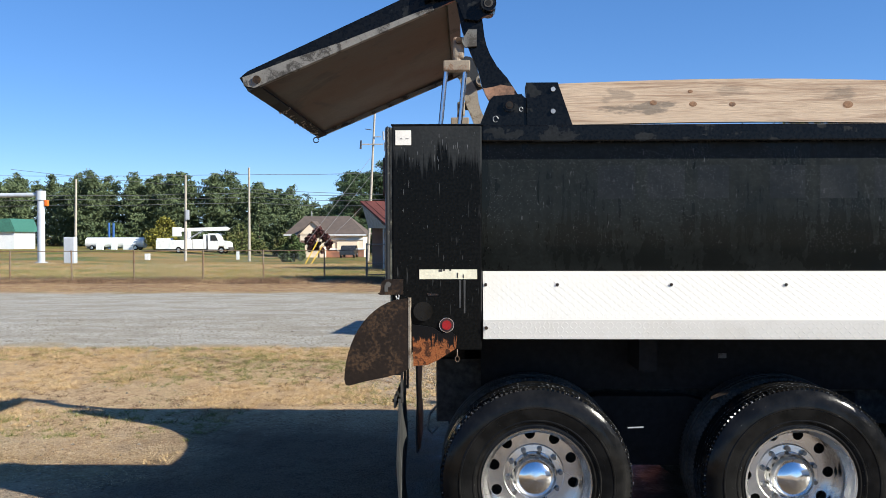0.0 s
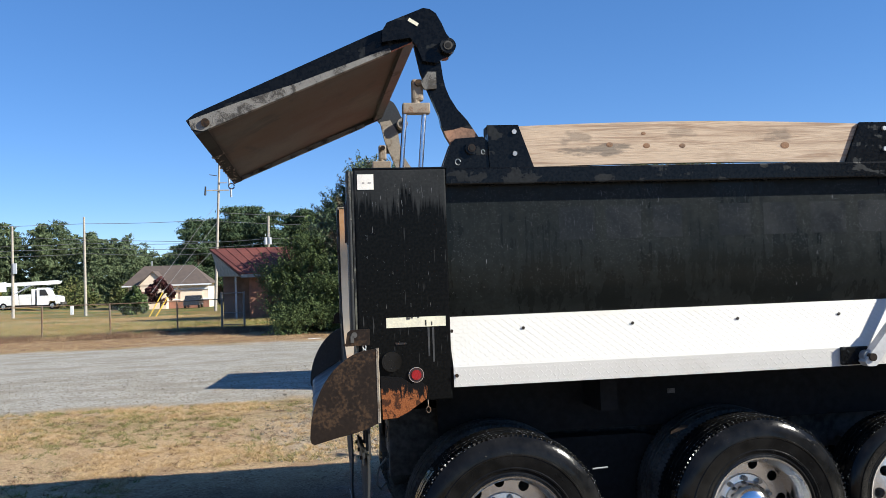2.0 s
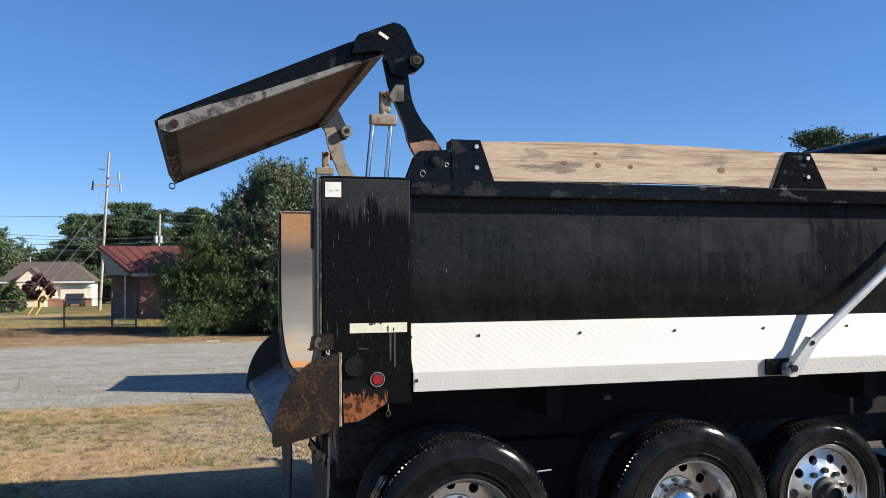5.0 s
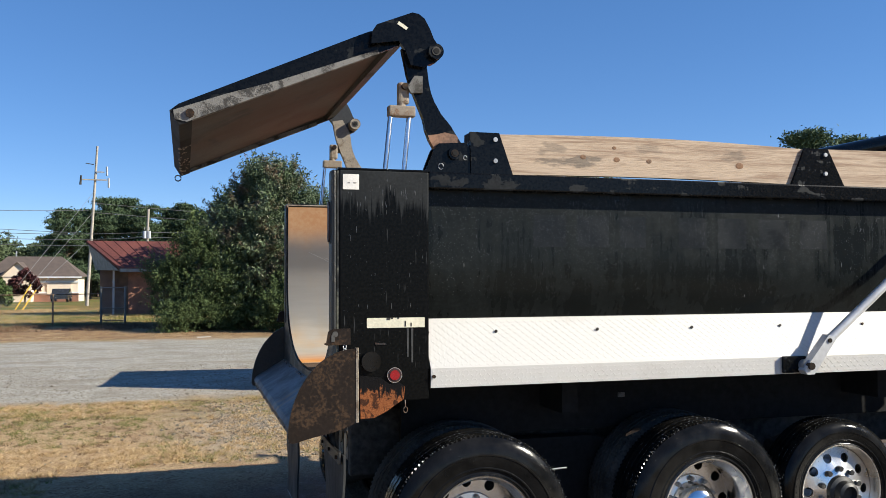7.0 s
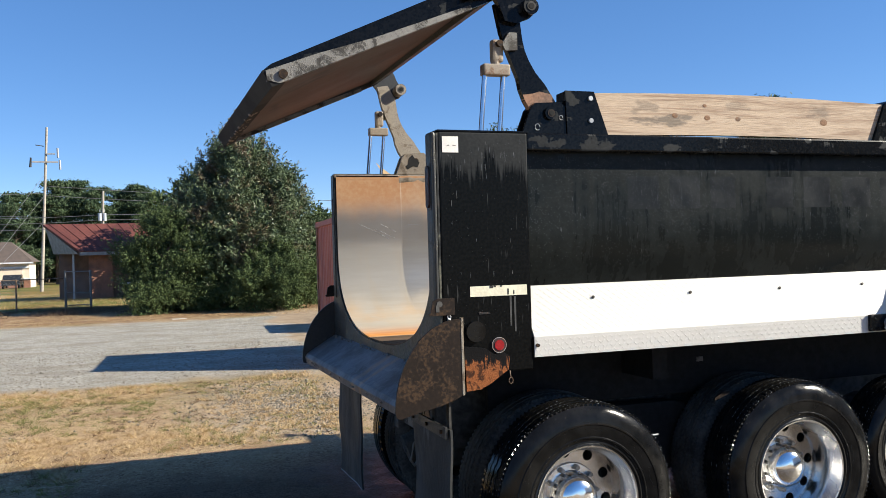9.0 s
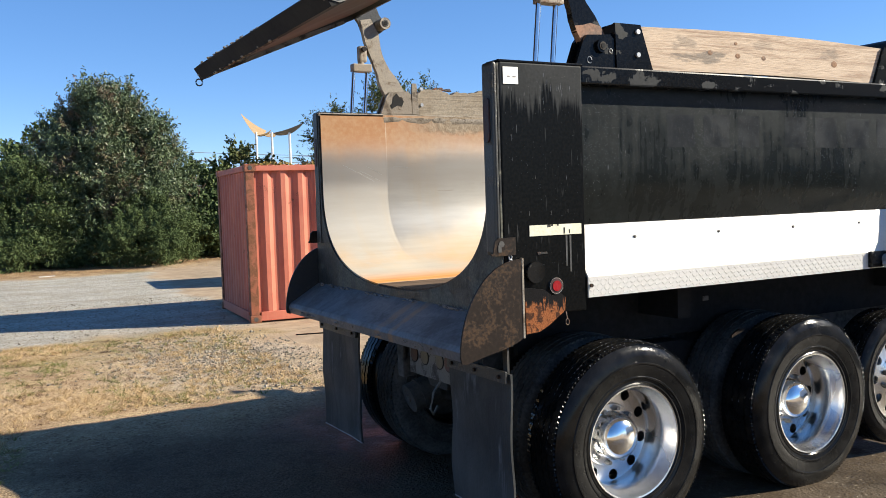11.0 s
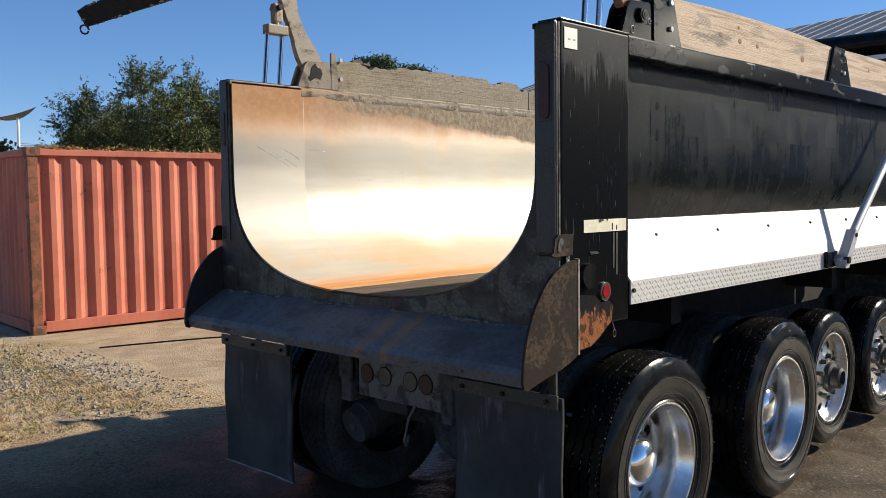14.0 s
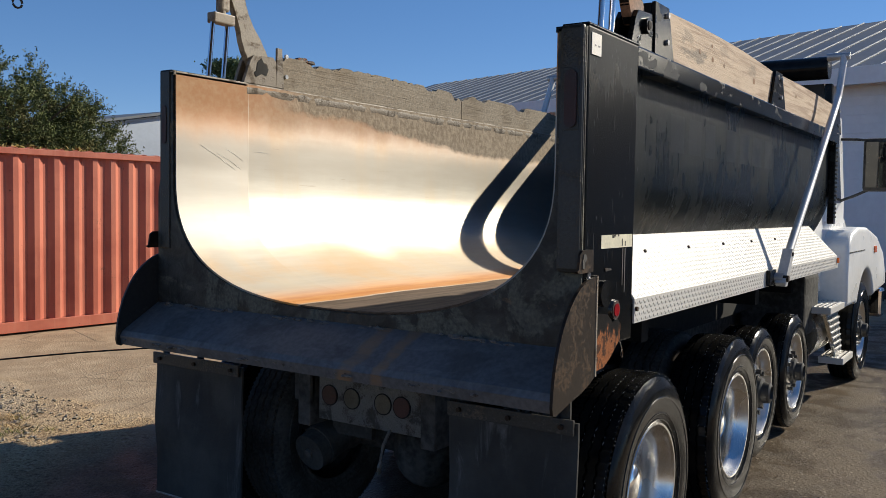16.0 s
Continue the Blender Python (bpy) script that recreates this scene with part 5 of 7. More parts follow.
water_drops([((spot_rng.uniform(0.03, 0.48), -0.0003, spot_rng.uniform(1.4, 2.34)), (0, -1, 0), spot_rng.choice((0.0007, 0.0010)), 1.0) for k in range(150)], "water_bead")
runs = [((spot_rng.uniform(0.03, 0.48), -0.0003, spot_rng.choice((spot_rng.uniform(1.65, 2.3), spot_rng.uniform(2.18, 2.34)))), (0, -1, 0), spot_rng.uniform(0.0005, 0.0008), spot_rng.uniform(10, 32)) for k in range(34)]
water_drops(runs, "water_run")

# ---- wheels ----


def tyre_mesh(radius, width, lugs, name):
    """Outer side at y = 0, inner side at y = width: ringed sidewalls, notched shoulders, ribs parted by zigzag grooves."""
    r, w, n = radius, width, lugs * 2
    bulge = ((0.0, 0.030), (0.02, 0.018), (0.045, 0.011), (0.07, 0.008), (0.085, 0.0045), (0.11, 0.0045), (0.125, 0.006), (0.19, 0.0), (0.20, -0.0035), (0.225, -0.0042), (0.24, -0.0025), (0.36, -0.009), (0.50, -0.012), (0.512, -0.0148), (0.54, -0.0148), (0.553, -0.0112), (0.66, -0.008), (0.76, -0.001), (0.84, 0.008), (0.89, 0.016), (0.915, 0.0205))
    side = [(0.294 + (r - 0.294) * q, y) for q, y in bulge]
    rows = [(q, y, 0.0, 0.0) for q, y in side]
    edges = [0.024 + (w - 0.048) * k / 5 for k in range(6)]
    for k in range(5):
        top = r - 0.0018 * abs(k - 2)
        y0, y1 = edges[k] + 0.004, edges[k + 1] - 0.004
        if k == 0:
            rows += [(r - 0.026, 0.0215, 0.0, 0.005), (top - 0.004, 0.0235, 0.0, 0.005)]
        else:
            rows += [(r - 0.017, y0, 0.0034, 0.0), (top, y0 + 0.002, 0.0034, 0.0)]
        if k == 4:
            rows += [(top - 0.004, w - 0.0235, 0.0, -0.0075), (r - 0.026, w - 0.0215, 0.0, -0.0075)]
        else:
            rows += [(top, y1 - 0.002, 0.0034, 0.0), (r - 0.017, y1, 0.0034, 0.0)]
    rows += [(q, w - y, 0.0, 0.0) for q, y in side[::-1]]
    bm = bmesh.new()
    rings = []
    for q0, y, zig, notch in rows:
        ring = []
        for i in range(n):
            t = 2 * math.pi * i / n
            yy = y + (zig if i % 4 < 2 else -zig) + (0.0 if i % 2 else notch * 1.5)
            q = q0 - (0.006 if notch and i % 2 == 0 else 0.0)
            ring.append(bm.verts.new((q * math.cos(t), yy, q * math.sin(t))))
        rings.append(ring)
    for p, q in zip(rings, rings[1:]):
        for i in range(n):
            bm.faces.new((p[i], p[(i + 1) % n], q[(i + 1) % n], q[i]))
    bmesh.ops.recalc_face_normals(bm, faces=bm.faces[:])
    return finish(name, bm, RUBBER, 32)


def holed_disc(bm, r0, r1, rc, rh, y, count, dish=0.0, thick=0.012):
    """A wheel disc with round hand holes; dish raises it towards the hub."""
    n = 16

    def lift(r):
        return y - dish * (1 - (r - r0) / (r1 - r0)) ** 1.5

    for s in range(count):
        am, half = 2 * math.pi * (s + 0.5) / count, math.pi / count
        inner, outer = [], []
        for k in range(n):
            t = 2 * math.pi * k / n
            c, d = math.cos(t), math.sin(t)
            r, a = rc + rh * c, am + rh * d / rc
            inner.append((r, a))
            m = max(abs(c), abs(d))
            u, v = c / m, d / m
            outer.append((rc + (u * (r1 - rc) if u > 0 else u * (rc - r0)), am + v * half))
        for front, off in ((True, 0.0), (False, thick)):
            vi = [bm.verts.new((r * math.cos(a), lift(r) + off, r * math.sin(a))) for r, a in inner]
            vo = [bm.verts.new((r * math.cos(a), lift(r) + off, r * math.sin(a))) for r, a in outer]
            for k in range(n):
                f = (vi[k], vo[k], vo[(k + 1) % n], vi[(k + 1) % n])
                bm.faces.new(f if front else f[::-1])
            if front:
                edge = vi
            else:
                for k in range(n):
                    bm.faces.new((edge[k], edge[(k + 1) % n], vi[(k + 1) % n], vi[k]))
    bmesh.ops.remove_doubles(bm, verts=bm.verts[:], dist=0.0004)
    bmesh.ops.recalc_face_normals(bm, faces=bm.faces[:])


def deep_rim():
    """Outer rear wheel: a deep polished bowl with a holed disc at its bottom."""
    bm = lathe([(0.258, 0.29), (0.258, 0.222), (0.264, 0.205), (0.268, 0.185), (0.262, 0.165), (0.260, 0.10), (0.266, 0.07), (0.281, 0.05), (0.286, 0.022), (0.292, 0.008), (0.300, 0.006), (0.304, 0.014), (0.300, 0.03)], 64)
    holed_disc(bm, 0.120, 0.2625, 0.227, 0.030, 0.218, 10, 0.0)
    return finish("deep_rim", bm, ALUMINIUM, 35)


def front_rim():
    """Wheel whose disc stands out towards the viewer."""
    bm = lathe([(0.262, 0.25), (0.265, 0.10), (0.281, 0.05), (0.286, 0.022), (0.292, 0.008), (0.300, 0.006), (0.304, 0.014), (0.300, 0.03)], 64)
    holed_disc(bm, 0.10, 0.272, 0.212, 0.030, 0.070, 10, 0.045)
    return finish("front_rim", bm, ALUMINIUM, 35)


TYRE = tyre_mesh(0.527, 0.275, 120, "tyre")
TYRE_SMALL = tyre_mesh(0.455, 0.255, 104, "small_tyre")
DEEP_RIM, FRONT_RIM = deep_rim(), front_rim()
HUB_DEEP = finish("hub", lathe([(0.134, 0.22), (0.130, 0.195), (0.118, 0.180), (0.116, 0.15), (0.001, 0.148)], 32), ALUMINIUM, 35)
HUB_RING = finish("hub_ring", lathe([(0.172, 0.218), (0.166, 0.206), (0.130, 0.202), (0.126, 0.218)], 40), ALUMINIUM, 35)
HUB_CAP = finish("hub_cap", lathe([(0.129, 0.192), (0.128, 0.165), (0.122, 0.135), (0.108, 0.108), (0.084, 0.088), (0.048, 0.076), (0.001, 0.072)], 40), CAP_METAL, 60)
HUB_OPEN = finish("open_hub", lathe([(0.11, 0.06), (0.10, 0.0), (0.075, -0.01), (0.07, -0.055), (0.05, -0.065), (0.045, -0.03), (0.001, -0.028)], 32), BLACK_DULL, 35)
NUT = finish("lug_nut", rod((0, 0.0, 0), (0, -0.032, 0), 0.017, 6), BLACK_DULL)
NUT_BRIGHT = finish("bright_lug_nut", rod((0, 0.0, 0), (0, -0.034, 0), 0.016, 10, None, 0.012), NUT_STEEL)
TYRE_INNER = TYRE.copy()
TYRE_INNER.materials[0] = RUBBER_DULL
INNER_RIM = finish("inner_rim", lathe([(0.10, 0.05), (0.262, 0.06), (0.27, 0.02), (0.30, 0.006), (0.304, 0.02), (0.262, 0.2)], 40), CHASSIS, 35)


def wheel(x, y, z, side, kind):
    """kind: dual, pusher or steer. The outer face lies at y."""
    m = pose(x, y, z, 0, 0, 0 if side == 0 else 180) @ pose(0, 0, 0, 0, random.uniform(0, 36), 0)
    small = kind == "pusher"
    w = again(TYRE_SMALL if small else TYRE, "wheel", truck, m)
    tagged(w, "wet black tyre on a polished aluminium rim")
    one = Matrix.Identity(4)
    rim = again(DEEP_RIM if kind == "dual" else FRONT_RIM, "rim", w, one)
    if kind == "dual":
        again(HUB_DEEP, "hub", w, one)
        again(HUB_RING, "hub_ring", w, one)
        again(HUB_CAP, "hub_cap", w, one)
        again(TYRE_INNER, "inner_tyre", w, pose(0, 0.325, 0))
        again(INNER_RIM, "inner_rim", w, pose(0, 0.325, 0))
    else:
        again(HUB_OPEN, "hub", w, one)
    for k in range(10):
        a = 2 * math.pi * k / 10
        r, yy = (0.148, 0.206) if kind == "dual" else (0.142, 0.042)
        again(NUT_BRIGHT if kind != "pusher" else NUT, "lug_nut", w, pose(r * math.cos(a), yy, r * math.sin(a)))
    return w


AXLES = ((0.79, -0.012, 0.437, "dual"), (2.215, 0.014, 0.437, "dual"), (3.25, 0.122, 0.445, "pusher"), (4.34, 0.13, 0.43, "pusher"), (7.1, 0.05, 0.465, "steer"))
for x, y, z, kind in AXLES:
    wheel(x, y, z, 0, kind)
    wheel(x, flip(y), z, 1, kind)
    part("axle_beam", rod((x, y + 0.2, z), (x, flip(y) - 0.2, z), 0.07 if kind == "dual" else 0.05, 14), CHASSIS, truck)
    if kind == "dual":
        hub_case = bmesh.new()
        bmesh.ops.create_uvsphere(hub_case, u_segments=20, v_segments=12, radius=0.21, matrix=Matrix.LocRotScale((x, MID, z), None, (1.0, 0.9, 1.05)))
        part("differential", hub_case, CHASSIS, truck, "", 50)
        for yy in (0.78, flip(0.78)):
            part("brake_chamber", rod((x - 0.32, yy, z + 0.03), (x - 0.14, yy, z + 0.03), 0.085, 20), CHASSIS, truck)

def tyre_spots(seed):
    """Beads of water left on the shoulders and sidewalls of the near tyres."""
    rng, out = random.Random(seed), []
    for x, y, z, kind in AXLES[:4]:
        r = 0.527 if kind == "dual" else 0.455
        for k in range(260):
            a = radians(rng.uniform(-15, 215))
            shoulder = rng.random() < 0.3
            rr = r - (rng.uniform(0.004, 0.03) if shoulder else rng.uniform(0.03, 0.2))
            inset = 0.0215 if rr > r - 0.03 else max(0.0, 0.024 - (r - rr) * 0.22)
            out.append(((x + rr * math.cos(a), y + inset - 0.0005, z + rr * math.sin(a)), (0, -0.8, 0.6) if shoulder else (0, -1, 0), rng.choice((0.0012, 0.0016, 0.0022, 0.003)) * (1.0 if shoulder else 0.7), 1.0))
        # dashes of water along the ribs, shaped as the glints of wet lug edges
        for k in range(120):
            a = 2 * math.pi * (k + 0.5) / 120
            for row, inward in enumerate((0.029, 0.066, 0.112, 0.158)):
                coverage = noise.noise(Vector((6 * math.cos(a) + x, 6 * math.sin(a), row * 0.4)))
                if math.sin(a) < 0.05 or coverage + rng.uniform(-0.3, 0.3) < (-0.2, 0.0, 0.0, 0.1)[row]:
                    continue
                slant = 0.25 if k % 2 else -0.25
                way = (-slant * math.sin(a), 1.0, slant * math.cos(a)) if row else (0, 1, 0)
                out.append(((x + (r - 0.0012) * math.cos(a), y + inward, z + (r - 0.0012) * math.sin(a)), (math.cos(a), -0.2, math.sin(a)), rng.uniform(0.0011, 0.0019), rng.uniform(3.0, 6.0) if row else rng.uniform(1.5, 3.0), way))
    return out


water_drops(tyre_spots(31), "water_bead")

# ---- chassis, rear lamps and flaps ----
for y in (0.80, flip(0.88)):
    part("frame_rail", boxes((0.22, 8.1, y, y + 0.08, 0.60, 1.0), bevel=0.01), CHASSIS, truck)
for x in (0.4, 1.5, 2.9, 3.9, 5.3, 6.5):
    part("cross_member", boxes((x, x + 0.08, 0.88, flip(0.88), 0.76, 0.96)), CHASSIS, truck)
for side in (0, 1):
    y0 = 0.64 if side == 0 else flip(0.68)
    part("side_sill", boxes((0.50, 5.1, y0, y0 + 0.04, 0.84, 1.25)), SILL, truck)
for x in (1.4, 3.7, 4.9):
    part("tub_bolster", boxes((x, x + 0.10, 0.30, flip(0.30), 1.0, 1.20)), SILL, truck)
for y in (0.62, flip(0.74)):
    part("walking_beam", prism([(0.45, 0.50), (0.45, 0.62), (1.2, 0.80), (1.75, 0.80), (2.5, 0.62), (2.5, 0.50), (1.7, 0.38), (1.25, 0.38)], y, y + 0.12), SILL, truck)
part("sill_tag", boxes((1.945, 1.995, 0.634, 0.639, 1.03, 1.06), bevel=0.002), LAMP_PLATE, truck)
part("bracket_stub", prism([(1.795, 0.850), (1.90, 0.884), (1.905, 0.899), (1.86, 0.898), (1.80, 0.866)], 0.26, 0.275), FIN_RUST, truck, "rusty bracket stub")
part("valve_rod", rod((1.335, 0.30, 0.676), (1.425, 0.30, 0.680), 0.005, 8), GALVANISED, truck)
part("air_tank", rod((1.15, 1.0, 0.52), (1.85, 1.0, 0.52), 0.15, 16), CHASSIS, truck, "", 40)
part("air_tank", rod((1.15, 1.45, 0.52), (1.85, 1.45, 0.52), 0.15, 16), CHASSIS, truck, "", 40)
# added dark block that hides the sunlit ground beyond the axles
part("underside_block", boxes((2.72, 2.84, 0.78, 1.66, 0.16, 0.80), bevel=0.02), SILL, truck)
part("drive_shaft", rod((2.3, MID, 0.55), (5.2, MID, 0.72), 0.06, 12), CHASSIS, truck, "", 40)
for x in (0.62, 2.0, 3.1, 4.2):
    part("brake_chamber", rod((x, 0.62, 0.62), (x + 0.16, 0.62, 0.66), 0.085, 14), CHASSIS, truck, "", 40)
    part("brake_chamber", rod((x, flip(0.62), 0.62), (x + 0.16, flip(0.62), 0.66), 0.085, 14), CHASSIS, truck, "", 40)
part("hydraulic_tank", boxes((4.95, 5.55, 0.2, 0.75, 0.62, 1.15), bevel=0.03), CHASSIS, truck)
plate = part("lamp_plate", boxes((0.255, 0.265, 0.90, 1.52, 0.640, 0.86), bevel=0.003), LAMP_PLATE, truck, "grimy plate with four round lamps")
for y, lens in ((1.45, RED_DIRTY), (1.31, LENS_WHITE), (1.12, LENS_WHITE), (1.01, RED_DIRTY)):
    ring_ob = part("lamp_ring", rod((0.258, y, 0.765), (0.2525, y, 0.765), 0.052, 24), SILL, plate)
    part("lamp_lens", rod((0.256, y, 0.765), (0.250, y, 0.765), 0.046, 24), lens, ring_ob)
for y in (1.55, 1.62):
    part("drop_tab", boxes((0.24, 0.255, y, y + 0.05, 0.72, 0.99)), CHASSIS, truck)
part("tow_hook", tube([(0.22, 1.05, 0.66), (0.17, 1.05, 0.60), (0.15, 1.06, 0.50), (0.18, 1.08, 0.46), (0.22, 1.1, 0.50)], 0.008, 8), LAMP_PLATE, truck)
canister = part("spring_brake", rod((0.29, 1.615, 0.44), (0.47, 1.60, 0.50), 0.098, 24), DUSTY, truck, "dusty spring-brake canister", 40)
part("clamp_band", rod((0.355, 1.61, 0.462), (0.382, 1.607, 0.471), 0.107, 24), DUSTY, canister, "", 40)
part("end_plug", rod((0.278, 1.616, 0.436), (0.292, 1.615, 0.441), 0.022, 12), CHASSIS, canister)
part("canister_bracket", boxes((0.40, 0.44, 1.30, 1.56, 0.53, 0.60), bevel=0.008), DUSTY, canister)


def mud_flap(y0, y1, seed, label):
    """A hanging rubber sheet, buckled, on a steel bar."""
    bm = bmesh.new()
    rows = []
    for j in range(17):
        z = 0.885 - 0.75 * j / 16
        row = []
        for i in range(9):
            y = y0 + (y1 - y0) * i / 8
            wave = 0.016 * math.sin(j * 0.55 + i * 0.5 + seed) * 0.55 * j / 16 + 0.012 * noise.noise(Vector((y * 4, z * 3, seed)))
            row.append((0.035 + wave, y, z))
        rows.append(row)
    front = [[bm.verts.new(p) for p in r] for r in rows]
    back = [[bm.verts.new((p[0] + 0.012, p[1], p[2])) for p in r] for r in rows]
    for j in range(16):
        for i in range(8):
            bm.faces.new((front[j][i], front[j + 1][i], front[j + 1][i + 1], front[j][i + 1]))
            bm.faces.new((back[j][i], back[j][i + 1], back[j + 1][i + 1], back[j + 1][i]))
        for i in (0, 8):
            bm.faces.new((front[j][i], back[j][i], back[j + 1][i], front[j + 1][i]))
    for j in (0, 16):
        for i in range(8):
            bm.faces.new((front[j][i], front[j][i + 1], back[j][i + 1], back[j][i]))
    bmesh.ops.recalc_face_normals(bm, faces=bm.faces[:])
    ob = part("mud_flap", bm, FLAP, truck, label, 50)
    part("flap_bar", boxes((0.015, 0.029, y0 + 0.01, y1, 0.84, 0.90), bevel=0.003), FLAP_BAR, ob)
    hem = [(0.037 + 0.016 * math.sin(16 * 0.55 + i * 0.5 + seed) * 0.55 + 0.012 * noise.noise(Vector(((y0 + (y1 - y0) * i / 8) * 4, 0.135 * 3, seed))), y0 + (y1 - y0) * i / 8, 0.137) for i in range(9)]
    part("flap_hem", tube(hem, 0.0055, 6), HEM, ob, "pale worn lower edge")
    for k in range(3):
        y = y0 + 0.06 + k * (y1 - y0 - 0.12) / 2
        part("flap_bolt", rod((0.003, y, 0.87), (0.06, y, 0.87), 0.010, 8), FIN_RUST, ob)
        part("flap_hanger", boxes((0.05, 0.062, y - 0.02, y + 0.02, 0.86, 1.02)), CHASSIS, ob)


mud_flap(0.02, 0.60, 1.0, "buckled black rubber mud flap")
mud_flap(flip(0.60), flip(-0.06), 4.0, "scuffed rubber mud flap")

# ---- cab ----
cab = prism([(5.45, 0.95), (5.45, 2.55), (5.60, 2.68), (6.75, 2.66), (7.05, 1.85), (7.10, 0.95)], 0.26, flip(0.26))
part("cab", cab, WHITE_PAINT, truck, "white cab")
for y0, y1 in ((0.252, 0.262), (flip(0.262), flip(0.252))):
    part("cab_window", prism([(5.75, 1.80), (5.75, 2.42), (6.60, 2.42), (6.85, 1.80)], y0, y1), GLASS_DARK, truck)
part("windscreen", prism([(6.79, 2.58), (7.045, 1.90), (7.055, 1.90), (6.80, 2.59)], 0.36, flip(0.36)), GLASS_DARK, truck)
hood = prism([(7.06, 0.95), (7.06, 1.80), (7.5, 1.78), (8.3, 1.62), (8.55, 1.45), (8.60, 0.85)], 0.45, flip(0.45))
part("hood", hood, WHITE_PAINT, truck)
part("grille", boxes((8.56, 8.62, 0.65, flip(0.65), 0.9, 1.5), bevel=0.01), CHROME, truck)
part("bumper", boxes((8.62, 8.85, 0.05, flip(0.05), 0.45, 0.80), bevel=0.04), CHROME, truck)


def fender(y0, y1):
    """Front wing: swept top, wheel arch cut out."""
    pts = [(5.95, 0.80), (5.93, 1.10), (5.98, 1.36), (6.15, 1.50), (6.5, 1.56), (7.1, 1.55), (7.8, 1.45), (8.35, 1.25), (8.60, 1.0), (8.62, 0.85), (7.78, 0.80)]
    for k in range(13):
        a = radians(30 + 120 * k / 12)
        pts.append((7.1 + 0.64 * math.cos(a), 0.465 + 0.64 * math.sin(a)))
    pts.append((6.45, 0.80))
    bm = prism(pts, y0, y1)
    bmesh.ops.bevel(bm, geom=[e for e in bm.edges if abs(e.verts[0].co.y - e.verts[1].co.y) < 1e-5], offset=0.05, segments=3, affect="EDGES", profile=0.6, clamp_overlap=True)
    return bm


wing = part("fender", fender(0.02, 0.50), WHITE_PAINT, truck, "", 50)
part("fender_crease", boxes((6.0, 6.9, 0.015, 0.026, 1.315, 1.325)), CHASSIS, wing)
part("turn_lamp", boxes((7.55, 7.70, 0.008, 0.03, 1.27, 1.34), bevel=0.006), AMBER, wing)
part("fender", fender(flip(0.50), flip(0.02)), WHITE_PAINT, truck, "", 50)
step = part("cab_step", boxes((5.25, 5.95, 0.04, 0.26, 0.80, 0.86), bevel=0.006), WHITE_PLATE, truck, "ribbed aluminium cab steps")
part("step_riser", prism([(5.35, 0.80), (5.95, 0.80), (6.25, 0.34), (5.95, 0.34)], 0.10, 0.13), ALUMINIUM, step)
for k in range(7):
    z = 0.76 - 0.06 * k
    part("riser_rib", boxes((5.42 + 0.075 * k, 5.98 + 0.038 * k, 0.092, 0.10, z, z + 0.014)), WHITE_PLATE, step)
part("lower_step", boxes((5.85, 6.40, 0.02, 0.24, 0.27, 0.33), bevel=0.006), WHITE_PLATE, step)
for k in range(5):
    part("step_rib", boxes((5.26, 5.94, 0.06 + 0.04 * k, 0.075 + 0.04 * k, 0.861, 0.868)), ALUMINIUM, step)
    part("step_rib", boxes((5.86, 6.39, 0.04 + 0.04 * k, 0.055 + 0.04 * k, 0.331, 0.338)), ALUMINIUM, step)
part("fuel_tank", rod((5.3, 0.42, 0.60), (6.3, 0.42, 0.60), 0.27, 28), ALUMINIUM, truck, "", 40)
mirror = part("mirror", boxes((6.82, 6.94, -0.22, 0.06, 1.92, 2.46), bevel=0.04), CHASSIS, truck, "tall black mirror housing")
part("mirror_glass", boxes((6.812, 6.819, -0.19, 0.03, 1.96, 2.42)), CHROME, mirror)
part("mirror_stay", tube([(6.88, 0.0, 1.94), (6.86, 0.12, 1.88), (6.84, 0.262, 1.82)], 0.014, 8), CHASSIS, mirror)
part("mirror_stay", tube([(6.88, 0.0, 2.44), (6.82, 0.12, 2.45), (6.75, 0.262, 2.45)], 0.014, 8), CHASSIS, mirror)

# ---- shipping container ----


def corrugated(length, height, pitch=0.278, depth=0.044, thick=0.006, lead=0.0):
    """A trapezoid-folded steel sheet standing along x, outer side towards -y; lead cuts into the first fold."""
    line, x = ([(0.0, depth)], -lead) if lead else ([], 0.0)
    while x < length - 1e-6:
        for dx, d in ((0.0, 0.0), (0.07, 0.0), (0.139, depth), (0.209, depth)):
            if (0.0 if not lead else 0.002) <= x + dx * pitch / 0.278 < length:
                line.append((x + dx * pitch / 0.278, d))
        x += pitch
    line.append((length, 0.0))
    return prism(line + [(x, d + thick) for x, d in line[::-1]], 0.0, height, "z")


def moved(bm, m):
    bmesh.ops.transform(bm, matrix=m, verts=bm.verts[:])
    return bm


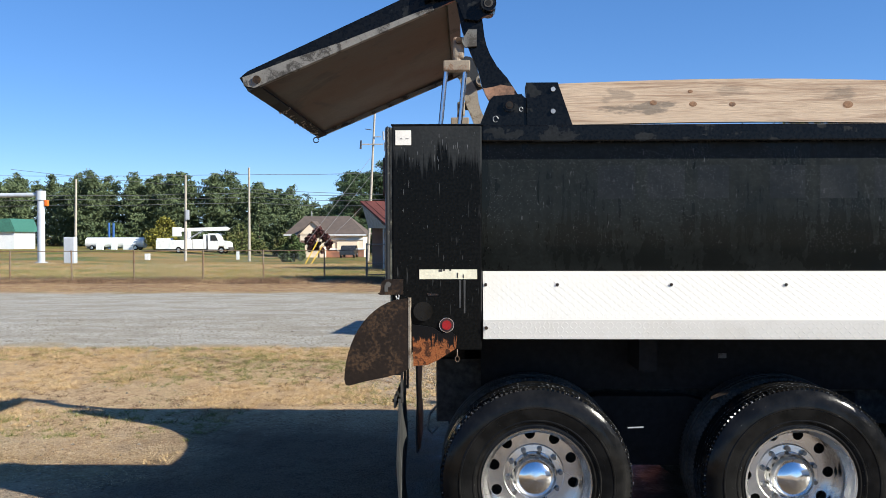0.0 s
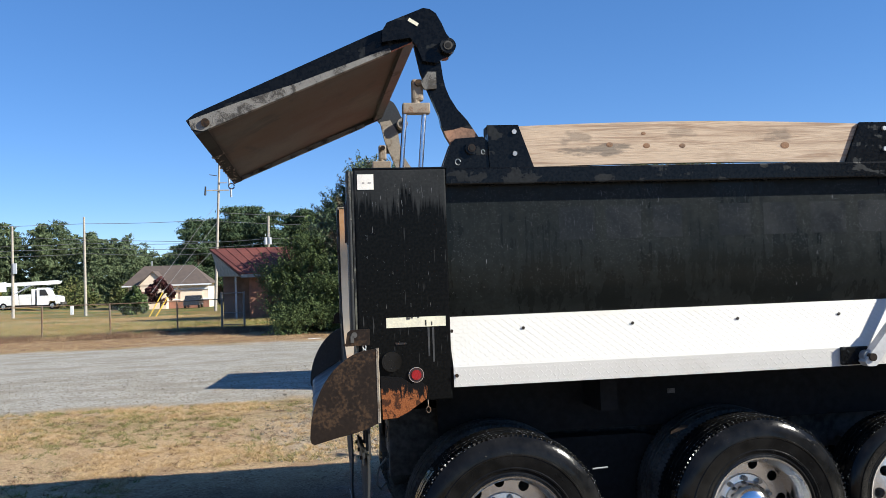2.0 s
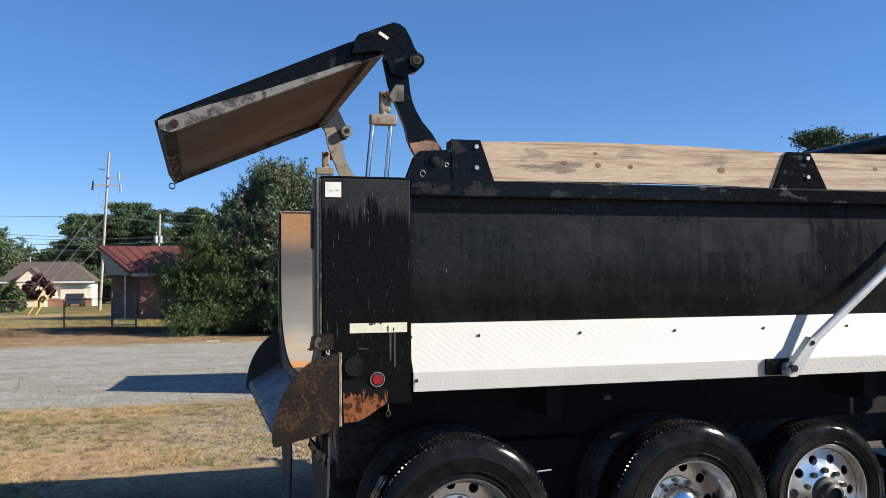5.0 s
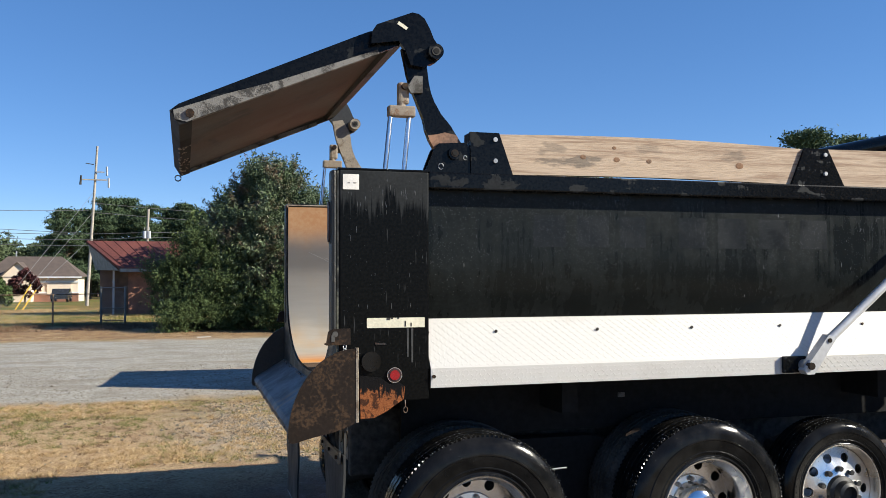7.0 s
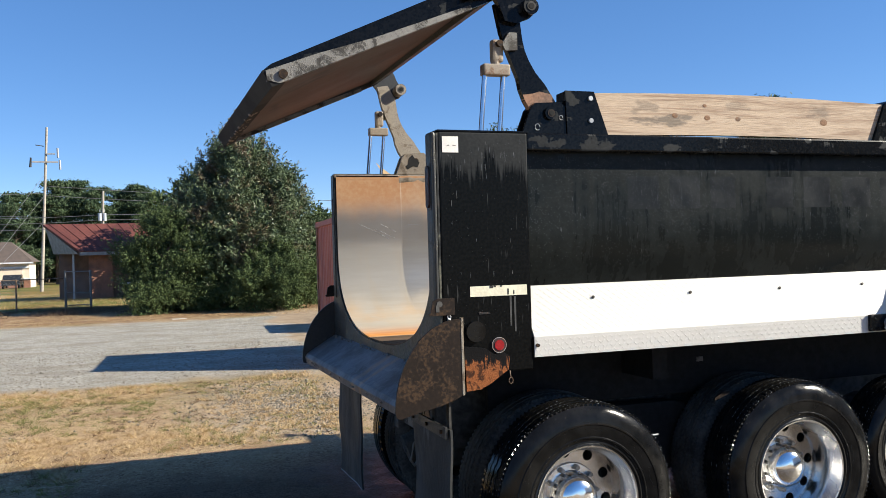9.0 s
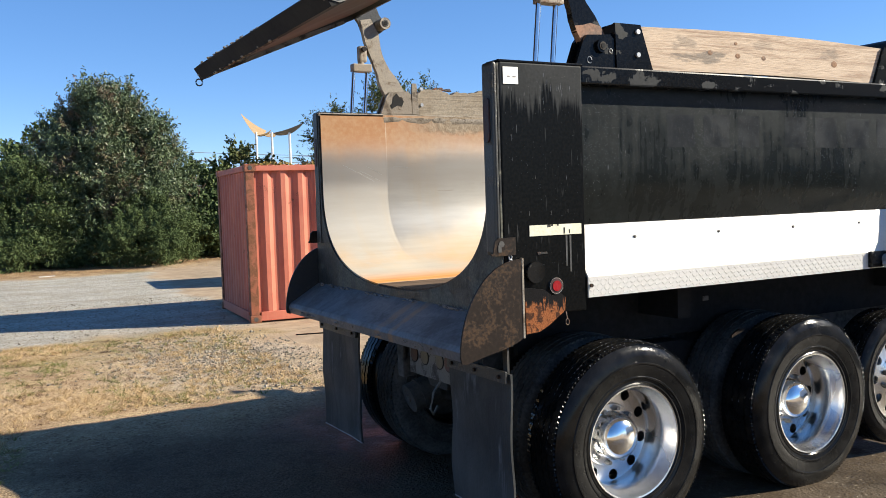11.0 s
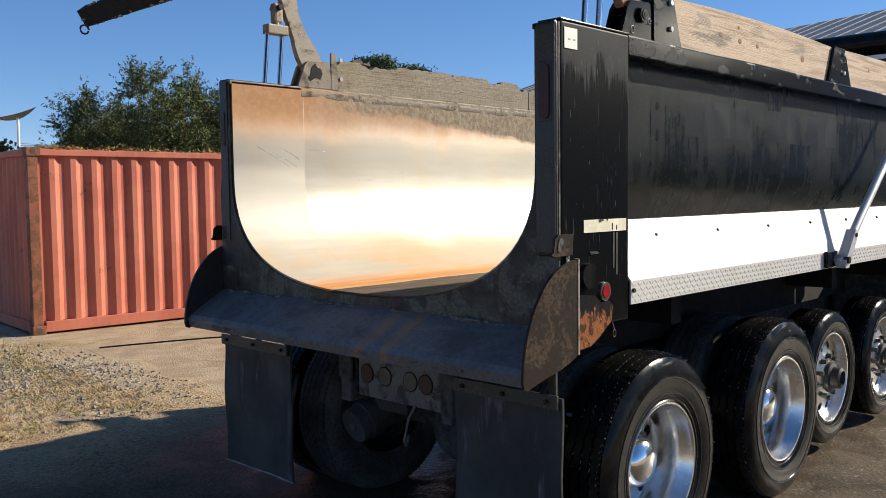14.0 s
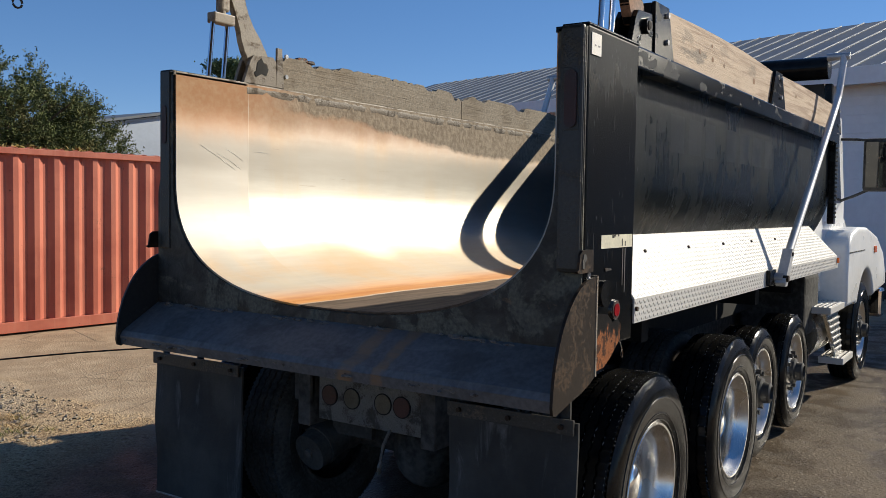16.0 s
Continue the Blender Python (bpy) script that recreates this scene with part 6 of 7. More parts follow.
def container(where, turn):
    L, W, H = 6.06, 2.44, 2.46
    c = thing("shipping_container", "rust-red corrugated steel shipping container on bare ground", "container", where, turn)
    z0, z1 = 0.17, H - 0.11
    part("side_wall", moved(corrugated(L - 0.30, z1 - z0, 0.2745, lead=0.139), pose(0.15, 0.03, z0)), CONTAINER, c)
    part("side_wall", moved(corrugated(L - 0.30, z1 - z0), pose(L - 0.15, W - 0.03, z0, 0, 0, 180)), CONTAINER, c)
    part("end_wall", moved(corrugated(W - 0.30, z1 - z0, 0.21), pose(0.03, W - 0.15, z0, 0, 0, -90)), CONTAINER, c)
    part("end_wall", moved(corrugated(W - 0.30, z1 - z0, 0.21), pose(L - 0.03, 0.15, z0, 0, 0, 90)), CONTAINER, c)
    for x in (0.0, L - 0.15):
        for y in (0.0, W - 0.15):
            part("corner_post", boxes((x + 0.01, x + 0.14, y + 0.01, y + 0.14, 0.12, H - 0.12), bevel=0.008), CONTAINER_RUST, c, "bleached and rusted corner post")
            for z in (0.0, H - 0.12):
                cast = part("corner_casting", boxes((x - 0.005, x + 0.165, y - 0.005, y + 0.155, z, z + 0.12), bevel=0.01), CONTAINER_RUST, c)
                part("casting_hole", rod((x + 0.08, y - 0.008, z + 0.06), (x + 0.08, y + 0.0, z + 0.06), 0.034, 16), CHASSIS, cast)
    for y in (0.0, W - 0.06):
        part("top_rail", boxes((0.165, L - 0.165, y, y + 0.06, H - 0.11, H - 0.03), bevel=0.006), CONTAINER, c)
        part("bottom_rail", boxes((0.165, L - 0.165, y, y + 0.05, 0.03, 0.17), bevel=0.006), CONTAINER, c)
    for x in (0.0, L - 0.06):
        part("end_rail", boxes((x, x + 0.06, 0.165, W - 0.165, H - 0.11, H - 0.02), bevel=0.006), CONTAINER, c)
        part("end_sill", boxes((x, x + 0.06, 0.165, W - 0.165, 0.03, 0.17), bevel=0.006), CONTAINER, c)
    part("roof", moved(corrugated(L - 0.16, W - 0.12, 0.21, 0.02), pose(0.08, 0.06, H - 0.04, 90, 0, 0) @ Matrix.Diagonal((1, 1, -1, 1))), CONTAINER, c)
    part("floor_pan", boxes((0.1, L - 0.1, 0.06, W - 0.06, 0.12, 0.16)), CONTAINER_RUST, c)
    return c


red_box = container((1.60, 9.62, -0.06), -4.5)
copy_thing(red_box, pose(5.35, 15.05, -0.06, 0, 0, -4.5))

# ---- foliage ----


def quads_mesh(name, centres, sizes, material, rng, flat=0.0, long=1.6, corners=4):
    """Small leaf-shaped faces, one island each, turned at random."""
    n = len(centres)
    u = rng.normal(size=(n, 3))
    u[:, 2] *= 1 - flat
    u /= np.linalg.norm(u, axis=1, keepdims=True)
    w = rng.normal(size=(n, 3))
    v = np.cross(u, w)
    v /= np.linalg.norm(v, axis=1, keepdims=True)
    s = np.asarray(sizes).reshape(-1, 1)
    c = np.asarray(centres)
    ring = [c - u * s * long * 0.5, c + v * s * 0.5, c + u * s * long * 0.5, c - v * s * 0.5]
    if corners == 3:
        ring = [c - u * s * long * 0.6 - v * s * 0.35, c - u * s * long * 0.6 + v * s * 0.35, c + u * s * long * 0.6]
    return flat_mesh(name, np.stack(ring, axis=1).reshape(-1, 3), corners, material)


def flat_mesh(name, verts, corners, material):
    n = len(verts) // corners
    me = bpy.data.meshes.new(name)
    me.vertices.add(len(verts))
    me.vertices.foreach_set("co", verts.astype(np.float32).ravel())
    me.loops.add(len(verts))
    me.loops.foreach_set("vertex_index", np.arange(len(verts), dtype=np.int32))
    me.polygons.add(n)
    me.polygons.foreach_set("loop_start", np.arange(0, len(verts), corners, dtype=np.int32))
    me.update(calc_edges=True)
    me.validate()
    me.materials.append(material)
    return me


def in_blobs(blobs, count, rng, shell_from=0.55):
    """Points in the outer layers of round clumps (x, y, z, radius), denser where clumps are large."""
    b = np.array(blobs)
    weight = b[:, 3] ** 2
    pick = rng.choice(len(b), size=count, p=weight / weight.sum())
    d = rng.normal(size=(count, 3))
    d /= np.linalg.norm(d, axis=1, keepdims=True)
    r = b[pick, 3] * rng.uniform(shell_from ** 3, 1.0, count) ** (1 / 3)
    return b[pick, :3] + d * r[:, None]


def trunk_and_limbs(rng, height, radius, blobs, limbs):
    bm = bmesh.new()
    lean = rng.normal(scale=0.03 * height, size=2)
    line = [(lean[0] * t * t, lean[1] * t * t, height * t) for t in (0, 0.2, 0.45, 0.7, 1.0)]
    tube(line, [radius * 1.25, radius, radius * 0.8, radius * 0.55, radius * 0.2], 9, bm)
    pick = rng.choice(len(blobs), size=min(limbs, len(blobs)), replace=False)
    for i in pick:
        b = blobs[i]
        z = min(max(b[2] - 0.35 * math.hypot(b[0], b[1]) - 0.3, height * 0.08), height * 0.9)
        t = z / height
        p = Vector((lean[0] * t * t, lean[1] * t * t, z))
        q = Vector(b[:3])
        m = (p + q) / 2 + Vector((0, 0, -0.08 * (q - p).length))
        tube([p, m, q], [radius * 0.42 * (1 - 0.6 * t), radius * 0.25, radius * 0.08], 6, bm)
    return bm


def broad_tree(name, label, category, where, blobs, leaves, size, leaf, seed, height, radius, limbs=14, shell_from=0.6, group="", reach=0.0, lift=0.5, corners=4):
    rng = np.random.default_rng(seed)
    t = thing(name, label, category, where, 0, group)
    part("trunk", trunk_and_limbs(rng, height, radius, blobs, limbs), BARK, t, "", 40)
    if reach:
        inner = [(*b[:3], b[3] * 0.85) for b in blobs]
        pts = np.concatenate([in_blobs(inner, leaves // 4, rng, 0.2), sprays(rng, blobs, leaves // 24, 18, reach, lift)])
    else:
        pts = in_blobs(blobs, leaves, rng, shell_from)
    pts = pts[pts[:, 2] > 0.05]
    crown = new("crown", quads_mesh("crown", pts, rng.uniform(0.6, 1.3, len(pts)) * size, leaf, rng, corners=corners))
    crown.parent = t
    return t


def sprays(rng, blobs, shoots, each, reach, lift=0.5):
    """Points strung along shoots that grow outwards and up from the clumps, for a feathery outline."""
    b = np.array(blobs)
    weight = b[:, 3] ** 2
    stems = shoots // 8
    shoots = stems * 8
    pick = rng.choice(len(b), size=stems, p=weight / weight.sum()).repeat(8)
    d = rng.normal(size=(stems, 3)).repeat(8, axis=0)
    d /= np.linalg.norm(d, axis=1, keepdims=True)
    root = b[pick, :3] + d * b[pick, 3][:, None] * rng.uniform(0.5, 1.0, (stems, 1)).repeat(8, axis=0)
    away = root - np.array([0, 0, b[:, 2].mean()])
    away /= np.linalg.norm(away, axis=1, keepdims=True) + 1e-6
    way = d * 0.6 + away * 0.5 + np.array([0, 0, lift]) + rng.normal(scale=0.42, size=(shoots, 3))
    way /= np.linalg.norm(way, axis=1, keepdims=True)
    t = rng.uniform(0.0, 1.0, (shoots, each, 1))
    length = reach * rng.uniform(0.5, 1.3, (shoots, 1, 1))
    p = root[:, None, :] + way[:, None, :] * t * length + rng.normal(scale=0.045, size=(shoots, each, 3)) * (1.3 - t)
    return p.reshape(-1, 3)


def egg(rng, width, height, base, count, top_pull=0.75, size=0.28):
    """Clumps over the surface of an egg that narrows to its top."""
    out = []
    for k in range(count):
        t = rng.uniform(0, 1) ** 0.9
        z = base + (height - base) * t
        r = width / 2 * max(0.05, math.sin(math.pi * min(1, (0.28 + 0.72 * t) ** top_pull))) ** 0.8
        a = rng.uniform(0, 2 * math.pi)
        rr = r * rng.uniform(0.55, 0.98)
        s = width * size * rng.uniform(0.35, 0.75) * (1.15 - 0.6 * t)
        out.append((rr * math.cos(a), rr * math.sin(a), z, s))
    return out


def at_ground(x, y):
    return (x, y, fall(x, y) - 0.03)


rng0 = np.random.default_rng(11)
big = []
while len(big) < 330:
    q = rng0.normal(size=3)
    q /= np.linalg.norm(q)
    z = 2.70 + 3.1 * q[2]
    if z > 0.4:
        k = rng0.uniform(0.80, 1.0)
        slim = 1.0 - 0.24 * max(q[2], 0.0)
        big.append((2.48 * q[0] * k * slim, 2.48 * q[1] * k * slim, z * (0.92 + 0.08 * k), rng0.uniform(0.26, 0.46)))
big = big + [(0, 0, 1.4, 1.8), (0, 0, 2.7, 2.0), (0, 0, 4.1, 1.6)]
big += [(rng0.normal(0, 0.55), rng0.normal(0, 0.5), rng0.uniform(5.2, 6.0), 0.24) for k in range(18)]
broad_tree("holly_tree", "dense dark-green holly tree with reddish tips", "tree", at_ground(2.42, 29.2), big, 210000, 0.064, LEAF_BUSH, 5, 4.9, 0.14, reach=0.75, lift=0.9, corners=3)
low = egg(np.random.default_rng(12), 3.6, 3.2, 0.3, 60, 0.9, 0.22) + [(0, 0, 0.9, 1.2)]
broad_tree("shrub", "bushy green shrub at the foot of a larger tree", "shrub", at_ground(-0.35, 27.9), low, 90000, 0.045, LEAF_GREEN, 6, 2.4, 0.07, reach=0.65, lift=1.0, corners=3)
low2 = egg(np.random.default_rng(13), 3.2, 2.1, 0.2, 50, 0.9, 0.24) + [(0, 0, 0.8, 1.1)]
broad_tree("shrub", "low green shrub beside the gravel road", "shrub", at_ground(3.3, 26.6), low2, 66000, 0.044, LEAF_GREEN, 7, 1.6, 0.06, reach=0.45, lift=0.9, corners=3)
for k, (x, y, w, h) in enumerate(((5.9, 31.0, 3.8, 3.7), (8.2, 32.5, 4.2, 4.2), (10.6, 34.5, 3.6, 3.2), (6.6, 29.6, 3.0, 2.1))):
    blobs = egg(np.random.default_rng(20 + k), w, h, 0.3, 60, 0.9, 0.22) + [(0, 0, h * 0.35, w * 0.33)]
    broad_tree("shrub", "tall leafy shrub in a hedge line", "shrub", at_ground(x, y), blobs, 24000, 0.085, LEAF_OLIVE if k == 1 else LEAF_GREEN, 30 + k, h * 0.75, 0.08, group="hedge shrubs", reach=0.6)


def open_crown(rng, width, height, base, count, size):
    out = []
    for k in range(count):
        a, r = rng.uniform(0, 2 * math.pi), math.sqrt(rng.uniform(0, 1)) * width / 2
        z = base + (height - base) * rng.uniform(0.0, 1.0) * (1 - 0.5 * (2 * r / width) ** 2)
        out.append((r * math.cos(a), r * math.sin(a), z, size * rng.uniform(0.5, 1.2)))
    return out


wide = open_crown(np.random.default_rng(41), 8.6, 6.9, 1.2, 380, 0.50)
broad_tree("broad_tree", "loose-crowned olive-green tree with bare twigs", "tree", at_ground(14.9, 30.5), wide, 190000, 0.064, LEAF_OLIVE, 42, 5.6, 0.22, 60, 0.35, reach=0.7, lift=0.25, corners=3)
shade = open_crown(np.random.default_rng(45), 6.4, 6.9, 1.2, 90, 0.6)
broad_tree("broad_tree", "leafy green tree beside the brick building", "tree", at_ground(2.3, 44.4), shade, 16000, 0.13, LEAF_GREEN, 46, 5.0, 0.2, 40, 0.3)
plum = egg(np.random.default_rng(43), 3.2, 3.6, 0.9, 40, 0.9, 0.24)
broad_tree("plum_tree", "small purple-leaved ornamental tree", "tree", at_ground(-17.6, 100.5), plum, 2600, 0.22, LEAF_PLUM, 44, 2.6, 0.1)
for k, (x, y, w, h, leaf) in enumerate(((-14.9, 72.0, 2.4, 2.3, LEAF_GREEN), (-39.2, 108.0, 5.0, 4.2, LEAF_YELLOW), (-30.0, 112.0, 6.0, 4.0, LEAF_OLIVE), (-24.5, 116.0, 5.0, 3.4, LEAF_OLIVE), (-52.0, 122.0, 6.0, 3.6, LEAF_GREEN))):
    blobs = egg(np.random.default_rng(50 + k), w, h, 0.2, 40, 0.9, 0.24) + [(0, 0, h * 0.4, w * 0.3)]
    broad_tree("roadside_bush", "rounded bush beyond the fence", "bush", at_ground(x, y), blobs, 3200, 0.2, leaf, 60 + k, h * 0.6, 0.08, group="roadside bushes")


def pine_blobs(rng, height, spread, bare=0.2, count=70):
    """Needle clumps on tiers of spreading boughs, with gaps between them."""
    out = []
    while len(out) < count:
        t = bare + (1 - bare) * rng.uniform(0, 1) ** 0.85
        a = rng.uniform(0, 2 * math.pi)
        reach = spread * (0.18 + 0.95 * (1 - t) ** 0.6) * (0.75 + 0.25 * math.sin(3 * a + 9 * t))
        r = reach * math.sqrt(rng.uniform(0.1, 1.0))
        out.append((r * math.cos(a), r * math.sin(a), height * t + 0.12 * r, spread * rng.uniform(0.10, 0.23)))
    out.append((0, 0, height * 0.97, spread * 0.16))
    return out


def needles(rng, blobs, count):
    """Points in the clumps, pressed flat as boughs are."""
    b = np.array(blobs)
    weight = b[:, 3] ** 2
    pick = rng.choice(len(b), size=count, p=weight / weight.sum())
    d = rng.normal(size=(count, 3)) * 0.55
    return b[pick, :3] + d * b[pick, 3][:, None] * np.array([1.25, 1.25, 0.48])


def pine(where, height, spread, seed, leaves=21000):
    rng = np.random.default_rng(seed)
    blobs = pine_blobs(rng, height, spread)
    t = thing("pine_tree", "tall pine with clumped dark needles", "tree", where, 0, "pines")
    part("trunk", trunk_and_limbs(rng, height * 0.98, 0.22, blobs, 26), BARK, t, "", 40)
    pts = needles(rng, blobs, leaves)
    crown = new("crown", quads_mesh("crown", pts, rng.uniform(0.12, 0.26, len(pts)), LEAF_PINE, rng, corners=3))
    crown.parent = t
    return t


first = [pine(at_ground(-16.4, 126.0), 12.4, 4.4, 71), pine(at_ground(-11.5, 128.0), 14.2, 4.7, 72), pine(at_ground(-6.2, 127.0), 13.2, 4.4, 73)]
for k, (x, y, s) in enumerate(((-14.0, 132.0, 1.04), (-9.0, 133.0, 1.04), (-3.0, 130.0, 1.00), (1.0, 127.0, 1.0), (-0.8, 129.0, 0.97), (5.0, 130.0, 0.96), (9.5, 128.0, 0.92), (14.0, 131.0, 0.92), (-18.2, 131.0, 0.86), (19.0, 132.0, 0.9))):
    copy_thing(first[k % 3], pose(*at_ground(x, y), 0, 0, 70 * k) @ Matrix.Diagonal((s, s, s, 1)))
tall = pine(at_ground(52.6, 60.0), 15.2, 4.4, 74, 17000)
copy_thing(tall, pose(*at_ground(57.6, 60.5), 0, 0, 120) @ Matrix.Diagonal((0.98, 0.98, 0.98, 1)))
copy_thing(tall, pose(*at_ground(55.2, 64.0), 0, 0, 220) @ Matrix.Diagonal((0.9, 0.9, 0.9, 1)))


def far_woods():
    """The pine belt along the far side of the road, too many trees to count."""
    rng = np.random.default_rng(90)
    pts, sizes = [], []
    for k in range(620):
        x, y = -135 + 180 * (k + rng.uniform(-1.5, 1.5)) / 620, rng.uniform(146, 178)
        belt = 14.2 if x < -42 else (12.6 if x < -32 else 10.4)
        if -31.5 < x < -27:
            belt = 8.6
        h = belt * rng.uniform(0.66, 0.98)
        blobs = pine_blobs(rng, h, rng.uniform(2.1, 3.1), 0.0, 50)
        p = needles(rng, blobs, 960) + np.array([x, y, fall(x, y)])
        pts.append(p)
        sizes.append(rng.uniform(0.20, 0.42, len(p)))
    me = quads_mesh("far_woods", np.concatenate(pts), np.concatenate(sizes), LEAF_FAR_HAZED, rng, corners=3)
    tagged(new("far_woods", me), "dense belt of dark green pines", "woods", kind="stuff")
    bm = bmesh.new()
    for k in range(120):
        x, y = rng.uniform(-150, 45), rng.uniform(147, 175)
        rod((x, y, fall(x, y) - 0.1), (x + rng.normal() * 0.2, y, fall(x, y) + rng.uniform(3, 5.5)), 0.2, 6, bm, 0.1)
    tagged(new("far_trunks", finish("far_trunks", bm, BARK)), "bare pine trunks in the woods", "woods", kind="stuff")


far_woods()

# ---- grass and stones ----


def blades(name, label, region, count, height, material, seed, keep=None, limit=-0.12, sprawl=0.9):
    rng = np.random.default_rng(seed)
    x0, x1, y0, y1 = region
    x, y = rng.uniform(x0, x1, count), rng.uniform(y0, y1, count)
    patch = np.array([noise.noise(Vector((a * 0.45, b * 0.45, seed))) + 0.6 * noise.noise(Vector((a * 1.9, b * 1.9, seed))) for a, b in zip(x, y)])
    ok = patch > limit
    if keep is not None:
        ok &= keep(x, y)
    x, y, patch = x[ok], y[ok], patch[ok]
    n = len(x)
    z = np.array([fall(a, b) for a, b in zip(x, y)]) - 0.004
    h = height * rng.uniform(0.4, 1.2, n) * (0.7 + 0.6 * np.clip(patch, 0, 1))
    a = rng.uniform(0, 2 * math.pi, n)
    w = 0.05 * height + 0.004
    lean = rng.normal(scale=sprawl, size=(n, 2)) * h[:, None]
    base = np.stack([x, y, z], 1)
    side = np.stack([np.cos(a), np.sin(a), np.zeros(n)], 1) * w * 0.5
    tip = base + np.concatenate([lean, h[:, None]], 1)
    verts = np.stack([base - side, base + side, tip], 1).reshape(-1, 3)
    tagged(new(name, flat_mesh(name, verts, 3, material)), label, "grass", kind="stuff")


def tufts(name, label, region, count, each, height, material, seed, keep=None):
    """Small tufts of leaning blades, each tuft on its own spot."""
    rng = np.random.default_rng(seed)
    x0, x1, y0, y1 = region
    cx, cy = rng.uniform(x0, x1, count), rng.uniform(y0, y1, count)
    ok = np.array([noise.noise(Vector((a * 0.5, b * 0.5, seed))) > -0.1 for a, b in zip(cx, cy)])
    if keep is not None:
        ok &= keep(cx, cy)
    cx, cy = cx[ok], cy[ok]
    size = rng.uniform(0.5, 1.35, len(cx))
    x = (cx[:, None] + rng.normal(scale=0.028, size=(len(cx), each)) * size[:, None]).ravel()
    y = (cy[:, None] + rng.normal(scale=0.028, size=(len(cx), each)) * size[:, None]).ravel()
    n = len(x)
    h = height * rng.uniform(0.4, 1.1, n) * np.repeat(size, each)
    a = rng.uniform(0, 2 * math.pi, n)
    side = np.stack([np.cos(a), np.sin(a), np.zeros(n)], 1) * 0.0035
    base = np.stack([x, y, np.full(n, -0.065)], 1)
    tip = base + np.concatenate([rng.normal(scale=1.3, size=(n, 2)) * h[:, None], h[:, None]], 1)
    verts = np.stack([base - side, base + side, tip], 1).reshape(-1, 3)
    tagged(new(name, flat_mesh(name, verts, 3, material)), label, "grass", kind="stuff")


def lot_grass(x, y):
    near = (x > -1.9) & (y < 4.6)
    return (x - 0.03 * y < 0.75) & ~near


blades("dry_grass", "short dry straw-coloured grass on the yard", (-11, 2.2, 1.2, 9.6), 190000, 0.026, GRASS_DRY, 3, lot_grass, 0.06, 1.9)
blades("green_grass", "sparse green grass among the straw", (-11, 1.0, 4.0, 9.6), 30000, 0.03, GRASS_GREEN, 4, lot_grass, 0.15, 1.6)
blades("road_edge_grass", "tufts of dry grass along the gravel edge", (-3.2, 1.6, 8.5, 9.6), 3600, 0.10, GRASS_DRY, 5, lambda x, y: (np.sin(x * 3.1) + np.sin(x * 7.7 + 1) > -0.2) & (np.abs(y - 9.0 - 0.25 * np.sin(x * 1.7)) < 0.3))
tufts("grass_tufts", "matted tufts of straw-coloured grass", (-11, 1.6, 2.2, 9.4), 5200, 26, 0.055, GRASS_DRY, 21, lot_grass)
tufts("weed_tufts", "small green and brown weeds in the straw", (-11, 1.2, 3.0, 9.4), 2200, 20, 0.055, GRASS_GREEN, 22, lot_grass)
tufts("dead_tufts", "dark dead grass matted among the straw", (-11, 1.4, 2.2, 9.4), 1500, 22, 0.04, BRUSH, 23, lot_grass)
blades("verge_grass", "dry verge grass below the fence", (-34, 6, 23.5, 31.5), 26000, 0.09, GRASS_DRY, 6)
blades("verge_brush", "brown dead brush along the fence line", (-34, 4, 28.2, 32.4), 42000, 0.20, BRUSH, 16)
blades("field_grass", "tall tan grass behind the fence", (-50, 2, 33.5, 62), 90000, 0.15, GRASS_DRY, 7)
blades("field_green", "green grass patches behind the fence", (-40, 0, 32.0, 46), 70000, 0.13, GRASS_GREEN, 8)


def stones():
    rng = np.random.default_rng(17)
    out = []
    corners = np.array([(1, 0, 0), (0, 1, 0), (-1, 0, 0), (0, -1, 0), (0, 0, 1), (0, 0, -1)], float)
    tris = [(0, 1, 4), (1, 2, 4), (2, 3, 4), (3, 0, 4), (1, 0, 5), (2, 1, 5), (3, 2, 5), (0, 3, 5)]
    for k in range(9000):
        if k < 2600:
            x, y = rng.normal(0.45, 0.55), rng.normal(6.9, 1.2)
            if x > 1.5 or y > 9.0:
                continue
        elif k < 3900:
            x, y = rng.uniform(-9, 1.2), rng.uniform(1.5, 9.4)
        else:
            x, y = rng.uniform(-9, 2), rng.uniform(9.3, 15)
        if x > -2.2 and y < 4.6:
            continue
        s = rng.uniform(0.006, 0.017) * (1.2 if k < 2600 else 0.8) * (1.7 if k % 9 == 0 else 1.0)
        c = corners * s * rng.uniform(0.6, 1.3, (6, 3)) * (1, 1, 0.7)
        a = rng.uniform(0, 6.28)
        c = np.stack([c[:, 0] * math.cos(a) - c[:, 1] * math.sin(a), c[:, 0] * math.sin(a) + c[:, 1] * math.cos(a), c[:, 2]], 1) + (x, y, -0.058 + s * 0.3)
        out.append(c[np.array(tris)].reshape(-1, 3))
    me = flat_mesh("loose_stones", np.concatenate(out), 3, GRAVEL)
    tagged(new("loose_stones", me), "scattered grey gravel stones", "gravel", kind="stuff")


stones()

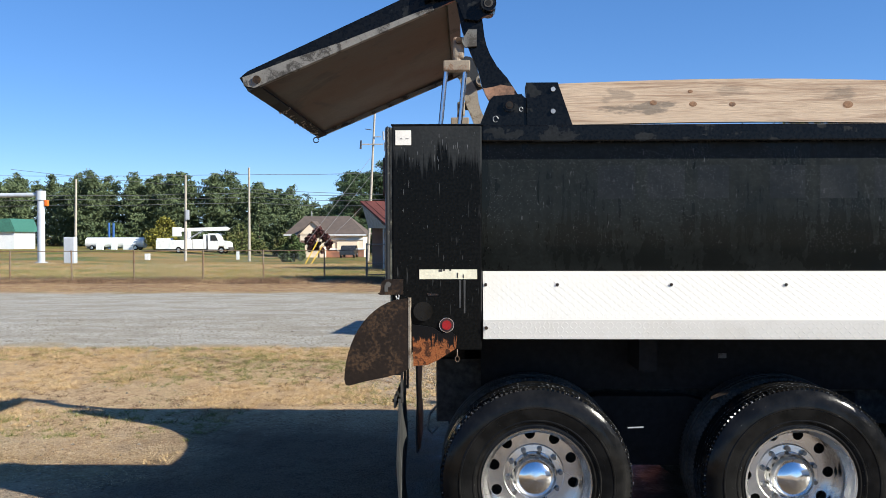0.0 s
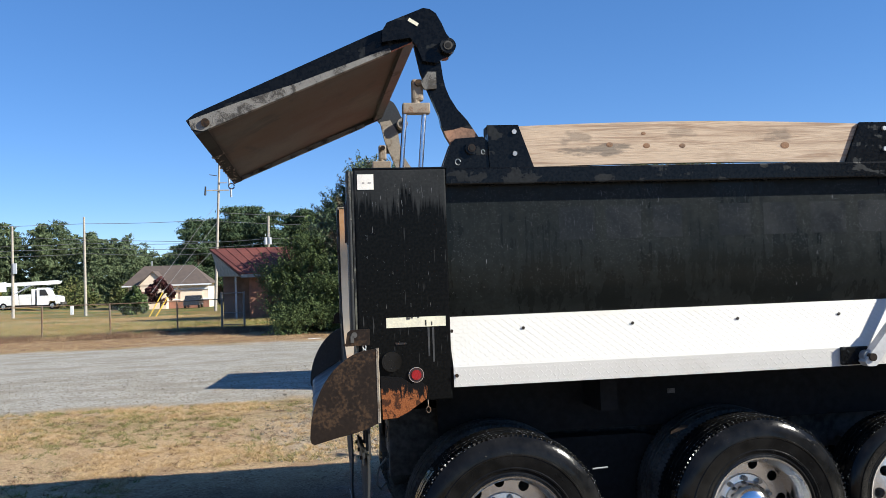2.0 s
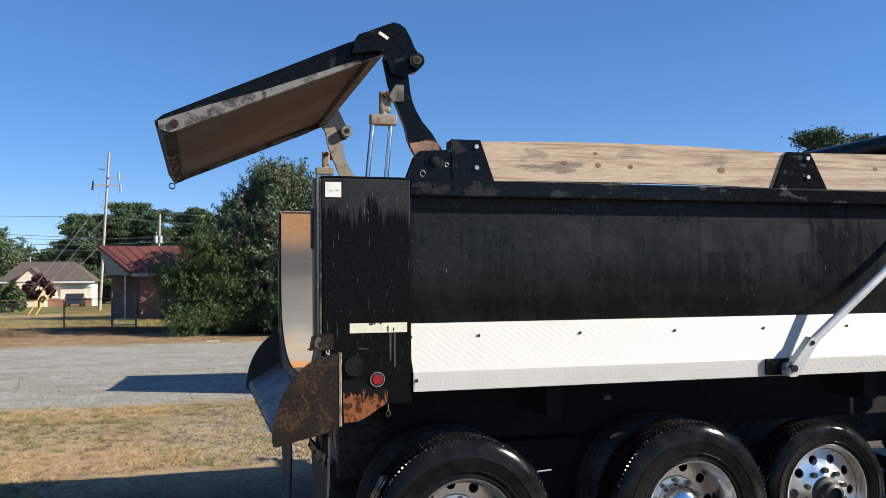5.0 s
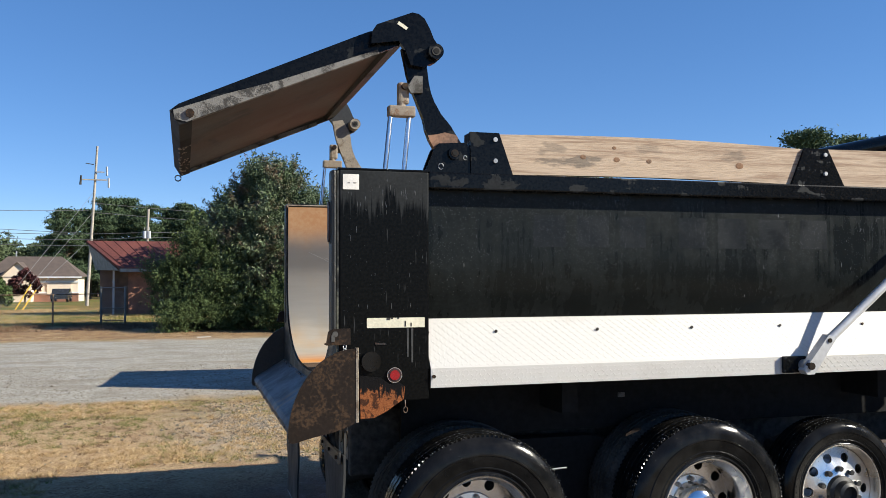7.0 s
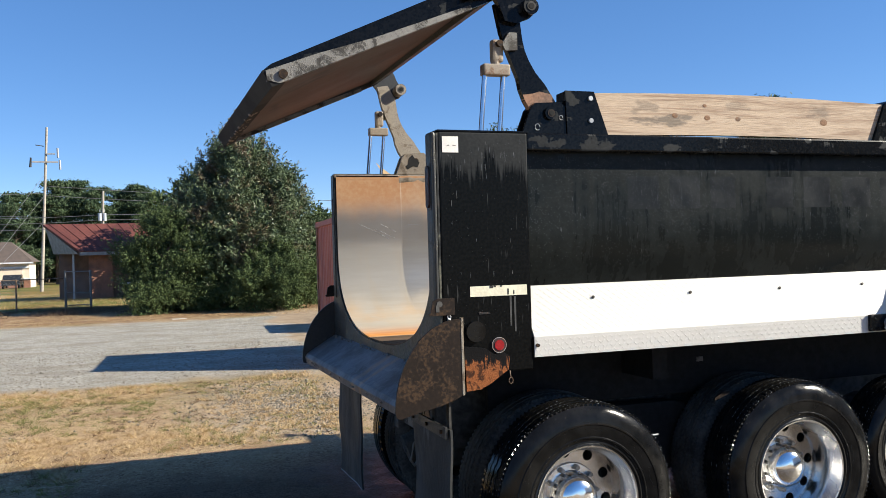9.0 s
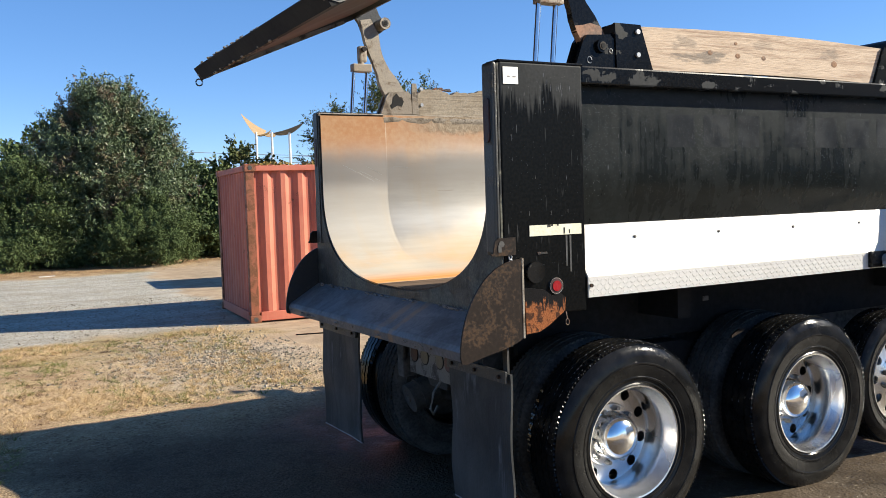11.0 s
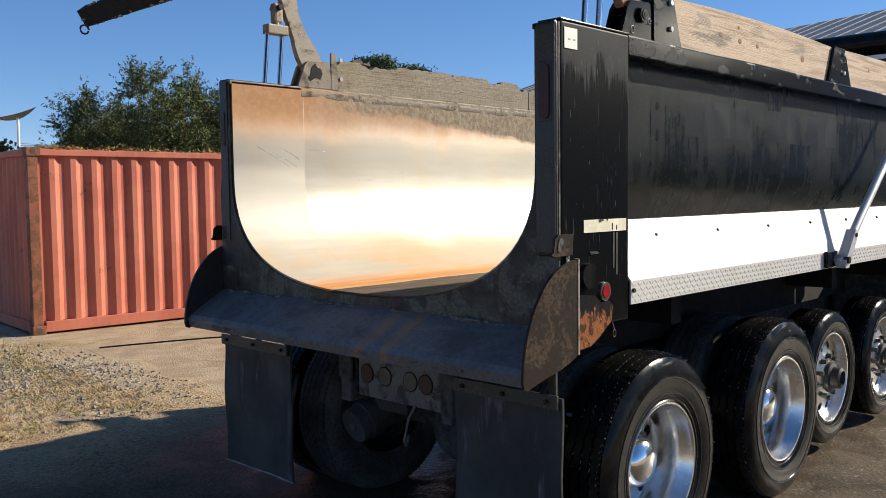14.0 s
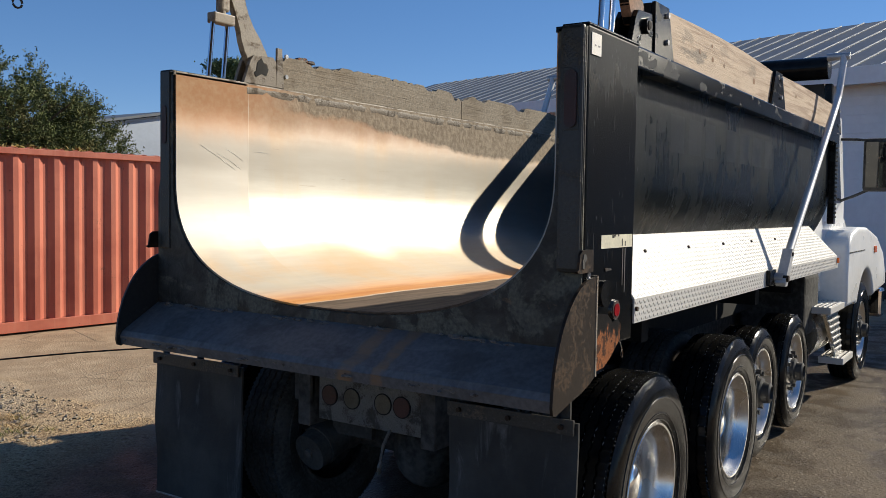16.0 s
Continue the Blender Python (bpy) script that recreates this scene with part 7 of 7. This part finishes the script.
# ---- fence ----
fence = thing("wire_fence", "low chain-link fence on rusty posts along the verge", "fence", (0, 0, 0))
line = [(-31.4 + 2.58 * k, 30.4 + 0.021 * (k * 2.58) + (0.9 if k > 7 else 0.0)) for k in range(11)] + [(-4.12, 33.9)]
for k, (x, y) in enumerate(line[:-1]):
    part("post", rod((x, y, fall(x, y) - 0.1), (x + 0.02 * (k % 3 - 1), y, fall(x, y) + 1.25), 0.032, 8), FENCE_RUST, fence)
for (xa, ya), (xb, yb) in zip(line, line[1:]):
    part("top_rail", rod((xa, ya, fall(xa, ya) + 1.22), (xb, yb, fall(xb, yb) + 1.22), 0.018, 6), FENCE_RUST, fence)


def link_mesh(points, height, name, parent):
    """Woven wire between posts, as crossing diagonal strands."""
    bm = bmesh.new()
    for (xa, ya), (xb, yb) in zip(points, points[1:]):
        n = int(math.hypot(xb - xa, yb - ya) / 0.11)
        for s in (1, -1):
            for k in range(-int(height / 0.11), n):
                lo, hi = max(0, -k) * 0.11, min(n - k, int(height / 0.11)) * 0.11
                if hi <= lo:
                    continue

                def at(h):
                    t = (k + h / 0.11) / n
                    t = t if s > 0 else 1 - t
                    return (xa + (xb - xa) * t, ya + (yb - ya) * t, fall(xa, ya) + 0.02 + h)

                p, q = Vector(at(lo)), Vector(at(hi))
                up = Vector((0, 0, 0.0022))
                bm.faces.new([bm.verts.new(v) for v in (p - up, q - up, q + up, p + up)])
    ob = new(name, finish(name, bm, GALVANISED))
    ob.parent = parent
    tagged(ob, kind="stuff")


link_mesh(line, 1.2, "link_mesh", fence)
gate = thing("fence_gate", "small galvanised chain-link gate beside the shed", "gate", (0, 0, 0))
for x, y in ((-4.05, 33.95), (-3.1, 33.8)):
    part("gate_post", rod((x, y, -0.15), (x, y, 1.45), 0.045, 12), GATE_PIPE, gate)
for z in (0.05, 0.55, 1.40):
    part("gate_bar", rod((-4.05, 33.95, z), (-3.1, 33.8, z), 0.022, 8), GATE_PIPE, gate)
link_mesh([(-4.0, 33.94), (-3.15, 33.81)], 1.38, "link_mesh", gate)

# ---- buildings ----


def window(parent, x0, x1, y, z0, z1):
    w = part("window", boxes((x0, x1, y - 0.02, y + 0.02, z0, z1)), GLASS_DARK, parent)
    part("frame", boxes((x0 - 0.06, x1 + 0.06, y - 0.05, y - 0.021, z1, z1 + 0.07), (x0 - 0.06, x1 + 0.06, y - 0.05, y - 0.021, z0 - 0.07, z0)), SIDING, w)


def cream_house():
    b = fall(-17, 105) - 0.1
    h = thing("cream_house", "cream house with a brown hipped roof and brick base", "house", (0, 0, 0))
    part("wall", boxes((-22.1, -12.7, 105, 112, b, 2.0)), HOUSE_WALL, h)
    part("brick_base", boxes((-18.0, -12.6, 104.9, 104.99, b, 0.0)), BRICK_RED, h)
    part("sill_band", boxes((-18.0, -12.6, 104.88, 104.99, 0.01, 0.16)), SIDING, h)
    part("frieze", boxes((-17.4, -12.6, 104.9, 104.99, 1.25, 1.45)), SIDING, h)
    part("garage_door", boxes((-16.0, -13.4, 104.86, 104.93, -0.2, 1.2)), HOUSE_WALL, h)
    bm = bmesh.new()
    lo = [bm.verts.new(p) for p in ((-22.7, 104.3, 1.95), (-12.2, 104.3, 1.95), (-12.2, 112.7, 1.95), (-22.7, 112.7, 1.95))]
    hi = [bm.verts.new(p) for p in ((-20.8, 108.5, 4.36), (-14.9, 108.5, 4.36))]
    for f in ((lo[0], lo[1], hi[1], hi[0]), (lo[1], lo[2], hi[1]), (lo[2], lo[3], hi[0], hi[1]), (lo[3], lo[0], hi[0]), lo[::-1]):
        bm.faces.new(f)
    part("roof", bm, ROOF_BROWN, h)
    part("fascia", boxes((-22.7, -12.2, 104.26, 104.3, 1.80, 1.96)), SIDING, h)
    part("porch_gable", prism([(-20.55, 1.95), (-18.9, 3.50), (-17.25, 1.95)], 103.2, 107.0), HOUSE_WALL, h)
    part("porch_wall", boxes((-20.4, -17.4, 103.3, 105.0, b, 1.95)), HOUSE_WALL, h)
    part("porch_roof", prism([(-20.85, 1.80), (-18.9, 3.66), (-16.95, 1.80), (-17.1, 1.75), (-18.9, 3.50), (-20.7, 1.75)], 103.0, 107.5), ROOF_BROWN, h)
    window(h, -19.4, -18.4, 103.25, -0.1, 1.1)
    part("door", boxes((-20.3, -19.8, 103.2, 103.28, b, 1.2)), DARK_WALL, h)
    part("chimney_pipe", rod((-19.9, 108.6, 4.2), (-19.9, 108.6, 5.0), 0.09, 10), GALVANISED, h)


cream_house()


def shed():
    b = fall(-3, 46) - 0.1
    s = thing("roadside_shed", "low brick building with a rusty red metal roof", "building", (0, 0, 0))
    part("wall", boxes((-3.6, 3.0, 46.2, 51.0, b, 2.35)), DARK_WALL, s)
    part("brick_pier", boxes((-3.7, -2.5, 45.9, 46.19, b, 2.3)), BRICK_RED, s)
    part("porch_wall", boxes((-5.3, -3.61, 47.7, 47.9, b, 2.5)), DARK_WALL, s)
    part("porch_post", boxes((-4.55, -4.45, 46.6, 46.7, b, 2.5)), GALVANISED, s)
    bm = bmesh.new()
    top, low = 0.06, -0.06
    ridge0, ridge1, eave0, eave1, back0, back1 = (-6.1, 48.3, 3.85), (3.4, 48.3, 3.85), (-4.1, 45.3, 2.30), (3.4, 45.3, 2.30), (-4.1, 51.6, 2.30), (3.4, 51.6, 2.30)
    rows = []
    for off in (top, low):
        rows.append([bm.verts.new((p[0], p[1], p[2] + off)) for p in (eave0, eave1, ridge1, back1, back0, ridge0)])
    u, d = rows
    for f in ((u[0], u[1], u[2], u[5]), (u[5], u[2], u[3], u[4]), (d[5], d[2], d[1], d[0]), (d[4], d[3], d[2], d[5])):
        bm.faces.new(f)
    for a, c in ((0, 1), (1, 2), (2, 3), (3, 4), (4, 5), (5, 0)):
        bm.faces.new((u[a], d[a], d[c], u[c]))
    roof = part("roof", bm, ROOF_RED, s)
    for k in range(16):
        t = (k + 0.5) / 16
        p = Vector(eave0).lerp(Vector(eave1), t) + Vector((0, 0, top + 0.01))
        q = Vector(ridge0).lerp(Vector(ridge1), t) + Vector((0, 0, top + 0.01))
        part("roof_seam", rod(p, q, 0.02, 5), ROOF_RED, roof)
    bm = bmesh.new()
    v = [bm.verts.new(p) for p in ((-6.0, 48.3, 3.72), (-4.15, 45.45, 2.2), (-4.15, 51.4, 2.2), (-5.6, 48.3, 2.25), (-5.9, 48.3, 3.70))]
    bm.faces.new((v[0], v[3], v[1]))
    bm.faces.new((v[0], v[2], v[3]))
    bm.faces.new((v[1], v[3], v[2]))
    bm.faces.new((v[0], v[1], v[2]))
    part("soffit", bm, SOFFIT, s)
    part("fascia", boxes((-4.1, 3.4, 45.25, 45.3, 2.12, 2.30)), SOFFIT, s)
    window(s, -2.0, -1.0, 46.15, 0.6, 1.7)


shed()


def metal_hall():
    """Long hall across the end of the yard, grey metal roof, white siding."""
    turn = -13.9
    h = thing("metal_hall", "white-sided hall with a grey standing-seam roof", "building", (16.9, 1.2, -0.06), turn)
    y0, y1 = -17.0, 20.5
    part("wall", boxes((0.0, 0.2, y0, y1, 0.0, 4.75), (12.0, 12.2, y0, y1, 0.0, 4.75)), SIDING, h)
    for k in range(24):
        z = 0.2 + 0.19 * k
        part("siding_lap", boxes((-0.014, -0.001, y0, y1, z, z + 0.015)), SIDING, h)
    # dark band put in for the shade along the wall's foot
    part("foot_shade_band", boxes((-0.05, -0.015, y0, y1, 0.0, 0.55)), CHASSIS, h)
    part("gable_wall", prism([(0.2, 0), (0.2, 4.7), (6.1, 6.75), (12.0, 4.7), (12.0, 0)], y1 - 0.2, y1), SIDING, h)
    part("gable_wall", prism([(0.2, 0), (0.2, 4.7), (6.1, 6.75), (12.0, 4.7), (12.0, 0)], y0, y0 + 0.2), SIDING, h)
    roof = part("roof", prism([(-0.45, 4.72), (6.1, 6.98), (12.65, 4.72), (12.65, 4.64), (6.1, 6.88), (-0.45, 4.64)], y0 - 0.3, y1 + 0.3), ROOF_METAL, h)
    part("fascia", boxes((-0.50, -0.46, y0 - 0.3, y1 + 0.3, 4.38, 4.74)), SIDING, h)
    for k in range(62):
        y = y0 - 0.2 + 0.61 * k
        part("seam", rod((-0.45, y, 4.735), (6.1, y, 6.995), 0.016, 5), ROOF_SEAM, roof)


metal_hall()
far = thing("white_building", "pale blue-grey metal-clad building behind the tree", "building", (0, 0, 0))
part("wall", prism([(18.4, -0.1), (18.4, 4.75), (25.0, 6.0), (31.6, 4.75), (31.6, -0.1)], 33.0, 45.0), BLUE_GREY, far)
part("roof", prism([(18.1, 4.72), (25.0, 6.05), (31.9, 4.72), (31.9, 4.84), (25.0, 6.17), (18.1, 4.84)], 32.7, 45.3), ROOF_METAL, far)

# ---- shade sails ----
sails = thing("shade_sails", "three tan shade sails on white posts", "shade sail", (0, 0, 0))
for x in (17.35, 18.55, 19.95):
    part("sail_post", rod((x, 60.0, fall(x, 60) - 0.1), (x, 60.0, 7.35), 0.09, 10), WHITE_PAINT, sails)
for pts in (((16.0, 59.2, 8.65), (17.35, 60.0, 7.1), (18.5, 61.0, 7.55)), ((17.7, 60.8, 7.5), (18.55, 60.0, 7.0), (19.35, 60.8, 7.45)), ((18.7, 61.0, 7.35), (19.95, 60.0, 7.25), (20.9, 59.2, 8.1)), ((17.35, 60.0, 7.15), (18.1, 60.2, 7.2), (18.55, 60.0, 7.55))):
    bm = bmesh.new()
    n = 6
    a, b, c = (Vector(p) for p in pts)
    for off in (0.0, -0.02):
        grid = {}
        for i in range(n + 1):
            for j in range(n + 1 - i):
                u, v = i / n, j / n
                w = 1 - u - v
                grid[i, j] = bm.verts.new(a * w + b * u + c * v + Vector((0, 0, off - 0.5 * (u * v + v * w + u * w))))
        for i in range(n):
            for j in range(n - i):
                bm.faces.new((grid[i, j], grid[i + 1, j], grid[i, j + 1]))
                if i + j < n - 1:
                    bm.faces.new((grid[i + 1, j], grid[i + 1, j + 1], grid[i, j + 1]))
    part("sail", bm, CANVAS, sails, "", 60)

# ---- poles and wires ----


def utility_pole(x, y, top, lean, label, arm=False, cans=0):
    z = fall(x, y)
    p = thing("utility_pole", label, "utility pole", (x, y, z), 0, "utility poles")
    part("shaft", rod((0, 0, -0.2), (lean, 0, top - z), 0.14, 12, None, 0.09), POLE_WOOD, p, "", 40)
    h = top - z
    if arm:
        c = lean * 0.78
        part("cross_arm", boxes((c - 1.0, c + 0.95, -0.2, -0.08, h - 2.96, h - 2.86)), POLE_WOOD, p)
        part("upper_arm", boxes((c + 0.1, c + 0.75, -0.18, -0.08, h - 2.28, h - 2.18)), GALVANISED, p)
        part("cutout", rod((c - 1.15, -0.14, h - 3.35), (c - 1.1, -0.14, h - 2.55), 0.10, 10, None, 0.07), CHASSIS, p, "", 40)
        part("arrester", rod((c + 1.12, -0.14, h - 3.55), (c + 1.10, -0.14, h - 2.75), 0.09, 10), GALVANISED, p, "", 40)
        part("arrester", rod((c + 0.98, -0.14, h - 2.55), (c + 0.95, -0.14, h - 1.75), 0.09, 10), GALVANISED, p, "", 40)
        part("side_pin", rod((c - 0.1, -0.12, h - 1.6), (c - 0.75, -0.12, h - 1.5), 0.035, 6), CHASSIS, p)
    for k in range(cans):
        c = part("transformer", rod((lean * 0.7 + 0.35 * k - 0.2, -0.32, h - 2.4), (lean * 0.7 + 0.35 * k - 0.2, -0.32, h - 1.8), 0.14, 14), GREY_PAINT, p, "", 40)
        part("bushing", rod((lean * 0.7 + 0.35 * k - 0.2, -0.32, h - 1.7), (lean * 0.7 + 0.35 * k - 0.2, -0.32, h - 1.5), 0.04, 8), GALVANISED, c)
    return p


utility_pole(-8.7, 75.0, 13.1, 0.70, "weathered wooden pole with a cross-arm and insulators", True)
utility_pole(-3.85, 70.0, 7.4, 0.25, "wooden pole carrying grey transformer cans", False, 2)
utility_pole(-19.7, 75.0, 8.1, 0.02, "bare wooden utility pole behind the fence")
utility_pole(-25.65, 75.0, 7.4, 0.05, "wooden utility pole with a small grey box")
utility_pole(-36.0, 75.0, 7.1, 0.12, "slim wooden utility pole by the road")
box_on = part("meter_box", boxes((-25.55, -25.25, 74.78, 74.95, 3.3, 4.2)), GREY_PAINT, thing("pole_box", "grey box strapped to a pole", "utility box"))


def cable(a, b, sag, r=0.022):
    pts = [Vector(a).lerp(Vector(b), k / 16) - Vector((0, 0, sag * (1 - (2 * k / 16 - 1) ** 2))) for k in range(17)]
    solid("overhead_wire", tube(pts, r, 5), CABLE, "black overhead wire between poles", "wire", group="overhead wires")


for z, s in ((5.6, 0.25), (5.2, 0.3), (4.7, 0.3)):
    cable((-75, 76.5, z + 0.4), (-36.0, 75.1, z), s)
    cable((-36.0, 75.1, z), (-25.6, 75.1, z + 0.1), 0.1)
    cable((-25.6, 75.1, z + 0.1), (-19.7, 75.1, z + 0.2), 0.06)
    cable((-19.7, 75.1, z + 0.2), (-3.8, 70.1, z - 0.1), s)
    cable((-3.8, 70.1, z - 0.1), (30, 66, z + 0.6), s)
cable((-72, 74, 8.4), (-19.7, 75.1, 7.5), 0.5)
cable((-19.7, 75.1, 7.5), (-8.3, 75.1, 7.6), 0.1)
cable((-50, 90, 9.2), (-8.3, 75.1, 5.6), 0.4)
cable((-8.2, 75.1, 8.2), (30, 71, 6.2), 0.3)
cable((-8.2, 75.1, 7.4), (30, 71, 5.6), 0.3)
for top, foot in ((9.2, (-11.6, 60.3, 1.3)), (7.4, (-10.8, 60.3, 1.35)), (5.2, (-10.45, 60.3, 1.0))):
    cable((-8.7 + 0.7 * top / 13.1, 75.0, top), foot, 0.0, 0.013)

# ---- road furniture and parked vehicles ----
gantry = thing("signal_gantry", "pale grey steel mast with a long horizontal arm", "gantry", (-31.75, 60.0, fall(-31.75, 60)))
part("mast", rod((0, 0, 0), (0, 0, 5.3), 0.27, 20), GREY_PAINT, gantry, "", 40)
part("collar", rod((0, 0, 4.75), (0, 0, 5.45), 0.36, 20), GREY_PAINT, gantry, "", 40)
part("arm", rod((0, 0, 5.15), (-14, 0, 5.0), 0.17, 14), GREY_PAINT, gantry, "", 40)
part("signal", boxes((0.32, 0.56, -0.15, 0.15, 4.3, 4.75), bevel=0.04), AMBER, gantry)
part("base_flange", rod((0, 0, 0.0), (0, 0, 0.08), 0.45, 20), GREY_PAINT, gantry)
solid("pad_cabinet", boxes((-30.05, -29.25, 60.0, 60.6, fall(-30, 60), 1.72), bevel=0.04), GREY_PAINT, "pale grey roadside cabinet", "cabinet")
for (xa, za), (xb, zb) in (((-11.7, -0.35), (-10.8, 1.35)), ((-11.25, -0.35), (-10.45, 1.0))):
    solid("guy_guard", rod((xa, 60.0, za), (xb, 60.3, zb), 0.042, 8), YELLOW, "slanted yellow guy-wire guard", "guy guard", group="guy guards")
solid("marker_stub", boxes((-23.6, -23.3, 85.0, 85.2, fall(-23, 85), 0.15), bevel=0.03), SIDING, "short white marker post in the grass", "marker")


def small_wheel(parent, x, y, z, r):
    w = part("wheel", moved(lathe([(r * 0.55, 0.02), (r * 0.9, 0.0), (r, 0.05), (r, 0.18), (r * 0.9, 0.22), (r * 0.3, 0.2)], 20), pose(x, y, z)), RUBBER, parent, "", 40)
    part("rim", moved(lathe([(0.001, 0.015), (r * 0.5, 0.012), (r * 0.58, 0.03)], 16), pose(x, y, z)), ALUMINIUM, w)


def bucket_truck():
    b = fall(-33, 100)
    t = thing("bucket_truck", "white utility truck with a folded boom on the road", "truck", (-36.2, 100.0, b))
    t.matrix_basis = t.matrix_basis @ Matrix.Diagonal((0.80, 0.86, 0.92, 1))
    part("cab", prism([(6.4, 0.6), (6.4, 2.68), (6.5, 2.74), (7.6, 2.72), (7.75, 2.66), (8.2, 1.78), (9.35, 1.62), (9.55, 1.45), (9.6, 0.7), (8.95, 0.7), (8.8, 1.05), (8.1, 1.05), (7.9, 0.6)], 0, 2.2), WHITE_PAINT, t)
    part("window", prism([(6.8, 1.75), (6.8, 2.5), (7.55, 2.5), (7.95, 1.75)], -0.02, 0.0), GLASS_DARK, t)
    part("bed", boxes((-1.6, 3.9, 0.0, 2.2, 0.65, 1.85), bevel=0.05), WHITE_PAINT, t)
    part("locker", boxes((4.0, 5.6, 0.05, 2.15, 0.65, 1.95), bevel=0.04), WHITE_PAINT, t)
    part("locker", boxes((5.65, 6.1, 0.05, 2.15, 0.65, 2.6), bevel=0.04), WHITE_PAINT, t)
    part("rear_locker", boxes((-1.5, 0.3, 0.05, 2.15, 1.86, 2.1), bevel=0.03), WHITE_PAINT, t)
    part("boom", prism([(0.9, 3.42), (5.0, 3.50), (8.9, 3.62), (9.5, 3.40), (9.2, 3.12), (5.0, 3.06), (0.9, 2.95)], 0.9, 1.35), WHITE_PAINT, t)
    part("turret", rod((3.1, 1.1, 1.8), (3.1, 1.1, 3.0), 0.34, 14), WHITE_PAINT, t)
    part("lift_ram", rod((3.1, 0.85, 2.0), (5.4, 0.85, 3.1), 0.09, 10), GALVANISED, t)
    part("bucket", boxes((0.7, 1.9, 0.6, 1.5, 2.35, 3.55), bevel=0.08), WHITE_PAINT, t)
    part("bumper", boxes((9.55, 9.8, 0.0, 2.2, 0.55, 0.9)), CHASSIS, t)
    part("underbody", boxes((-1.4, 8.0, 0.3, 1.9, 0.45, 0.66)), CHASSIS, t)
    for x in (1.9, 8.45):
        small_wheel(t, x, -0.02, 0.5, 0.5)
        small_wheel(t, x, 2.0, 0.5, 0.5)


bucket_truck()


def tanker():
    b = fall(-46, 108)
    t = thing("tank_trailer", "long white tank trailer parked across the road", "trailer", (-50.0, 108.0, b))
    part("tank", rod((0, 1.2, 0.95), (7.8, 1.2, 0.95), 0.72, 24), WHITE_PAINT, t, "", 40)
    part("frame", boxes((0.2, 7.6, 0.8, 1.6, 0.25, 0.4)), CHASSIS, t)
    for x in (1.0, 1.8, 6.8):
        small_wheel(t, x, 0.2, 0.32, 0.34)
        small_wheel(t, x, 2.0, 0.32, 0.34)
    for k, (dx, w) in enumerate(((1.6, 0.9), (3.6, 0.7), (5.2, 1.4))):
        part("tool_box", boxes((dx, dx + w, 0.1, 0.6, 0.05, 0.75), bevel=0.03), WHITE_PAINT, t)


tanker()


def parked_car(x, y, turn, paint, label, name="parked_car"):
    c = thing(name, label, "car", (x, y, fall(x, y)), turn, "parked cars")
    part("body", prism([(0, 0.35), (0.02, 0.85), (0.2, 0.95), (1.0, 1.0), (1.5, 1.45), (3.1, 1.48), (3.9, 1.0), (4.4, 0.9), (4.45, 0.4)], 0, 1.75), paint, c)
    part("glass", prism([(1.12, 1.02), (1.55, 1.40), (3.05, 1.42), (3.65, 1.03)], -0.012, 1.762), GLASS_DARK, c)
    for wx in (0.85, 3.6):
        small_wheel(c, wx, -0.02, 0.33, 0.34)
        small_wheel(c, wx, 1.55, 0.33, 0.34)


parked_car(-13.1, 99.0, 90, CAR_DARK, "dark parked car facing the house")
parked_car(-36.5, 104.0, 0, WHITE_PAINT, "white car parked by the bushes")
hut_roof = thing("green_roof_house", "far building with a green metal roof", "building", (-72.5, 118.0, fall(-72, 118)))
part("wall", boxes((0, 8, 0, 6, 0, 2.6)), SIDING, hut_roof)
part("roof", prism([(-0.4, 2.5), (-0.2, 4.3), (7.6, 4.4), (8.4, 2.5)], -0.4, 6.4), GREEN_ROOF, hut_roof)

# ---- litter, ground line and small markers ----
scrap = bmesh.new()
for k, (x, y, a) in enumerate(((-0.36, 23.60, 0.3), (-0.12, 23.72, 1.1))):
    box(scrap, x, x + 0.26 - 0.08 * k, y, y + 0.18, -0.056, -0.042 - 0.004 * k)
solid("paper_scrap", scrap, STICKER, "crumpled white paper lying on the gravel", "litter")
# thin dark tube following a line across the hardstanding
lying = [(1.75, 8.02), (2.2, 7.90), (2.6, 7.78), (2.95, 7.66), (3.35, 7.47), (3.75, 7.26), (4.2, 7.08), (4.7, 6.95)]
solid("ground_line", tube([(x, y, -0.052) for x, y in lying], 0.011, 6), RUBBER, "thin black line lying on the hardstanding", "cable", smooth=40)
solid("marker_stub", boxes((-29.5, -29.05, 75.0, 75.3, fall(-29, 75), 0.15), bevel=0.03), SIDING, "short white marker box in the grass", "marker")
for x in (-50.75, -50.1):
    solid("blue_post", rod((x, 118.0, fall(x, 118)), (x, 118.0, 3.7), 0.16, 10), BLUE, "tall slim blue post behind the parked tank", "post", group="blue posts")


def roof_litter():
    """Leaves and twigs blown on to the container's roof edge."""
    rng = np.random.default_rng(77)
    at = rng.choice((0.35, 0.6, 1.15, 1.3, 1.5, 1.9, 2.6), 900)
    x = at + rng.normal(scale=0.11, size=900)
    pts = np.stack([x, rng.uniform(0.06, 0.5, 900), 2.43 + np.abs(rng.normal(scale=0.028, size=900))], 1)
    ob = new("leaf_litter", quads_mesh("leaf_litter", pts, rng.uniform(0.02, 0.05, 900), LEAF_LITTER, rng))
    ob.matrix_basis = pose(1.60, 9.62, -0.06, 0, 0, -4.5)
    tagged(ob, "dry yellowing leaves caught on a container roof", "leaf litter", kind="stuff")


roof_litter()
